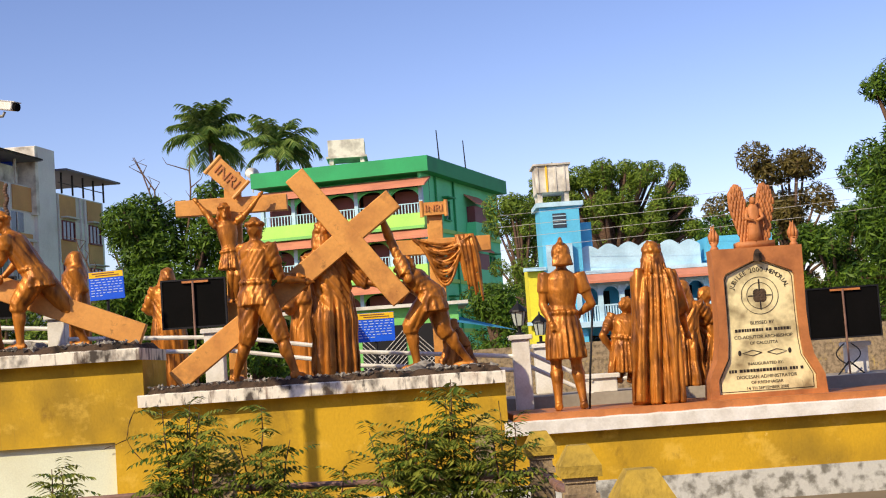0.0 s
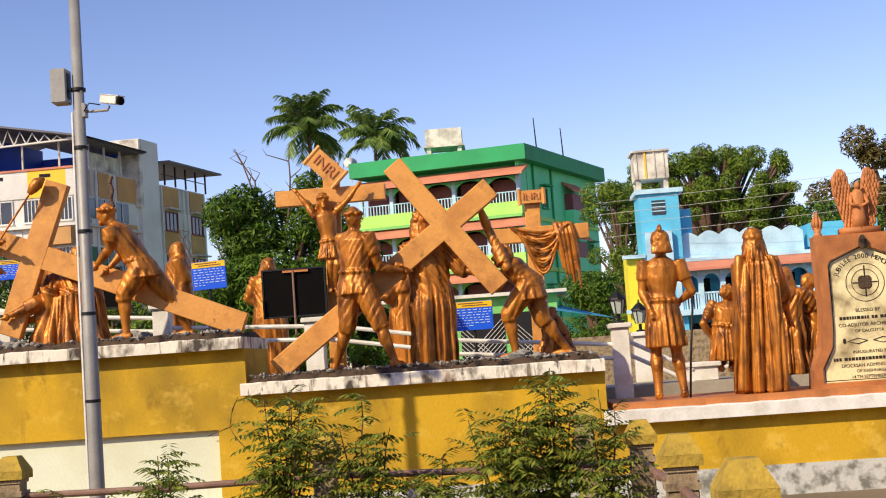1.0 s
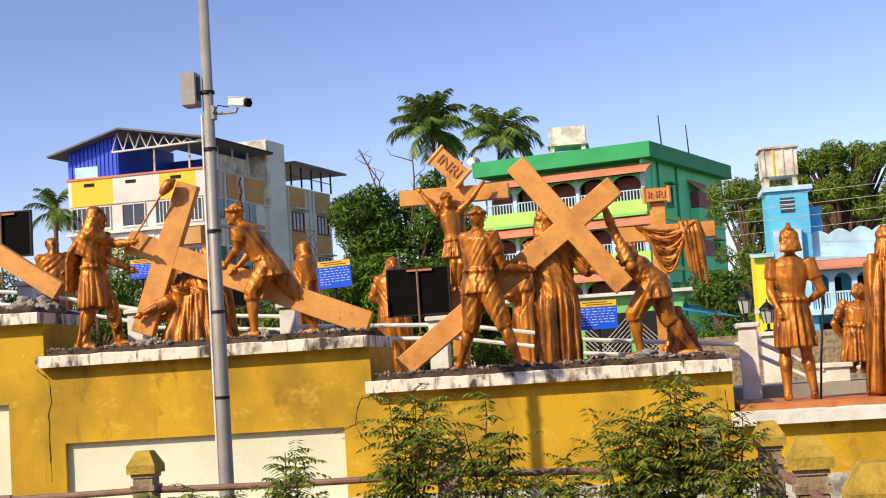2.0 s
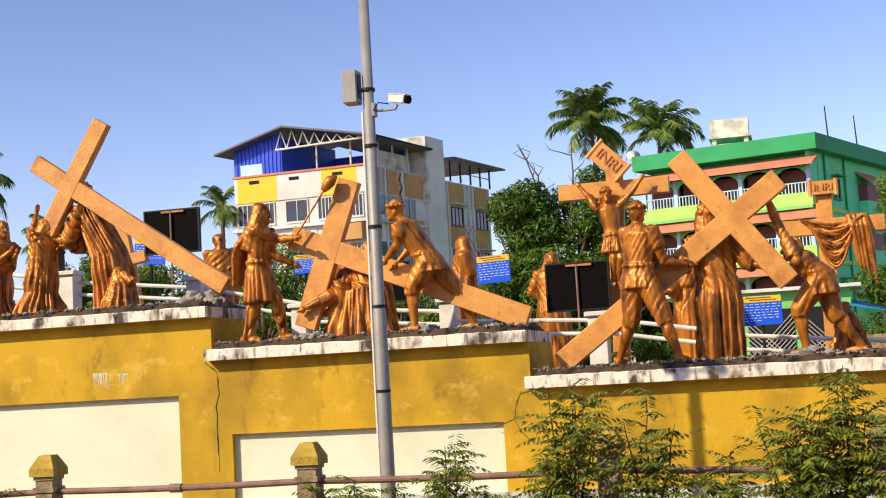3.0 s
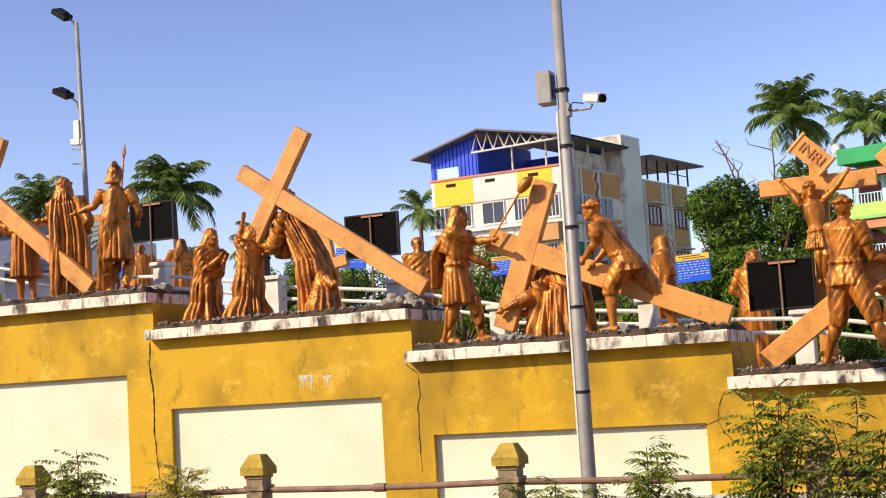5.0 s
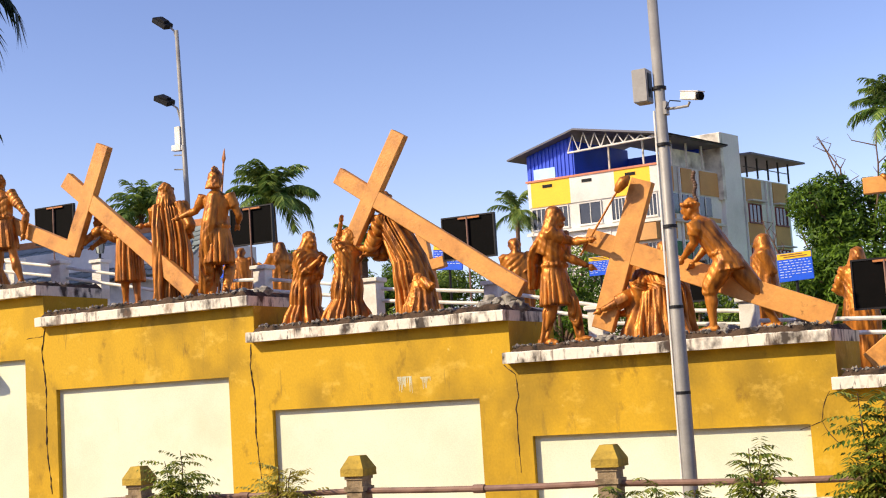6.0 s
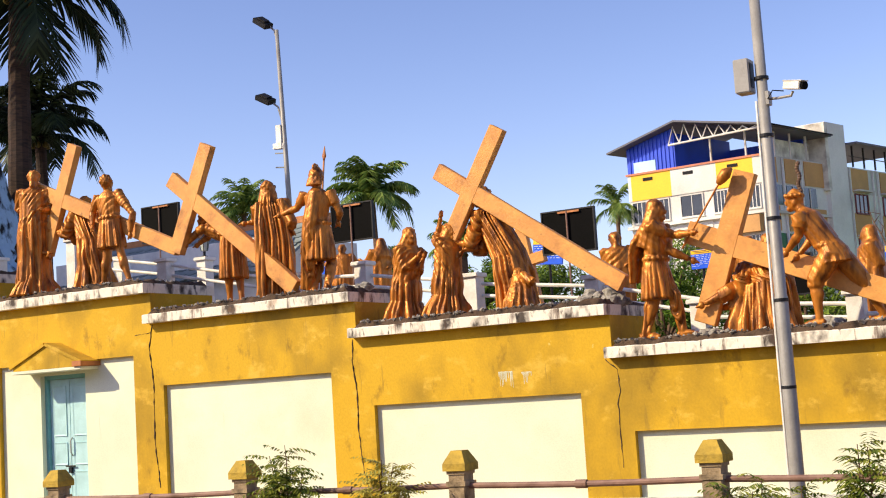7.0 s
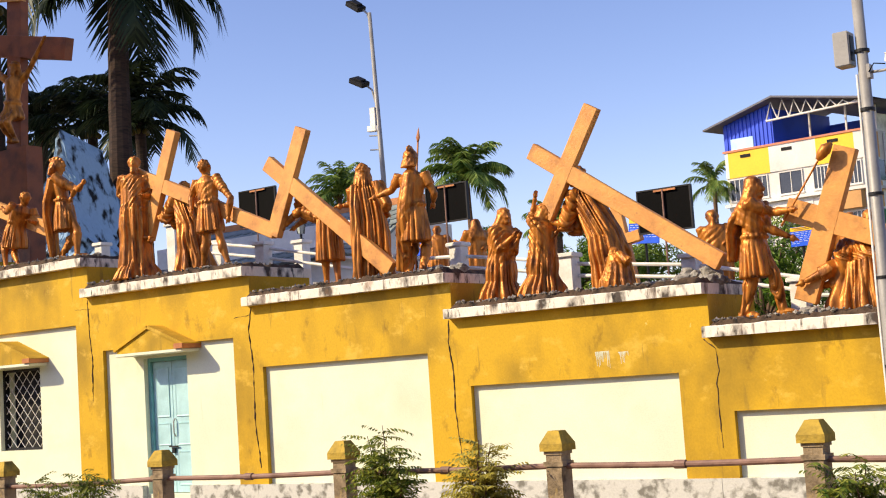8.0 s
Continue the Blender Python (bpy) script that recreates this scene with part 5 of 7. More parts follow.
c = cross("upright orange cross bearing a figure and a scroll board", 16.3, (-2.12, 1.55), (-2.06, 4.12), (-2.76, 3.71), (-1.41, 3.715), 0.2, group="standing crosses")
title_board(-2.11, 16.18, 4.05, 0.46, 0.25, 45, c)
c = cross("upright orange cross hung with a draped cloth", 16.6, (0.34, 1.0), (0.37, 3.58), (-0.16, 3.08), (1.04, 3.08), 0.19, group="standing crosses")
title_board(0.365, 16.5, 3.54, 0.30, 0.16, 0, c)
cross("small upright orange cross leaning at the far rail", 17.0, (-8.76, 2.03), (-9.09, 3.95), (-9.32, 3.36), (-8.72, 3.46), 0.16, group="standing crosses")
# orange cross standing in shade, with that shade painted into its brown
c = cross("tall cross painted shade-dark brown, towering over the grotto", 17.5, (-23.45, 3.9), (-23.05, 10.9), (-24.9, 9.55), (-21.5, 8.78), 0.46, group="standing crosses", thick=0.2, mat="terra_shaded")
title_board(-23.1, 17.35, 10.35, 1.0, 0.5, 10, c)
boxpart("foot_block", (-23.7, -22.6, 17.2, 17.6, 3.9, 6.95), "terra_shaded", c)


def drape():
    """A cloth swag: pleats sagging between both arms of the cross, with one hanging tail."""
    bm = bmesh.new()
    for k in range(13):
        x0, x1 = 0.05 + 0.012 * k, 0.80 - 0.01 * k
        sag = 0.10 + 0.034 * k
        pts = [(x0 + (x1 - x0) * t / 12, -0.10 - 0.03 * math.sin(0.5 * t + 1.9 * k), 3.19 - sag * math.sin(math.pi * (t / 12) ** 1.1) - 0.008 * k) for t in range(13)]
        bm_tube(bm, pts, [0.012 + 0.008 * math.sin(math.pi * t / 12) for t in range(13)], 6)
    for k in range(9):
        x = 0.64 + 0.026 * k
        pts = [(x - 0.03, -0.08, 3.2), (x, -0.115 - 0.02 * (k % 2), 3.05), (x + 0.02 + 0.012 * math.sin(k), -0.1 - 0.025 * (k % 2), 2.85), (x + 0.05 + 0.012 * math.sin(k * 2), -0.09 - 0.02 * (k % 2), 2.62 - 0.025 * k - 0.03 * (k % 3))]
        bm_tube(bm, pts, [0.02, 0.019, 0.019, 0.014], 6)
    ob = part("draped_cloth", bm, "bronze", smooth=True)
    ob.location = (0, 16.6, 0)
    md = ob.modifiers.new("remesh", "REMESH")
    md.mode, md.voxel_size, md.use_smooth_shade = "VOXEL", 0.008, True
    tagged(ob, "copper-gold sculpted cloth swag hung on the cross", "cloth")


drape()
statue("crucified_statue", "copper-gold statue with spread arms on the tall cross", 17.25, (-22.95, 8.62), (-23.05, 7.80), ((-23.1, 7.05), (-22.98, 7.05)), ((-24.0, 9.3), (-22.0, 9.02)), face=20, wear="loin", hair="crown", seed=41, s=1.1, voxel=0.022)


# weapons held by the statues
def rod(name, label, pts, r, mat="darksteel", tip=None):
    bm = bmesh.new()
    bm_tube(bm, pts, r, 8)
    if tip:
        d = (Vector(pts[-1]) - Vector(pts[-2])).normalized()
        e = Vector(pts[-1])
        bm_tube(bm, [e, e + d * 0.06, e + d * 0.2], [0.012, (0.035, 0.012), 0.003], 8)
    ob = part(name, bm, mat, smooth=True)
    tagged(ob, label, name.replace("_", " "))


rod("spear", "thin dark spear with a leaf-shaped tip held by a soldier", [(-11.0, 14.7, 3.02), (-10.9, 14.65, 3.95), (-10.75, 14.6, 4.85)], 0.013, "terradark", True)
rod("spear", "thin dark spear shaft beside the helmeted soldier", [(1.83, 14.4, 1.04), (1.86, 14.35, 1.45), (1.93, 14.3, 2.1)], 0.012)
stf = thing("staff", "long copper-gold staff with a flared head raised to strike", "staff", (-5.6, 14.3, 3.06))
bm = bmesh.new()
bm_tube(bm, [(0, 0, 0), (0.11, -0.02, 0.14), (0.52, -0.05, 0.68)], 0.012, 8)
part("shaft", bm, "bronze", stf)
bm = bmesh.new()
bm_tube(bm, [(0.5, -0.05, 0.66), (0.54, -0.05, 0.71), (0.60, -0.05, 0.77), (0.67, -0.05, 0.82)], [0.03, 0.06, 0.07, 0.02], 8)
part("flared_head", bm, "bronze", stf, smooth=True)
bm = bmesh.new()
for k in range(14):
    bm_ball(bm, (-4.27 + 0.012 * math.sin(k), 14.5, 3.50 + 0.028 * k), 0.024, 7)
bm_tube(bm, [(-4.26, 14.5, 3.2), (-4.27, 14.5, 3.5), (-4.27, 14.5, 3.87)], 0.01, 6)
tagged(part("whip", bm, "bark", smooth=True), "dark knotted whip standing up behind the bending man", "whip")

# door, window and their hoods in the front wall
def hood(xc, w, zb, rise, y0):
    """A small pediment hood with a sloping tiled top."""
    h = thing("window_hood", "ochre plaster pediment hood over an opening", "hood", (xc, y0, zb), "pediment hoods", "structure")
    bm = bmesh.new()
    d = 0.34
    sec = [(-w, 0.0), (-w, 0.045), (0, rise + 0.045), (w, 0.045), (w, 0.0)]
    f = [bm.verts.new((x, -d, z)) for x, z in sec]
    b = [bm.verts.new((x, 0.0, z)) for x, z in sec]
    bm.faces.new(f[::-1]), bm.faces.new(b)
    for k in range(5):
        bm.faces.new((f[k], f[(k + 1) % 5], b[(k + 1) % 5], b[k]))
    part("pediment", bm, "ochre", h)
    for sx in (-1, 1):
        bm = bmesh.new()
        a = math.atan2(rise, w)
        ln = math.hypot(rise, w) + 0.05
        bm_box(bm, 0, ln, -d - 0.03, 0.0, 0, 0.05, Matrix.Translation((0, 0, rise + 0.05)) @ Matrix.Rotation(a if sx > 0 else math.pi - a, 4, "Y") if sx > 0 else Matrix.Translation((0, 0, rise + 0.05)) @ Matrix.Scale(-1, 4, (1, 0, 0)) @ Matrix.Rotation(a, 4, "Y"))
        part("raking_cornice", bm, "ochre", h)
    boxpart("soffit_moulding", (-w - 0.02, w + 0.02, -d - 0.02, 0.0, -0.05, -0.004), "cream", h, bevel=0.006)
    boxpart("end_block", (w - 0.12, w + 0.06, -d - 0.05, 0.0, 0.0, 0.075), "terradark", h, "brown weathered end block")


hood(-15.44, 0.71, 2.33, 0.29, FRONT + 0.07)
hood(-19.03, 0.74, 2.33, 0.30, FRONT + 0.07)


def door():
    d = thing("door_1", "pale blue double-leaf panelled door with a bolt", "door", (-15.475, FRONT + 0.22, 0.18), kind="structure")
    bm = bmesh.new()
    for b in ((-0.475, -0.42, 0, 2.06), (0.42, 0.475, 0, 2.06), (-0.42, 0.42, 2.0, 2.06)):
        bm_box(bm, b[0], b[1], -0.07, 0.05, b[2], b[3])
    part("door_frame", bm, "doorframe", d, "teal painted frame")
    for sx in (-1, 1):
        leaf = boxpart("door_leaf", (0.006 * sx, 0.415 * sx, -0.02, 0.02, 0.01, 1.995), "doorblue", d)
        for z0, z1 in ((0.12, 0.62), (0.72, 1.05), (1.15, 1.9)):
            bm = bmesh.new()
            bm_box(bm, 0.07 * sx, 0.35 * sx, -0.034, -0.021, z0, z1)
            bmesh.ops.inset_region(bm, faces=[f for f in bm.faces if f.normal.y < -0.9], thickness=0.03, depth=-0.008)
            part("panel", bm, "doorblue", leaf)
    bm = bmesh.new()
    bm_tube(bm, [(-0.09, -0.05, 0.7), (0.1, -0.05, 0.7)], 0.012, 8)
    bm_box(bm, -0.03, 0.03, -0.06, -0.02, 0.6, 0.68)
    part("bolt", bm, "darksteel", d)
    bm = bmesh.new()
    bm_tube(bm, [(0.04, -0.03, 0.85), (0.045, -0.07, 0.9), (0.045, -0.07, 1.08), (0.04, -0.03, 1.12)], 0.01, 8)
    part("pull_handle", bm, "steel", d)


door()


def grille_window():
    w = thing("window_1", "dark window opening with a white diamond wire grille", "window", (-19.02, FRONT + 0.2, 0.91), kind="structure")
    bm = bmesh.new()
    for b in ((-0.55, -0.51, 0, 1.35), (0.51, 0.55, 0, 1.35), (-0.51, 0.51, 0, 0.04), (-0.51, 0.51, 1.31, 1.35)):
        bm_box(bm, b[0], b[1], -0.05, 0.05, b[2], b[3])
    part("window_frame", bm, "darksteel", w)
    for k in range(11):
        bm = bmesh.new()
        x = -0.5 + 0.1 * k
        pts = [(x + (0.05 if j % 2 else -0.05) * (1 if k % 2 else -1), -0.02 - 0.004 * (k % 2), 0.04 + 1.27 * j / 12) for j in range(13)]
        bm_tube(bm, pts, 0.007, 5)
        part("grille_bar", bm, "whiteclean", w)
    # near-black sheet behind the grille, painted as the shade of the room
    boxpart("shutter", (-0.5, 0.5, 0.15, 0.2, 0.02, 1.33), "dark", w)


grille_window()
# added near-black sheet, standing in for the unlit space behind the openings
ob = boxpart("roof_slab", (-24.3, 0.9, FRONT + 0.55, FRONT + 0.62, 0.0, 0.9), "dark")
tagged(ob, "near-black sheet added behind the openings as interior shade", "wall", kind="structure")


# fence of capped cement posts and pipe rails
def fence_post(x, y, top, s=1.0, rz=0.0):
    p = thing("fence_post", "weathered cement fence post with a mossy yellow pyramid cap", "fence post", (x, y, 0), "fence posts", rz=rz)
    a = 0.083 * s
    z = top
    boxpart("shaft", (-a, a, -a, a, 0, z - 0.30), "postgrey", p, bevel=0.008)
    bm = bmesh.new()
    bm_box(bm, -a - 0.012, a + 0.012, -a - 0.012, a + 0.012, z - 0.30, z - 0.26)
    bm_box(bm, -a + 0.006, a - 0.006, -a + 0.006, a - 0.006, z - 0.26, z - 0.20)
    bm_box(bm, -a - 0.006, a + 0.006, -a - 0.006, a + 0.006, z - 0.20, z - 0.17)
    part("neck_moulding", bm, "postgrey", p)
    bm = bmesh.new()
    c = a + 0.03
    bm_box(bm, -c, c, -c, c, z - 0.17, z - 0.11)
    top_v = [bm.verts.new((sx * 0.055 * s, sy * 0.055 * s, z)) for sx, sy in ((-1, -1), (1, -1), (1, 1), (-1, 1))]
    low = [bm.verts.new((sx * c, sy * c, z - 0.109)) for sx, sy in ((-1, -1), (1, -1), (1, 1), (-1, 1))]
    bm.faces.new(top_v)
    for k in range(4):
        bm.faces.new((low[k], low[(k + 1) % 4], top_v[(k + 1) % 4], top_v[k]))
    part("cap", bm, "postcap", p, "mossy ochre pyramid cap")


POSTS = [(-16.4, 10.0, 0.97), (-13.74, 10.0, 0.99), (-11.03, 10.0, 1.06), (-8.49, 10.0, 1.09), (-6.09, 10.0, 1.11), (-3.80, 10.0, 1.12), (-1.45, 10.0, 1.12), (0.87, 9.9, 1.08), (0.86, 7.45, 1.12), (0.83, 5.18, 1.16)]
for x, y, z in POSTS:
    fence_post(x, y, z)
fence_post(0.58, 12.3, 1.14, 0.95)
for (ax, ay, az), (bx, by, bz) in zip(POSTS, POSTS[1:]):
    f = thing("fence_rail", "brown painted iron pipe rails between fence posts", "fence rail", (0, 0, 0), "fence rails")
    for dz in (-0.30, -0.72):
        bm = bmesh.new()
        n = 8
        pts = [(ax + (bx - ax) * k / n, ay + (by - ay) * k / n, az + (bz - az) * k / n + dz - 0.012 * math.sin(math.pi * k / n)) for k in range(n + 1)]
        bm_tube(bm, pts, 0.026, 10)
        if dz == -0.30:
            m = Vector(pts[n // 2])
            d = (Vector(pts[n]) - Vector(pts[0])).normalized()
            bm_tube(bm, [m - d * 0.05, m + d * 0.05], 0.036, 10)
        part("pipe", bm, "rustpipe", f)


# camera pole on the forecourt
def camera_pole():
    p = thing("camera_pole", "tall galvanised steel pole with cable clips", "pole", (-3.605, 11.4, 0.141))
    p.scale = (0.912, 0.912, 0.912)
    bm = bmesh.new()
    bm_tube(bm, [(0, 0, -0.155), (0, 0, 0.05), (0, 0, 2.3), (0, 0, 2.32), (0, 0, 5.5)], [0.075, 0.072, 0.064, 0.058, 0.05], 20)
    part("shaft", bm, "steel", p, smooth=True)
    for z in (1.46, 2.28, 3.06, 3.86, 4.42):
        bm = bmesh.new()
        bm_tube(bm, [(0, 0, z - 0.015), (0, 0, z + 0.015)], 0.07, 20)
        part("clip_band", bm, "darksteel", p)
    bm = bmesh.new()
    bm_tube(bm, [(-0.07, -0.03, 0.3), (-0.072, -0.03, 2.0), (-0.066, -0.03, 3.2), (-0.06, -0.03, 4.2)], 0.012, 6)
    part("cable", bm, "whiteclean", p)
    bm = bmesh.new()
    bm_box(bm, -0.235, -0.085, -0.11, 0.07, 4.29, 4.62)
    box = part("junction_box", bm, "steel", p, "pale grey junction box", bevel=0.008)
    boxpart("door_seam", (-0.09, -0.08, -0.075, 0.03, 4.34, 4.58), "darksteel", box)
    bm = bmesh.new()
    bm_tube(bm, [(0.03, 0, 4.21), (0.15, -0.01, 4.2), (0.28, -0.02, 4.2), (0.30, -0.02, 4.24)], 0.014, 8)
    bm_box(bm, 0.04, 0.07, -0.05, 0.05, 4.15, 4.28)
    part("camera_arm", bm, "steel", p)
    bm = bmesh.new()
    t = pose(0.33, -0.04, 4.285, 0, 12, -25)
    bm_box(bm, -0.11, 0.09, -0.05, 0.05, -0.035, 0.04, t)
    bm_box(bm, -0.12, 0.12, -0.055, 0.055, 0.04, 0.05, t)
    cam_body = part("camera_housing", bm, "whiteclean", p, "white bullet camera housing", bevel=0.006)
    bm = bmesh.new()
    bm_tube(bm, [t @ Vector((0.09, 0, 0)), t @ Vector((0.125, 0, 0))], [0.036, 0.04], 14)
    part("lens_hood", bm, "black", cam_body)
    bm = bmesh.new()
    bm_tube(bm, [(0.06, -0.05, 4.2), (0.12, -0.07, 4.27), (0.22, -0.05, 4.25)], 0.006, 6)
    part("cable", bm, "black", p)


camera_pole()


def flood_pole():
    p = thing("flood_light_pole", "slender steel pole with two dark floodlights", "lamp post", (-17.15, 22.0, 2.9))
    bm = bmesh.new()
    bm_tube(bm, [(0, 0, 0), (0, 0, 3.0), (-0.1, 0, 6.55)], [0.065, 0.055, 0.04], 12)
    part("shaft", bm, "steel", p, smooth=True)
    for z, x in ((6.6, -0.42), (4.95, -0.45)):
        bm = bmesh.new()
        bm_tube(bm, [(-0.08, 0, z - 0.35), (-0.16, 0, z - 0.05), (x + 0.1, 0, z + 0.1)], 0.022, 8)
        arm = part("arm", bm, "steel", p)
        bm = bmesh.new()
        t = pose(x, -0.05, z + 0.16, 20, 35 if z > 6 else 28, 0)
        bm_box(bm, -0.2, 0.2, -0.12, 0.12, -0.06, 0.05, t)
        bm_box(bm, -0.12, 0.12, -0.08, 0.08, 0.05, 0.09, t)
        part("floodlight", bm, "darksteel", p, "dark floodlight head", bevel=0.01)
    for z in (4.0, 3.9, 3.6):
        bm = bmesh.new()
        bm_tube(bm, [(-0.05, 0, z), (-0.3, 0, z + 0.03)], 0.015, 6)
        part("bracket", bm, "steel", p)
    bm = bmesh.new()
    bm_box(bm, -0.6, -0.3, -0.06, 0.06, 3.98, 4.1, pose(0, 0, 0, 0, 4, 0))
    part("camera_housing", bm, "whiteclean", p, "white bullet camera", bevel=0.01)
    boxpart("junction_box", (-0.2, -0.07, -0.08, 0.05, 4.0, 4.5), "whiteclean", p)


flood_pole()


# low outbuilding with a scalloped tile roof behind the terrace
def tiled_shed():
    s = thing("tiled_shed", "low shed with a grey fish-scale tile roof", "shed", (-19.6, 20.0, 3.55))
    boxpart("wall", (-2.6, 3.4, 0.25, 3.0, -0.35, 1.3), "aptwhite", s)
    bm = bmesh.new()
    v = [bm.verts.new(q) for q in ((-2.9, -0.05, 0.62), (3.7, -0.05, 0.62), (3.7, 1.6, 1.72), (-2.9, 1.6, 1.72), (-2.9, -0.05, 0.56), (3.7, -0.05, 0.56), (3.7, 1.6, 1.66), (-2.9, 1.6, 1.66))]
    for f in ((0, 1, 2, 3), (4, 5, 6, 7), (0, 1, 5, 4), (1, 2, 6, 5), (2, 3, 7, 6), (3, 0, 4, 7)):
        bm.faces.new([v[k] for k in f])
    roof = part("roof", bm, "rooftile", s)
    bm = bmesh.new()
    bm_tube(bm, [(0, 0, 0), (0, 0, 0.02)], [0.15, 0.15], 10)
    tile = part("roof_tile", bm, "rooftile", roof)
    a = math.atan2(1.1, 1.65)
    cells = [(r, c) for r in range(9) for c in range(24)]
    for k, (r, c) in enumerate(cells):
        x = -2.75 + c * 0.27 + (0.135 if r % 2 else 0)
        t = 0.03 + r * 0.205
        m = Matrix.Translation((x, -0.05 + t * math.cos(a), 0.63 + t * math.sin(a))) @ Matrix.Rotation(a - 0.08, 4, "X")
        if k == 0:
            tile.matrix_basis = m
        else:
            share("roof_tile", tile, m, roof)
    boxpart("ridge", (-2.95, 3.75, 1.5, 1.75, 1.64, 1.8), "terradark", s, "rust red ridge band", bevel=0.02)


tiled_shed()


# painted grotto
def grotto():
    bm = bmesh.new()
    bmesh.ops.create_grid(bm, x_segments=70, y_segments=60, size=1)
    for v in bm.verts:
        u, w = v.co.x, v.co.y
        x, z = u * 3.4, (w + 1) * 3.7
        top = 2.5 * math.exp(-((x - 0.9) / 0.62) ** 2) + 3.7 * (1 - abs(u) ** 3) + 0.3 + 0.5 * noise.noise((x * 1.4, 7, 0))
        z = min(z / 7.4, 1) * top
        y = 1.3 * (z / 6.9) + 0.55 * noise.noise((x * 0.9, 0, z * 0.9)) + 0.32 * noise.noise((x * 2.4, 3, z * 2.4)) + 0.14 * noise.noise((x * 6, 9, z * 6)) + 0.6 * u * u
        v.co = (x + 0.12 * noise.noise((x * 2, z * 2, 5)), y, z)
    top = [e for e in bm.edges if e.is_boundary]
    r = bmesh.ops.extrude_edge_only(bm, edges=top)
    for v in [g for g in r["geom"] if isinstance(g, bmesh.types.BMVert)]:
        v.co.y += 1.6
        v.co.z = max(v.co.z - 0.5, 0)
    ob = part("grotto_rock", bm, "rock", smooth=False)
    ob.location = (-32.4, 24.0, 3.2)
    tagged(ob, "pale blue painted grotto rock with black stains", "rock")


grotto()
ob = boxpart("terrace_base", (-38, -19, 17.0, 34.0, 0, 3.2), "terrace")
tagged(ob, "cement terrace under the grotto and the palms", "terrace", kind="structure")

# houses behind the terrace
class Frame:
    """A plan frame for a building: u along its front, v along its side, both in metres from one corner."""

    def __init__(self, corner, front_end, side_end):
        c, a, b = Vector((*corner, 0)), Vector((*front_end, 0)), Vector((*side_end, 0))
        u, v = (a - c).normalized(), (b - c).normalized()
        self.lu, self.lv = (a - c).length, (b - c).length
        self.m = Matrix(((u.x, v.x, 0, c.x), (u.y, v.y, 0, c.y), (0, 0, 1, 0), (0, 0, 0, 1)))

    def box(self, name, u0, u1, v0, v1, z0, z1, mat, parent, label=""):
        bm = bmesh.new()
        bm_box(bm, u0, u1, v0, v1, z0, z1, self.m)
        return part(name, bm, mat, parent, label)

    def at(self, u, v, z):
        return self.m @ Vector((u, v, z))


def window_unit(F, side, p, z, w, h, parent, mat="glass", trim="aptwhite", bars=2, shade=None):
    """A window on the front (side 0) or on the side wall (side 1), p along it."""
    f = (lambda a0, a1, d0, d1, z0, z1, n, m, par: F.box(n, a0, a1, -d1, -d0, z0, z1, m, par)) if side == 0 else (lambda a0, a1, d0, d1, z0, z1, n, m, par: F.box(n, -d1, -d0, a0, a1, z0, z1, m, par))
    win = f(p, p + w, 0.004, 0.02, z, z + h, "window", mat, parent)
    t = 0.07
    f(p - t, p, 0.0, 0.09, z - t, z + h + t, "frame", trim, win)
    f(p + w, p + w + t, 0.0, 0.09, z - t, z + h + t, "frame", trim, win)
    f(p, p + w, 0.0, 0.09, z + h, z + h + t, "frame", trim, win)
    f(p - 0.1, p + w + 0.1, 0.0, 0.16, z - t * 1.6, z - 0.001, "sill", trim, win)
    for k in range(1, bars + 1):
        x = p + w * k / (bars + 1)
        f(x - 0.025, x + 0.025, 0.02, 0.06, z, z + h, "mullion", trim, win)
    if shade:
        f(p - 0.25, p + w + 0.25, 0.0, 0.5, z + h + 0.2, z + h + 0.3, "sun_shade", shade, win)


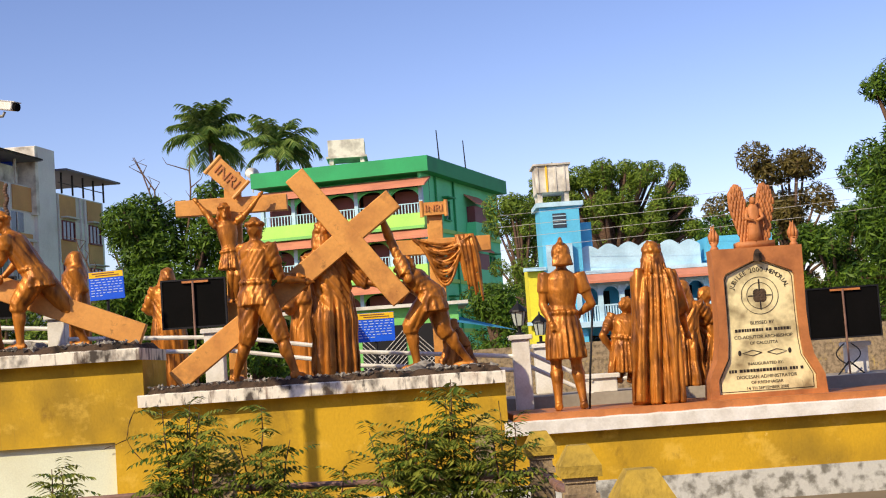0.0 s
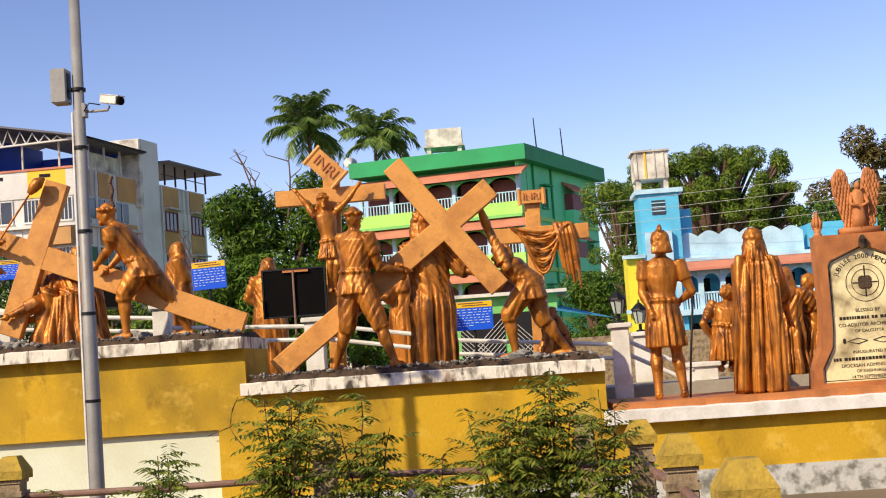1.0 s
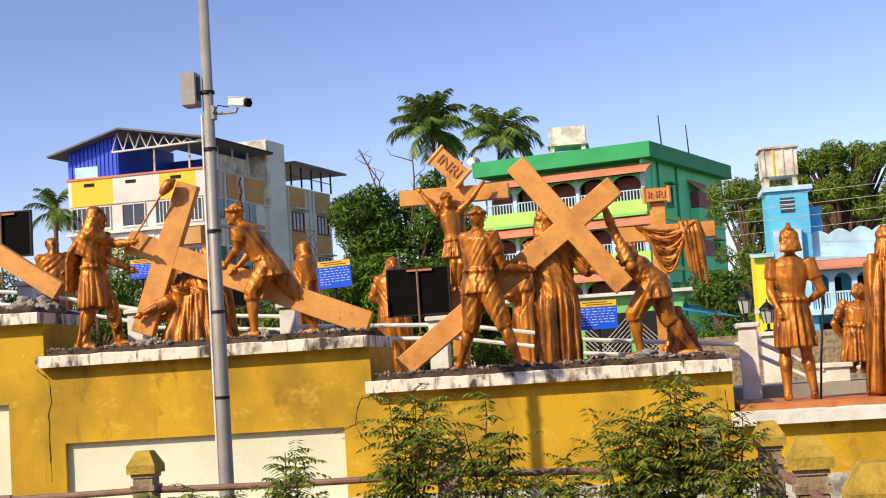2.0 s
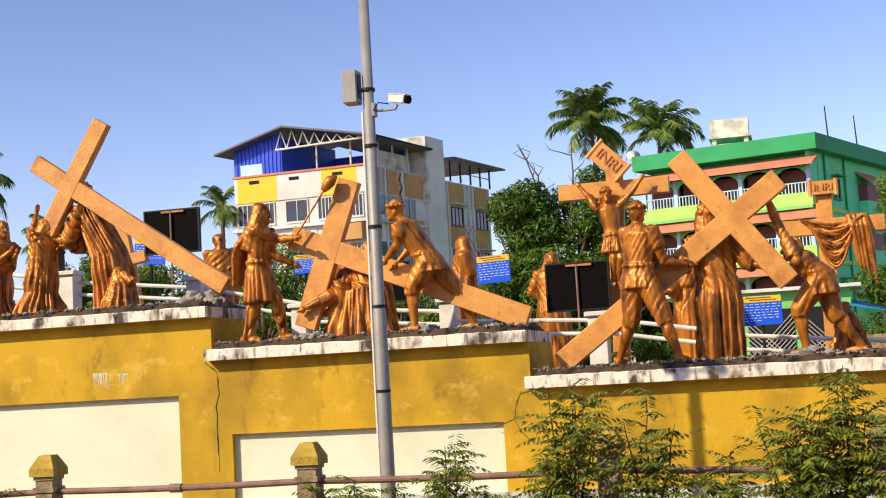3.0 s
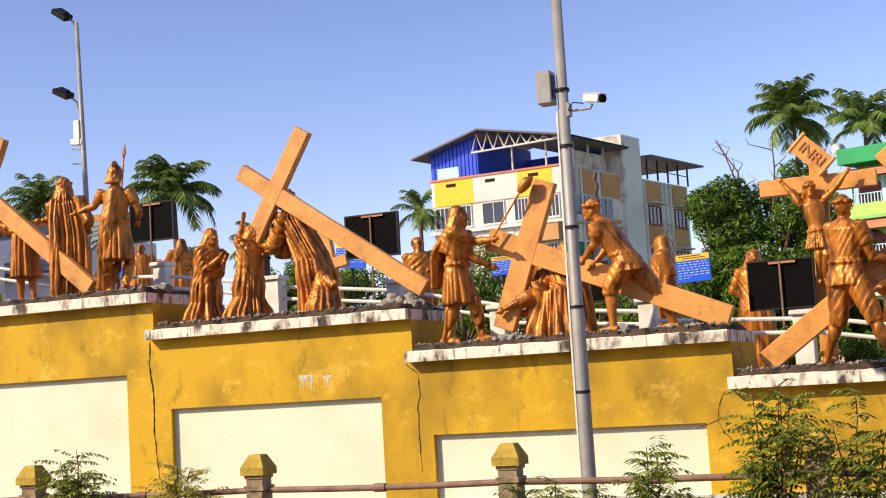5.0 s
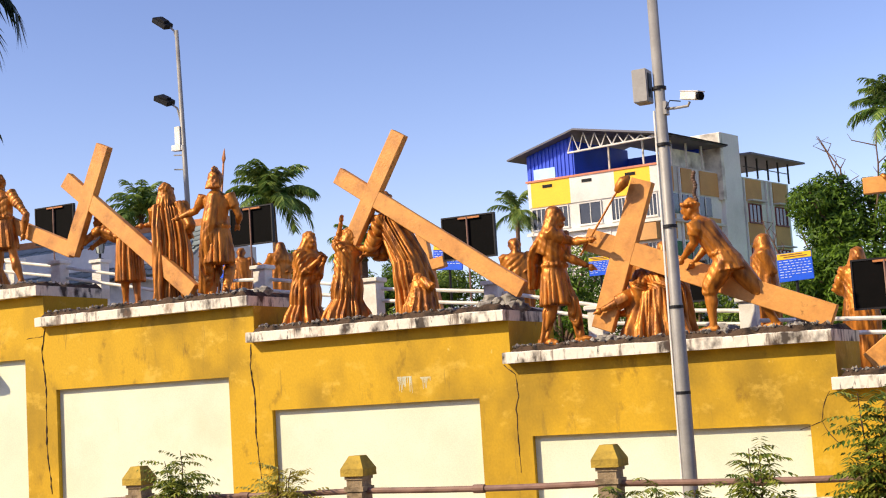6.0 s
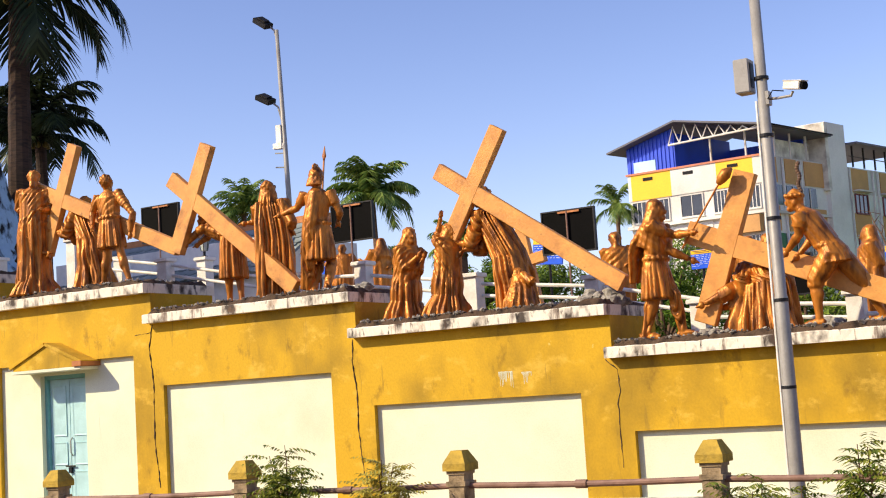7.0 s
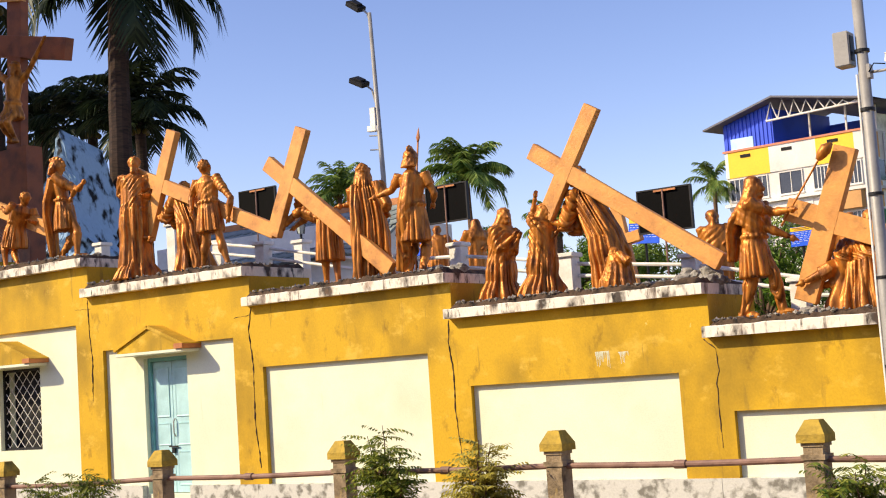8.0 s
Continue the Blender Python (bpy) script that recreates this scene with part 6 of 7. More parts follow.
def green_house():
    F = Frame((1.3, 90.7), (-10.0, 93.9), (7.4, 105.8))
    h = thing("green_house", "green three-storey house with salmon canopies and arched balconies", "house")
    U, W = F.lu, F.lv
    F.box("wall", 0.02, U, 1.4, W, 0, 15.0, "tealgreen", h, "sea-green side wall")
    F.box("wall", 0.0, 0.25, 0.0, 1.4, 0, 15.0, "tealgreen", h)
    F.box("parapet", -0.75, U + 0.3, -0.7, W + 0.2, 14.78, 15.83, "deepgreen", h, "deep green roof parapet")
    for k, base in enumerate((11.2, 7.7, 4.2)):
        F.box("balcony_band", -0.12, U + 0.05, -0.25, 1.5, base, base + 0.85, "limeband", h, "lime green balcony parapet")
        F.box("soffit", -0.1, U, -0.3, 1.4, base - 0.2, base - 0.01, "green", h)
        bm = bmesh.new()
        z = base + 2.55
        pts = [(-0.6, -1.15, z), (U + 0.1, -1.15, z), (U + 0.1, 0.1, z + 0.62), (-0.6, 0.1, z + 0.62)]
        lo = [bm.verts.new(F.at(*p)) for p in pts]
        hi = [bm.verts.new(F.at(p[0], p[1], p[2] + 0.13)) for p in pts]
        bm.faces.new(lo), bm.faces.new(hi)
        for q in range(4):
            bm.faces.new((lo[q], lo[(q + 1) % 4], hi[(q + 1) % 4], hi[q]))
        part("canopy", bm, "salmon", h, "salmon tiled canopy")
        # balcony shade painted as a near-black sheet before the rear wall
        F.box("balcony_back", 0.0, U, 1.3, 1.39, base + 0.85, base + 3.4, "dark", h, "near-black sheet painted as balcony shade")
        n = 5
        for c in range(n + 1):
            u = 0.12 + (U - 0.24) * c / n
            F.box("column", u - 0.13, u + 0.13, -0.1, 0.16, base + 0.85, base + 2.62, "palecyan", h)
        for c in range(n):
            u0, u1 = 0.12 + (U - 0.24) * c / n + 0.13, 0.12 + (U - 0.24) * (c + 1) / n - 0.13
            # arch head: spandrel cut by a round curve
            bm = bmesh.new()
            uc, r = (u0 + u1) / 2, (u1 - u0) / 2
            zs = base + 1.9
            arc = [(uc - r * math.cos(math.pi * j / 12), zs + 0.68 * math.sin(math.pi * j / 12)) for j in range(13)]
            for (xa, za), (xb, zb) in zip(arc, arc[1:]):
                q = [F.at(xa, -0.06, za), F.at(xb, -0.06, zb), F.at(xb, -0.06, base + 2.62), F.at(xa, -0.06, base + 2.62)]
                r2 = [p + (F.m.to_3x3() @ Vector((0, 0.15, 0))) for p in q]
                f1, f2 = [bm.verts.new(p) for p in q], [bm.verts.new(p) for p in r2]
                bm.faces.new(f1), bm.faces.new(f2[::-1])
                bm.faces.new((f1[0], f1[1], f2[1], f2[0]))
            bmesh.ops.remove_doubles(bm, verts=bm.verts, dist=0.001)
            part("arch", bm, "green" if k else "tealgreen", h)
            F.box("shutter", u0, u1, 0.9, 0.95, base + 0.85, base + 2.5, "maroon", h, "maroon shutters")
            for j in range(9):
                u = u0 + (u1 - u0) * (j + 0.5) / 9
                F.box("baluster", u - 0.03, u + 0.03, -0.05, 0.01, base + 0.85, base + 1.5, "palecyan", h)
            F.box("hand_rail", u0, u1, -0.06, 0.02, base + 1.5, base + 1.56, "palecyan", h)
    # corner balconies on the side wall, windows with shades
    for z in (11.9, 8.4, 4.9):
        for p in (4.0, 13.5):
            window_unit(F, 1, p, z, 1.0, 1.3, h, "glass", "deepgreen", 2, "deepgreen")
        F.box("side_balcony", -0.7, 0.0, 8.6, 11.6, z - 0.9, z + 0.1, "tealgreen", h)
        F.box("balcony_grille", -0.62, -0.02, 8.8, 11.4, z + 0.1, z + 1.3, "maroon", h, "maroon balcony grille")
        bm = bmesh.new()
        a = [F.at(-0.9, 8.4, z + 1.4), F.at(-0.9, 11.8, z + 1.4), F.at(0, 11.8, z + 2.1), F.at(0, 8.4, z + 2.1)]
        lo, hi = [bm.verts.new(p) for p in a], [bm.verts.new(p + Vector((0, 0, 0.12))) for p in a]
        bm.faces.new(lo), bm.faces.new(hi)
        for q in range(4):
            bm.faces.new((lo[q], lo[(q + 1) % 4], hi[(q + 1) % 4], hi[q]))
        part("side_canopy", bm, "salmon", h)
        F.box("side_band", -0.1, 0.0, 0.0, W, z - 1.0, z - 0.72, "limeband", h)
    F.box("drain_pipe", -0.12, 0.0, 6.0, 6.12, 0, 14.8, "deepgreen", h)
    F.box("drain_pipe", -0.12, 0.0, 2.4, 2.52, 0, 14.8, "deepgreen", h)
    # roof tank on legs, lightning rods
    t = thing("water_tank", "stained white cement water tank on legs", "water tank", F.at(6.9, 4.0, 15.0))
    boxpart("tank_body", (-1.3, 1.3, -1.2, 1.2, 1.95, 3.15), "tank", t)
    for sx in (-1, 1):
        for sy in (-1, 1):
            boxpart("leg", (sx * 1.1 - 0.15, sx * 1.1 + 0.15, sy * 1.0 - 0.15, sy * 1.0 + 0.15, 0, 1.95), "tank", t)
    boxpart("deck", (-1.45, 1.45, -1.35, 1.35, 1.82, 1.96), "tank", t)
    for u, v in ((-0.3, 3.0), (-0.3, 8.5)):
        bm = bmesh.new()
        p = F.at(u, v, 15.0)
        bm_tube(bm, [(0, 0, 0), (-0.12, 0, 3.1)], [0.06, 0.035], 6)
        ob = part("roof_rod", bm, "darksteel")
        ob.location = p
        tagged(ob, "thin dark rod standing on the green roof", "rod", "roof rods")


green_house()


def apartments():
    F = Frame((-26.3, 81.8), (-35.7, 82.5), (-22.2, 99.3))
    h = thing("apartment_block", "white and yellow four-storey apartment block with rooftop shed", "apartment block")
    U, W = F.lu, F.lv
    F.box("wall", 0, U, 0, W, 0, 13.5, "aptwhite", h)
    top = 15.3
    # parapet of coloured panels on the front
    for k, (a, b, m) in enumerate(((0.02, 0.6, "aptwhite"), (0.6, 3.1, "aptyellow"), (3.1, 6.3, "aptwhite"), (6.3, 9.2, "aptyellow"), (9.2, U, "aptwhite"))):
        F.box("parapet_panel", a, b, -0.08, 0.2, 13.5, top - 0.1, m, h)
    F.box("parapet_cap", -0.1, U + 0.1, -0.15, 0.28, top - 0.1, top + 0.03, "salmon", h)
    for u in (1.6, 4.7, 7.6):
        F.box("vent", u, u + 0.7, -0.12, -0.08, 14.75, 14.95, "dark", h)
    for s in range(4):
        z = 12.0 - 3.1 * s
        for p, w, bars in ((0.3, 1.5, 5), (2.2, 1.2, 4), (4.2, 1.5, 1), (6.6, 2.6, 7)):
            window_unit(F, 0, p, z, w, 1.35, h, "glass", "aptwhite", bars)
        F.box("ledge", -0.15, U + 0.1, -0.35, 0.0, z - 0.42, z - 0.22, "aptwhite", h)
        F.box("balcony_front", 0.2, 2.6, -0.5, 0.0, z - 1.55, z - 0.5, "apttan" if s % 2 == 0 else "salmon", h)
        F.box("wall_panel", 3.6, 6.2, -0.05, 0.0, z - 1.5, z - 0.5, "aptwhite", h)
        F.box("side_ledge", -0.3, 0.0, 0, W * 0.42, z - 0.42, z - 0.25, "aptgrey", h)
    # the long side: tan panels, dark balconies, pipes
    for s in range(5):
        z = 13.6 - 3.1 * s
        for p0, p1, m in ((0.2, 1.6, "apttan"), (2.6, 4.0, "apttan"), (5.0, 7.4, "apttan"), (11.2, 13.6, "apttan"), (15.4, 17.6, "apttan")):
            F.box("side_panel", -0.06, 0.0, p0, p1, z, z + 1.6, m, h)
        if s:
            for p in (0.5, 2.6, 4.7):
                F.box("balcony_opening", -0.05, -0.002, p, p + 1.6, z + 1.66, z + 2.95, "glass", h, "dark balcony opening")
                F.box("balcony_grille", -0.1, -0.06, p + 0.7, p + 0.78, z + 1.66, z + 2.95, "aptgrey", h)
            for p in (11.6, 15.6):
                window_unit(F, 1, p, z + 1.66, 1.7, 1.25, h, "glass", "maroon", 2, "aptgrey")
    F.box("side_parapet", 0.0, 0.2, 0, W, 13.5, top, "aptgrey", h)
    for p in (2.2, 4.4, 10.9, 14.2, 14.9):
        F.box("drain_pipe", -0.16, -0.04, p, p + 0.1, 0, 15.2, "aptwhite", h)
    F.box("stair_tower", -0.25, 3.0, 7.8, 10.4, 0, 18.1, "aptwhite", h, "white stair tower")
    F.box("tower_face", -0.4, 2.8, 7.4, 7.8, 13.4, 18.0, "tank", h, "stained beige tower wall")
    for z in (14.2, 11.0, 7.9, 4.8):
        window_unit(F, 1, 8.5, z, 0.7, 1.7, h, "glass", "aptgrey", 1)
    # rooftop shed: blue sheet walls under a gabled grey roof on trusses
    prof = [(U + 0.9, 16.75), (5.3, 18.15), (-1.0, 16.95)]
    bm = bmesh.new()
    v0, v1 = -0.9, 7.3
    lo0 = [bm.verts.new(F.at(u, v0, z)) for u, z in prof]
    lo1 = [bm.verts.new(F.at(u, v1, z)) for u, z in prof]
    hi0 = [bm.verts.new(F.at(u, v0, z + 0.12)) for u, z in prof]
    hi1 = [bm.verts.new(F.at(u, v1, z + 0.12)) for u, z in prof]
    for k in range(2):
        bm.faces.new((hi0[k], hi0[k + 1], hi1[k + 1], hi1[k]))
        bm.faces.new((lo0[k], lo0[k + 1], lo1[k + 1], lo1[k]))
        bm.faces.new((hi0[k], hi0[k + 1], lo0[k + 1], lo0[k]))
        bm.faces.new((hi1[k], hi1[k + 1], lo1[k + 1], lo1[k]))
    part("shed_roof", bm, "roofgrey", h, "grey sheet roof")
    for k in range(12):
        u0 = 6.0 + (U - 6.0) * k / 12
        zt = 18.1 + (16.85 - 18.1) * (u0 + 0.15 - 5.3) / (U + 0.9 - 5.3)
        F.box("sheet_rib", u0, u0 + (U - 6.0) / 24, -0.06, 0.1, top, zt, "bluetin", h)
        F.box("sheet", u0, u0 + (U - 6.0) / 12 + 0.001, 0.0, 0.12, top, zt - 0.02, "bluetin", h)
    F.box("sheet_wall", 0.8, 6.0, 6.6, 6.8, top, 17.0, "bluetin", h, "blue sheet back wall")
    F.box("sheet_wall", 5.9, 6.0, 0.0, 6.6, top, 17.6, "bluetin", h)
    F.box("shed_window", 7.3, 8.9, -0.1, -0.05, top + 0.02, top + 0.75, "palecyan", h)
    chord = 17.0
    pts = []
    for k in range(9):
        u = 6.0 - 0.8 * k
        zt = 18.05 - (5.3 - u) * (18.15 - 16.95) / 6.3 if u <= 5.3 else 18.0
        pts.append((u, zt))
    for k, (u, zt) in enumerate(pts[:-1]):
        bm = bmesh.new()
        bm_tube(bm, [F.at(u, -0.5, 16.75 + 0.02 * k), F.at(u - 0.4, -0.5, zt - 0.08), F.at(u - 0.8, -0.5, 16.77 + 0.02 * k)], 0.05, 5)
        part("truss_web", bm, "aptwhite", h)
    bm = bmesh.new()
    bm_tube(bm, [F.at(6.0, -0.5, 16.75), F.at(-0.6, -0.5, 16.92)], 0.07, 6)
    part("truss_chord", bm, "aptwhite", h)
    for u in (3.6, 1.2, -0.2):
        F.box("shed_post", u - 0.05, u + 0.05, 0.3, 0.4, top, 17.0, "aptgrey", h)
    for v in (1.5, 3.4, 5.4):
        F.box("shed_post", -0.1, 0.0, v, v + 0.1, top, 16.9, "aptgrey", h)
    F.box("side_roof", -0.8, 3.0, 0.6, 7.5, 16.95, 17.06, "roofgrey", h)
    F.box("clutter_wall", 0.6, 1.0, 2.0, 7.0, top, 16.6, "tank", h)
    F.box("far_roof", -1.0, 4.0, 10.5, 18.9, 16.75, 16.88, "roofgrey", h)
    for v in (11.4, 13.0, 14.6, 16.2, 17.8):
        F.box("far_post", -0.2, -0.1, v, v + 0.1, top, 16.8, "darksteel", h)
    F.box("far_rail", -0.16, -0.12, 11.0, 18.0, 16.0, 16.06, "darksteel", h)


apartments()


def cyan_house():
    h = thing("cyan_house", "cyan two-storey house with arched verandah and scalloped parapet", "house", (0, 60, 0))
    B = lambda n, x0, x1, y0, y1, z0, z1, m, lab="": boxpart(n, (x0, x1, y0, y1, z0, z1), m, h, lab)
    B("wall", 7.4, 16.0, 1.6, 9.0, 0, 6.1, "cyan")
    B("stair_tower", 6.0, 7.75, -0.6, 1.6, 0, 8.3, "cyan", "pale cyan stair tower")
    B("tower_lean", 7.75, 8.35, 0.2, 1.8, 5.2, 7.6, "cyan")
    B("tower_cornice", 5.85, 7.95, -0.75, 1.75, 8.3, 8.5, "palecyan")
    w = B("window", 6.55, 7.15, -0.62, -0.5, 7.35, 8.0, "glass")
    for k in range(3):
        boxpart("grille_bar", (6.55, 7.15, -0.66, -0.63, 7.5 + 0.18 * k, 7.54 + 0.18 * k), "palecyan", w)
    B("lemon_wall", 5.3, 6.05, -0.4, 1.6, 0, 5.6, "lemon", "lemon yellow side wall")
    for z in (3.1, 1.6, 5.5):
        B("lemon_ledge", 5.1, 6.1, -0.7, -0.35, z, z + 0.16, "palecyan")
    B("bay_white", 6.15, 7.3, -0.9, -0.55, 4.7, 6.6, "palecyan")
    t = thing("water_tank", "pale yellow cement tank on a tower", "water tank", (6.7, 60.4, 8.5))
    boxpart("tank_body", (-0.75, 0.75, -0.8, 0.8, 0.5, 1.7), "tank", t)
    for sx in (-1, 1):
        for sy in (-1, 1):
            boxpart("leg", (sx * 0.6 - 0.1, sx * 0.6 + 0.1, sy * 0.6 - 0.1, sy * 0.6 + 0.1, 0, 0.5), "tank", t)
    boxpart("tank_lid", (-0.85, 0.85, -0.9, 0.9, 1.7, 1.78), "tank", t)
    for k in range(4):
        boxpart("tank_rib", (-0.7 + 0.4 * k, -0.62 + 0.4 * k, -0.84, -0.8, 0.5, 1.7), "aptyellow" if k == 1 else "tank", t)
    # scalloped parapet
    bm = bmesh.new()
    n = 60
    ring = []
    for k in range(n + 1):
        x = 7.6 + 5.5 * k / n
        z = 6.25 + 0.22 * abs(math.sin(math.pi * k / 10)) + 0.1 * math.sin(math.pi * k / n)
        ring.append([bm.verts.new((x, y, q)) for y, q in ((-0.2, 5.35), (-0.2, z), (0.0, z), (0.0, 5.35))])
    for a, b in zip(ring, ring[1:]):
        for q in range(4):
            bm.faces.new((a[q], a[(q + 1) % 4], b[(q + 1) % 4], b[q]))
    part("scalloped_parapet", bm, "palecyan", h, "pale scalloped roof parapet")
    B("cornice", 7.3, 13.4, -0.5, 1.6, 5.2, 5.36, "palecyan")
    B("verandah_back", 7.4, 13.2, 1.3, 1.59, 3.1, 5.2, "cyan")
    bm = bmesh.new()
    a = [(7.2, -1.3, 4.75), (13.5, -1.3, 4.75), (13.5, -0.2, 5.2), (7.2, -0.2, 5.2)]
    lo, hi = [bm.verts.new(p) for p in a], [bm.verts.new((p[0], p[1], p[2] + 0.1)) for p in a]
    bm.faces.new(lo), bm.faces.new(hi)
    for q in range(4):
        bm.faces.new((lo[q], lo[(q + 1) % 4], hi[(q + 1) % 4], hi[q]))
    part("tiled_canopy", bm, "salmon", h, "faded salmon canopy")
    B("verandah_floor", 7.2, 13.5, -1.0, 1.6, 2.85, 3.1, "palecyan")
    nb = 6
    for k in range(nb + 1):
        x = 7.45 + 5.7 * k / nb
        B("column", x - 0.11, x + 0.11, -0.75, -0.5, 3.1, 4.75, "palecyan")
    for k in range(nb):
        x0, x1 = 7.45 + 5.7 * k / nb + 0.11, 7.45 + 5.7 * (k + 1) / nb - 0.11
        bm = bmesh.new()
        xc, r = (x0 + x1) / 2, (x1 - x0) / 2
        arc = [(xc - r * math.cos(math.pi * j / 10), 4.25 + 0.36 * math.sin(math.pi * j / 10)) for j in range(11)]
        for (xa, za), (xb, zb) in zip(arc, arc[1:]):
            f1 = [bm.verts.new(p) for p in ((xa, -0.7, za), (xb, -0.7, zb), (xb, -0.7, 4.76), (xa, -0.7, 4.76))]
            f2 = [bm.verts.new((v.co.x, -0.54, v.co.z)) for v in f1]
            bm.faces.new(f1), bm.faces.new(f2[::-1]), bm.faces.new((f1[0], f1[1], f2[1], f2[0]))
        bmesh.ops.remove_doubles(bm, verts=bm.verts, dist=0.001)
        part("arch", bm, "palecyan", h)
        for j in range(6):
            x = x0 + (x1 - x0) * (j + 0.5) / 6
            B("baluster", x - 0.03, x + 0.03, -0.68, -0.6, 3.1, 3.75, "palecyan")
        B("hand_rail", x0, x1, -0.7, -0.58, 3.75, 3.82, "palecyan")
        B("opening", x0 + 0.15, x1 - 0.15, 1.28, 1.3, 3.1, 4.5, "dark")
    # right wing with a gable and paired arches
    B("wing", 13.4, 15.6, -1.2, 6.0, 0, 5.5, "cyan")
    B("wing_parapet", 13.3, 16.2, -0.8, 6.0, 5.5, 6.5, "cyan")
    bm = bmesh.new()
    g = [(13.3, 4.7), (14.5, 5.45), (15.7, 4.7), (15.7, 4.55), (14.5, 5.25), (13.3, 4.55)]
    f1, f2 = [bm.verts.new((x, -1.5, z)) for x, z in g], [bm.verts.new((x, -1.1, z)) for x, z in g]
    bm.faces.new(f1), bm.faces.new(f2[::-1])
    for q in range(6):
        bm.faces.new((f1[q], f1[(q + 1) % 6], f2[(q + 1) % 6], f2[q]))
    part("gable_moulding", bm, "palecyan", h)
    for x in (13.75, 14.7):
        bm = bmesh.new()
        arc = [(x + 0.33 - 0.33 * math.cos(math.pi * j / 10), 4.0 + 0.33 * math.sin(math.pi * j / 10)) for j in range(11)]
        v = [bm.verts.new((x, -1.23, 3.2))] + [bm.verts.new((a, -1.23, z)) for a, z in arc] + [bm.verts.new((x + 0.66, -1.23, 3.2))]
        bm.faces.new(v)
        bmesh.ops.solidify(bm, geom=bm.faces[:], thickness=0.02)
        part("arched_opening", bm, "dark", h)
    B("wing_ledge", 13.2, 15.8, -1.5, -1.1, 2.9, 3.08, "palecyan")
    for x in (8.2, 10.4, 12.0, 14.0):
        B("lower_window", x, x + 0.9, 1.5 if x < 13 else -1.23, 1.58 if x < 13 else -1.21, 1.4, 2.5, "glass")


cyan_house()


# yard wall and low sheds between the terrace and the houses
ob = boxpart("wall_yard", (2.0, 40.0, 48.0, 48.25, 0, 2.1), "postgrey")
tagged(ob, "grey unplastered yard wall", "wall", kind="structure")


def lattice_house():
    h = thing("lattice_house", "pale green ground-floor shop with wire lattice windows", "shop", (-1.2, 40.0, 0))
    boxpart("wall", (-2.4, 2.6, 0, 3.0, 0, 3.4), "green", h)
    boxpart("roof_slab", (-2.7, 2.9, -0.3, 3.2, 3.4, 3.5), "tank", h)
    for x in (-2.0, -0.3, 1.3):
        w = boxpart("window", (x, x + 1.3, -0.03, 0.0, 1.5, 2.9), "dark", h)
        for k in range(9):
            for sg in (-1, 1):
                bm = bmesh.new()
                x0 = x + 0.14 * k
                x1 = min(max(x0 + sg * 1.3, x), x + 1.3)
                bm_tube(bm, [(x0, -0.045, 1.5), (x1, -0.045, 1.5 + abs(x1 - x0))], 0.012, 4)
                part("lattice_bar", bm, "aptgrey", w)


lattice_house()
bm = bmesh.new()
v = [bm.verts.new(p) for p in ((1.0, 39.0, 2.9), (3.0, 39.0, 2.5), (3.0, 41.0, 2.6), (1.0, 41.0, 3.2))]
bm.faces.new(v)
bmesh.ops.solidify(bm, geom=bm.faces[:], thickness=0.05)
tagged(part("tin_awning", bm, "cyan"), "sloping pale blue tin awning by the green shop", "awning")

# overhead wires in front of the trees
for k in range(4):
    bm = bmesh.new()
    bm_tube(bm, [(4 + 38 * j / 12, 58 - 0.3 * j, 6.4 + 0.5 * k + 0.22 * j - 0.5 * math.sin(math.pi * j / 12)) for j in range(13)], 0.009, 4)
    tagged(part("overhead_wire", bm, "aptgrey"), "thin grey overhead wire strung past the trees", "wire", "overhead wires")


def dish():
    d = thing("satellite_dish", "small white satellite dish on a short mast", "satellite dish", (-10.7, 96.0, 14.9))
    bm = bmesh.new()
    bm_tube(bm, [(0, 0, 0), (0, 0, 1.15)], 0.05, 8)
    part("mast", bm, "aptgrey", d)
    bm = bmesh.new()
    t = pose(0, -0.15, 1.3, 60, 20, 0)
    bm_tube(bm, [t @ Vector((0, 0, 0.0)), t @ Vector((0, 0, 0.05)), t @ Vector((0, 0, 0.14))], [0.05, 0.3, 0.5], 20)
    part("reflector", bm, "whiteclean", d, smooth=True)


dish()

# plants
def mesh_from(name, verts, faces, mat, parent=None):
    me = bpy.data.meshes.new(name)
    me.from_pydata(verts, [], faces)
    me.materials.append(M[mat])
    ob = new(name, me)
    ob.parent = parent
    return ob


def leaf_cloud(rng, centres, radii, count, size, slim=0.5):
    """Leaf blades scattered through ball-shaped clumps, denser at their skins."""
    centres, radii = np.array(centres, float), np.array(radii, float)
    p = radii ** 2
    which = rng.choice(len(centres), count, p=p / p.sum())
    d = rng.normal(size=(count, 3))
    d /= np.linalg.norm(d, axis=1)[:, None]
    r = radii[which] * (0.55 + 0.5 * rng.random(count) ** 0.6)
    pos = centres[which] + d * r[:, None] * np.array([1, 1, 0.85])
    nrm = d + rng.normal(size=(count, 3)) * 0.6 + np.array([0, 0, 0.5])
    nrm /= np.linalg.norm(nrm, axis=1)[:, None]
    t = np.cross(nrm, rng.normal(size=(count, 3)))
    t /= np.linalg.norm(t, axis=1)[:, None]
    b = np.cross(nrm, t)
    s = size * (0.6 + 0.8 * rng.random(count))[:, None]
    q = np.stack([pos - t * s, pos + b * s * slim * 0.5, pos + t * s, pos - b * s * slim * 0.5], 1).reshape(-1, 3)
    f = np.arange(count * 4).reshape(-1, 4)
    return q.tolist(), f.tolist()


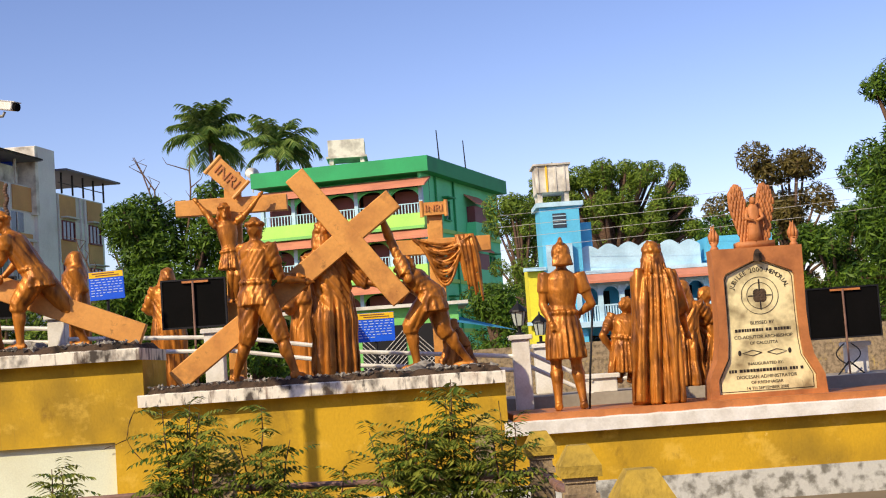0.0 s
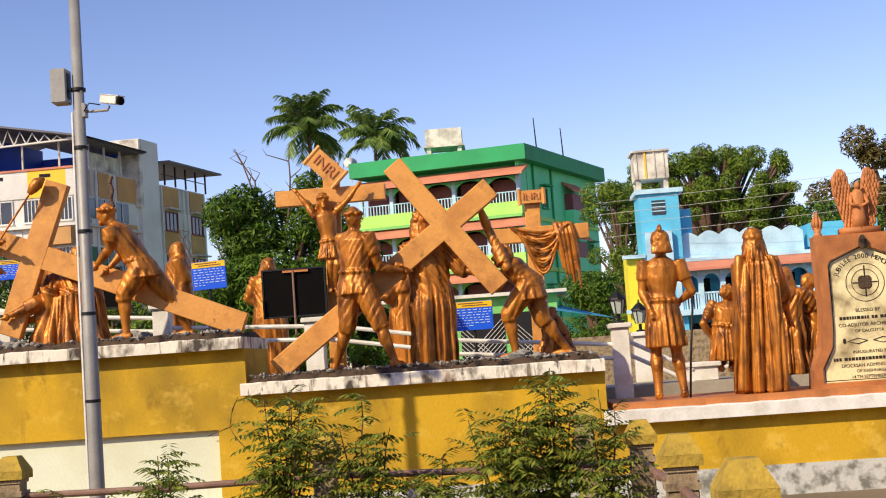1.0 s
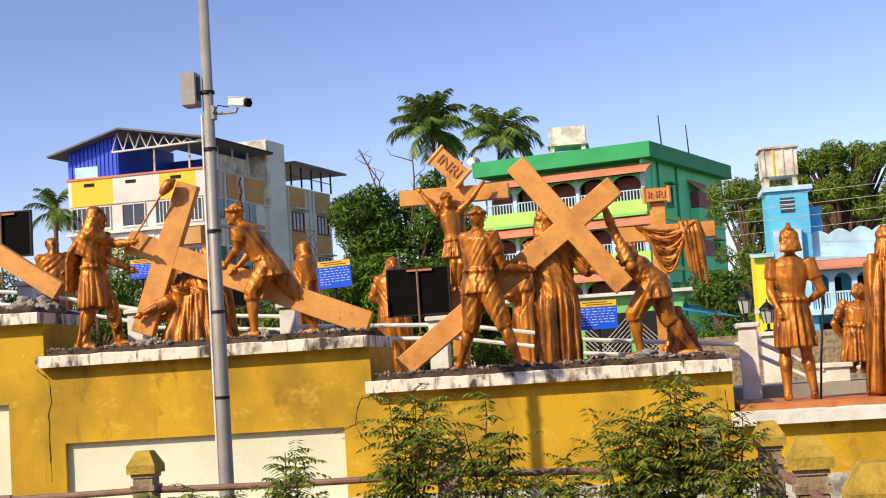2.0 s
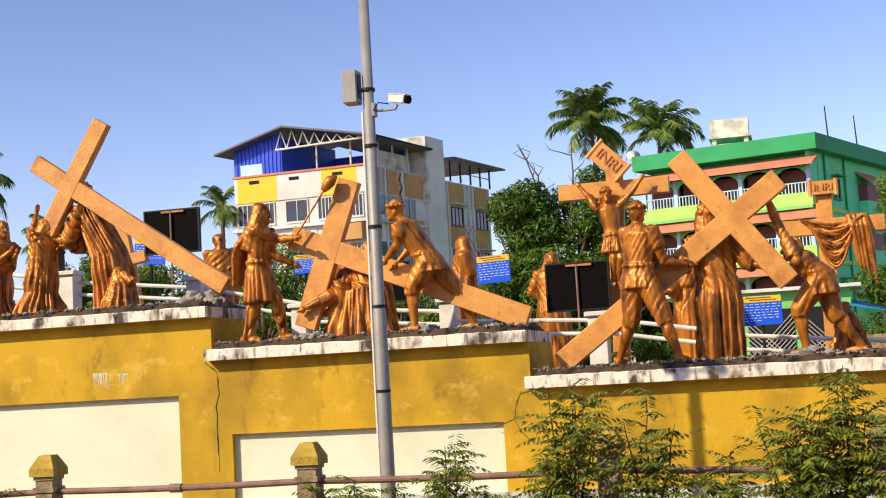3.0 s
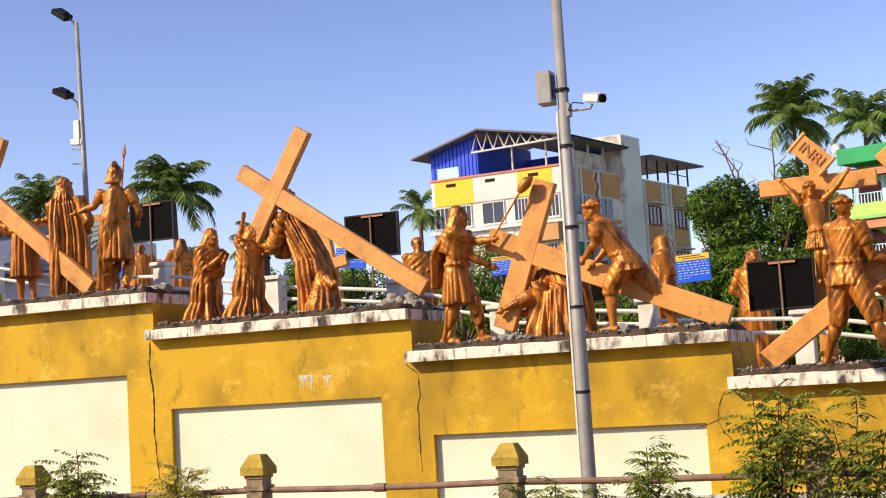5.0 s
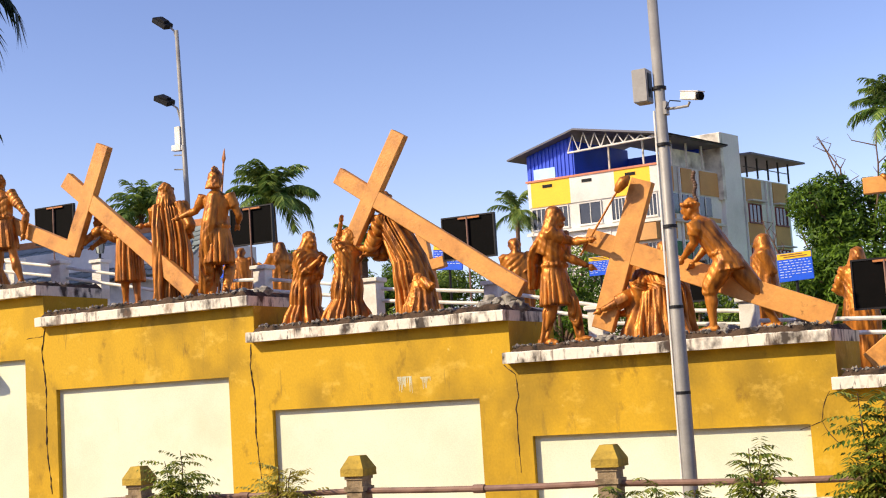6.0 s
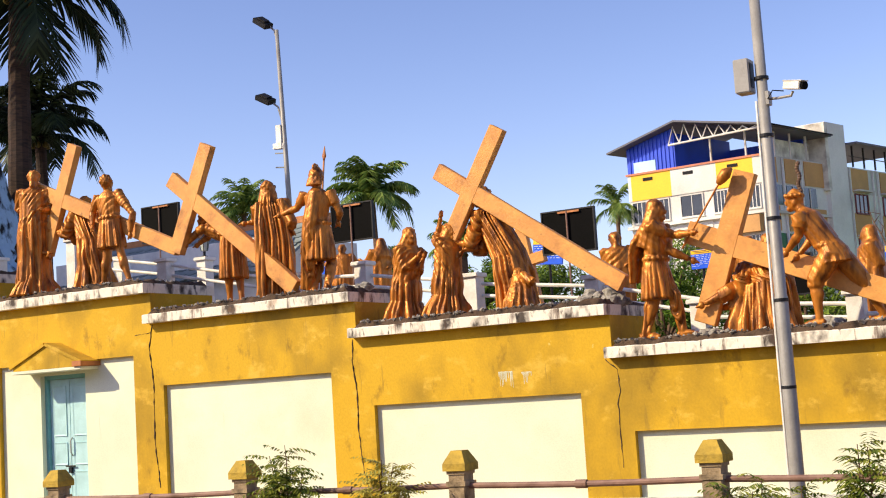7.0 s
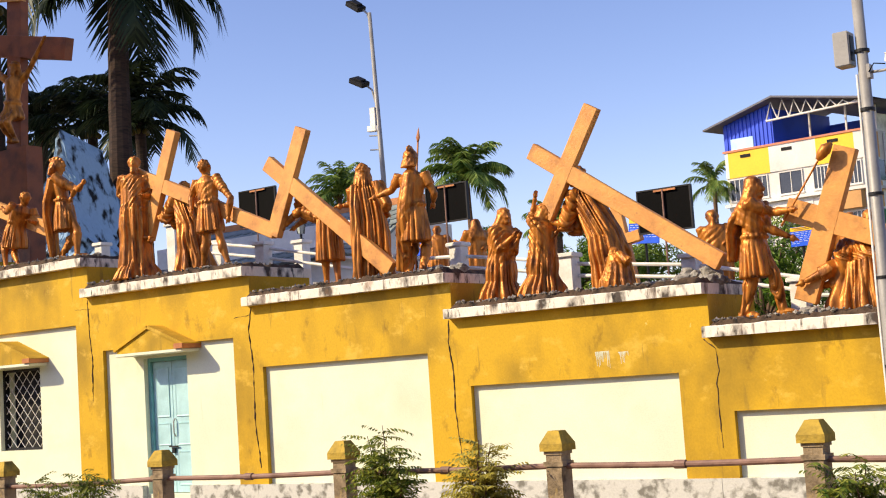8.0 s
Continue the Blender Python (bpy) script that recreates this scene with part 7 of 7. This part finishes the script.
def tree(name, label, x, y, h, clumps, leaf, size, count, seed, mat="leaf_mango", trunk_r=0.3, bare=0, base=0.0):
    """A trunk, forking limbs to each clump, and a crown of leaves."""
    rng = np.random.default_rng(seed)
    t = thing(name, label, "tree", (x, y, base))
    bm = bmesh.new()
    fork = h * 0.35
    bm_tube(bm, [(0, 0, 0), (0.05, 0, fork * 0.5), (0.0, 0.05, fork)], [trunk_r * 1.2, trunk_r, trunk_r * 0.85], 10)
    part("trunk", bm, "bark", t)
    for c, r in clumps:
        bm = bmesh.new()
        c = Vector(c)
        m = Vector((c.x * 0.45, c.y * 0.45, fork + (c.z - fork) * 0.6))
        bm_tube(bm, [(0, 0, fork * 0.95), m, c, c + Vector((0, 0, r * 0.5))], [trunk_r * 0.55, trunk_r * 0.3, trunk_r * 0.14, 0.02], 7)
        part("limb", bm, "bark", t)
    for k in range(bare):
        bm = bmesh.new()
        a = rng.random() * 6.28
        p = Vector((0.2 * math.cos(a), 0.2 * math.sin(a), h * 0.7))
        pts = [p]
        for j in range(6):
            p = p + Vector((0.28 * math.cos(a) + rng.normal() * 0.12, 0.1, h * 0.075))
            pts.append(p)
        bm_tube(bm, pts, [0.06, 0.05, 0.04, 0.035, 0.03, 0.022, 0.012], 6)
        part("bare_limb", bm, "bark", t)
        for j in (3, 4, 5):
            bm = bmesh.new()
            q = pts[j]
            bm_tube(bm, [q, q + Vector((rng.normal() * 0.3, 0, 0.3)), q + Vector((rng.normal() * 0.5, 0, 0.55))], [0.025, 0.016, 0.006], 5)
            part("twig", bm, "bark", t)
    v, f = leaf_cloud(rng, [c for c, _ in clumps], [r for _, r in clumps], count, size, leaf)
    mesh_from("crown", v, f, mat, t)
    return t


def scatter_clumps(rng, n, w, d, z0, z1, r0, r1):
    out = []
    for _ in range(n):
        a, s = rng.random() * 6.283, math.sqrt(rng.random())
        z = z0 + (z1 - z0) * rng.random()
        k = 1 - 0.35 * ((z - z0) / max(z1 - z0, 0.1)) ** 2
        out.append(((w * s * math.cos(a) * k, d * s * math.sin(a) * k, z), r0 + (r1 - r0) * rng.random()))
    return out


rng = np.random.default_rng(5)
tree("mango_tree", "dense dark green mango tree behind the terrace", -7.9, 48.0, 8.6, scatter_clumps(rng, 60, 3.3, 2.0, 1.4, 8.2, 0.6, 1.0), 0.5, 0.13, 60000, 1, bare=3)
tree("mango_tree", "dense dark green mango tree behind the terrace", -10.2, 50.0, 6.4, scatter_clumps(rng, 16, 1.4, 1.4, 1.2, 5.2, 0.5, 0.8), 0.45, 0.12, 10000, 2, mat="leaf_rain", bare=3)
tree("mango_tree", "dense dark green mango tree beside the green house", -6.0, 52.0, 6.6, scatter_clumps(rng, 26, 1.9, 1.6, 1.2, 6.0, 0.6, 0.9), 0.5, 0.13, 22000, 7)
tree("rain_tree", "spreading green rain tree behind the cyan house", 12.6, 82.0, 13.5, scatter_clumps(rng, 150, 6.4, 3.2, 8.2, 13.0, 0.35, 0.8), 0.5, 0.13, 60000, 3, mat="leaf_rain", trunk_r=0.5)
tree("leafy_tree", "bright green tree between the houses", 6.4, 75.0, 11.6, scatter_clumps(rng, 40, 1.9, 1.5, 2.5, 11.0, 0.5, 0.9), 0.45, 0.13, 20000, 4, mat="leaf_rain")
tree("leafy_tree", "dark green tree beside the cyan house", 4.0, 66.0, 6.5, scatter_clumps(rng, 14, 1.3, 1.3, 1.0, 5.0, 0.7, 1.1), 0.45, 0.15, 8000, 6)
for k, (x, y, h, m) in enumerate(((17.2, 66, 9.2, "leaf_rust"), (20.2, 70, 12.0, "leaf_rust"), (23.5, 66, 10.6, "leaf_mango"), (18.6, 58, 7.4, "leaf_mango"), (21.2, 54, 7.4, "leaf_mango"), (24.5, 58, 9.8, "leaf_mango"), (15.8, 63, 7.6, "leaf_mango"), (26.5, 66, 12.5, "leaf_mango"))):
    tree("street_tree", "dark leafy tree in a dense row behind the monument", x, y, h, scatter_clumps(rng, 34, 2.8, 1.6, 0.6, h - 0.6, 0.6, 1.1), 0.5, 0.17, 17000, 20 + k, mat=m)
tree("overhanging_tree", "dark tree reaching in beside the street", 13.4, 34.0, 8.6, scatter_clumps(rng, 64, 2.2, 1.3, 2.0, 8.4, 0.35, 0.65), 0.45, 0.11, 30000, 40)
for k, (x, y, h) in enumerate(((-14, 62, 6.6), (-19, 56, 7.2), (-24, 60, 8.4), (-45, 56, 9.6), (-50, 58, 10.4), (-36, 54, 9.2), (-40, 55, 9.0), (-30, 52, 8.0), (-26, 50, 7.2), (-2.5, 60, 4.0), (-16.5, 55, 5.6), (-33, 48, 7.8), (-55, 58, 10.5), (-21.5, 52, 6.6))):
    tree("background_tree", "small dark green tree beyond the terrace", x, y, h, scatter_clumps(rng, 22, 2.4, 1.4, 2.4, h - 0.6, 0.5, 0.9), 0.45, 0.15, 9000, 60 + k, mat="leaf_mango" if k % 2 else "leaf_rain")

# unseen tree, added out of view to cast shade on the tall cross
tree("unseen_shade_tree", "unseen dense tree added to shade the end of the terrace", -27.6, 12.2, 14.5, scatter_clumps(rng, 46, 2.9, 2.9, 7.0, 14.5, 0.8, 1.3), 0.5, 0.24, 34000, 90)


def palm(label, x, y, z, frond, n, seed, trunk_r=0.16, mat="leaf_palm", base=0.0, droop=1.0):
    """A coconut palm: ringed trunk and arching fronds of separate leaflets."""
    rng = random.Random(seed)
    p = thing("palm_tree", label, "palm", (x, y, base), "palms")
    bm = bmesh.new()
    k = 14
    lean = rng.uniform(-0.03, 0.03)
    bm_tube(bm, [(lean * (z - base) * (j / k) ** 2, 0, (z - base) * j / k) for j in range(k + 1)], [trunk_r * (1.25 - 0.45 * j / k) * (1 + 0.06 * (j % 2)) for j in range(k + 1)], 12)
    # darkened palms also take the bark with shade painted in
    part("trunk", bm, "bark_shaded" if mat == "leaf_palm_shaded" else "bark", p)
    top = Vector((lean * (z - base), 0, z - base))
    for i in range(n):
        a = 2 * math.pi * i / n + rng.uniform(-0.2, 0.2)
        el = -0.35 + 1.9 * rng.random() ** 0.75
        ln = frond * rng.uniform(0.85, 1.1)
        pts, q = [], top.copy()
        seg = 16
        for j in range(seg + 1):
            pts.append(q.copy())
            e = el - droop * (1.55 * (j / seg) ** 1.6)
            q = q + Vector((math.cos(a) * math.cos(e), math.sin(a) * math.cos(e), math.sin(e))) * (ln / seg)
        verts, faces = [], []
        side = Vector((-math.sin(a), math.cos(a), 0))
        for j in range(2 * seg):
            s = j / 2
            i0 = int(s)
            c = pts[i0].lerp(pts[min(i0 + 1, seg)], s - i0)
            d = (pts[min(i0 + 1, seg)] - pts[max(i0 - 1, 0)]).normalized()
            w = 0.30 * frond * math.sin(math.pi * min(0.06 + 0.9 * s / seg, 1)) ** 0.6
            for sg in (-1, 1):
                tip = c + side * sg * w * 0.7 + d * w * 0.55 - Vector((0, 0, w * rng.uniform(0.3, 0.9)))
                mid = c.lerp(tip, 0.5) + Vector((0, 0, w * 0.09))
                b = d * frond * 0.016
                o = len(verts)
                verts += [tuple(c - b), tuple(c + b), tuple(mid + b), tuple(tip), tuple(mid - b)]
                faces.append((o, o + 1, o + 2, o + 3, o + 4))
        bm = bmesh.new()
        bm_tube(bm, pts[::2], [0.014 * frond * (1 - 0.1 * j) for j in range(len(pts[::2]))], 5)
        me_v = [tuple(v.co) for v in bm.verts]
        bm.verts.index_update()
        me_f = [tuple(v.index for v in f.verts) for f in bm.faces]
        bm.free()
        o = len(verts)
        mesh_from("frond", verts + me_v, faces + [tuple(q + o for q in f) for f in me_f], mat, p)
    for i in range(5):
        bm = bmesh.new()
        a = i * 1.3
        bm_ball(bm, top + Vector((0.24 * math.cos(a), 0.24 * math.sin(a), -0.3)) * (frond / 3), 0.11 * frond / 3, 8)
        part("coconut", bm, "leaf_rust", p)
    return p


palm("tall coconut palm behind the mango tree", -13.75, 100.0, 19.6, 3.7, 36, 1)
palm("coconut palm beside the green roof", -10.9, 113.0, 20.6, 4.0, 30, 2)
palm("coconut palm far behind the terrace", -40.86, 60.0, 12.6, 2.9, 34, 3)
palm("coconut palm far behind the terrace", -49.9, 60.0, 12.9, 2.4, 26, 4)
palm("small palm beside the apartment block", -37.0, 83.0, 13.4, 2.2, 18, 5)
palm("small palm beyond the terrace", -27.2, 46.0, 7.2, 1.8, 18, 11)
# palms by the grotto: shade is painted into leaf and bark colour
palm("tall old coconut palm rising above the grotto", -31.6, 27.5, 14.7, 4.0, 17, 6, 0.34, "leaf_palm_shaded", 3.2, 1.35)
palm("tall old coconut palm rising above the grotto", -37.0, 27.0, 15.2, 4.2, 16, 7, 0.32, "leaf_palm_shaded", 3.2, 1.35)
palm("short shaded palm behind the grotto", -32.2, 29.0, 10.4, 2.8, 18, 8, 0.2, "leaf_palm_shaded", 3.2, 1.3)
palm("short shaded palm behind the grotto", -35.2, 29.5, 10.8, 2.8, 18, 9, 0.2, "leaf_palm_shaded", 3.2, 1.3)
palm("short shaded palm behind the grotto", -38.5, 30.0, 11.2, 2.8, 18, 10, 0.2, "leaf_palm_shaded", 3.2, 1.3)


def shrub(label, x, y, w, h, stems, seed, mat="leaf_shrub", size=0.082, base=0.0):
    """A neem-like bush: thin stems that carry feathered leaves of curved leaflets."""
    rng = random.Random(seed)
    s = thing("shrub", label, "shrub", (x, y, base), "roadside shrubs")
    verts, faces = [], []
    for i in range(stems):
        a = rng.uniform(0, 6.283)
        lean = rng.uniform(0.05, 0.85)
        hh = h * rng.uniform(0.6, 1.08) * (1 - 0.2 * lean)
        top = Vector((math.cos(a) * w * lean * 0.5, math.sin(a) * w * lean * 0.3, hh))
        pts = [Vector((rng.uniform(-0.06, 0.06), rng.uniform(-0.06, 0.06), 0)).lerp(top, (j / 6)) + Vector((0, 0, 0.1 * math.sin(math.pi * j / 6))) for j in range(7)]
        bm = bmesh.new()
        bm_tube(bm, pts, [0.012, 0.011, 0.01, 0.009, 0.007, 0.005, 0.003], 5)
        part("stem", bm, "bark", s)
        nb = int(12 + hh * 14)
        for b in range(nb):
            t = 0.2 + 0.8 * b / nb
            k = min(int(t * 6), 5)
            o = pts[k].lerp(pts[k + 1], t * 6 - k)
            ba = rng.uniform(0, 6.283)
            be = rng.uniform(0.05, 0.8)
            d = Vector((math.cos(ba) * math.cos(be), math.sin(ba) * math.cos(be), math.sin(be)))
            ln = size * rng.uniform(2.2, 3.8)
            side = d.cross(Vector((0, 0, 1))).normalized()
            m = 7
            for j in range(1, m + 1):
                c = o + d * ln * j / m - Vector((0, 0, 0.3 * ln * (j / m) ** 2))
                for sg in (-1, 1):
                    L = size * (1.0 - 0.35 * abs(j / m - 0.45)) * rng.uniform(0.75, 1.1)
                    e = (side * sg * 0.75 + d * 0.5 - Vector((0, 0, 0.35 + rng.uniform(0, 0.35)))).normalized()
                    wd = e.cross(Vector((rng.uniform(-0.4, 0.4), rng.uniform(-0.4, 0.4), 1))).normalized() * L * 0.16
                    q = len(verts)
                    verts += [tuple(c), tuple(c + e * L * 0.45 + wd), tuple(c + e * L - Vector((0, 0, L * 0.12))), tuple(c + e * L * 0.45 - wd)]
                    faces.append((q, q + 1, q + 2, q + 3))
    mesh_from("foliage", verts, faces, mat, s)


SHRUBS = [(-1.65, 9.35, 0.9, 1.52, 19, 1), (-1.1, 9.45, 0.6, 1.46, 12, 2), (-0.1, 9.3, 0.8, 1.40, 18, 3), (0.25, 9.45, 0.75, 1.56, 18, 4), (0.62, 9.2, 0.6, 1.36, 9, 5),
          (-0.6, 9.3, 0.6, 1.0, 8, 12), (-3.25, 9.2, 0.6, 1.12, 14, 6), (-2.45, 9.2, 0.6, 1.06, 14, 7), (-3.0, 9.6, 0.8, 0.8, 8, 13), (-7.75, 9.75, 0.8, 1.30, 26, 8), (-12.5, 9.6, 0.7, 0.98, 12, 10), (-11.7, 9.6, 0.6, 0.92, 10, 11)]
for x, y, w, h, n, sd in SHRUBS:
    shrub("leafy green neem-like shrub by the fence", x, y, w, h, max(6, int(n * 0.55)), sd)
shrub("sparse dry yellowing shrub by the fence", -6.75, 9.75, 0.6, 1.08, 14, 9, "leaf_dry")
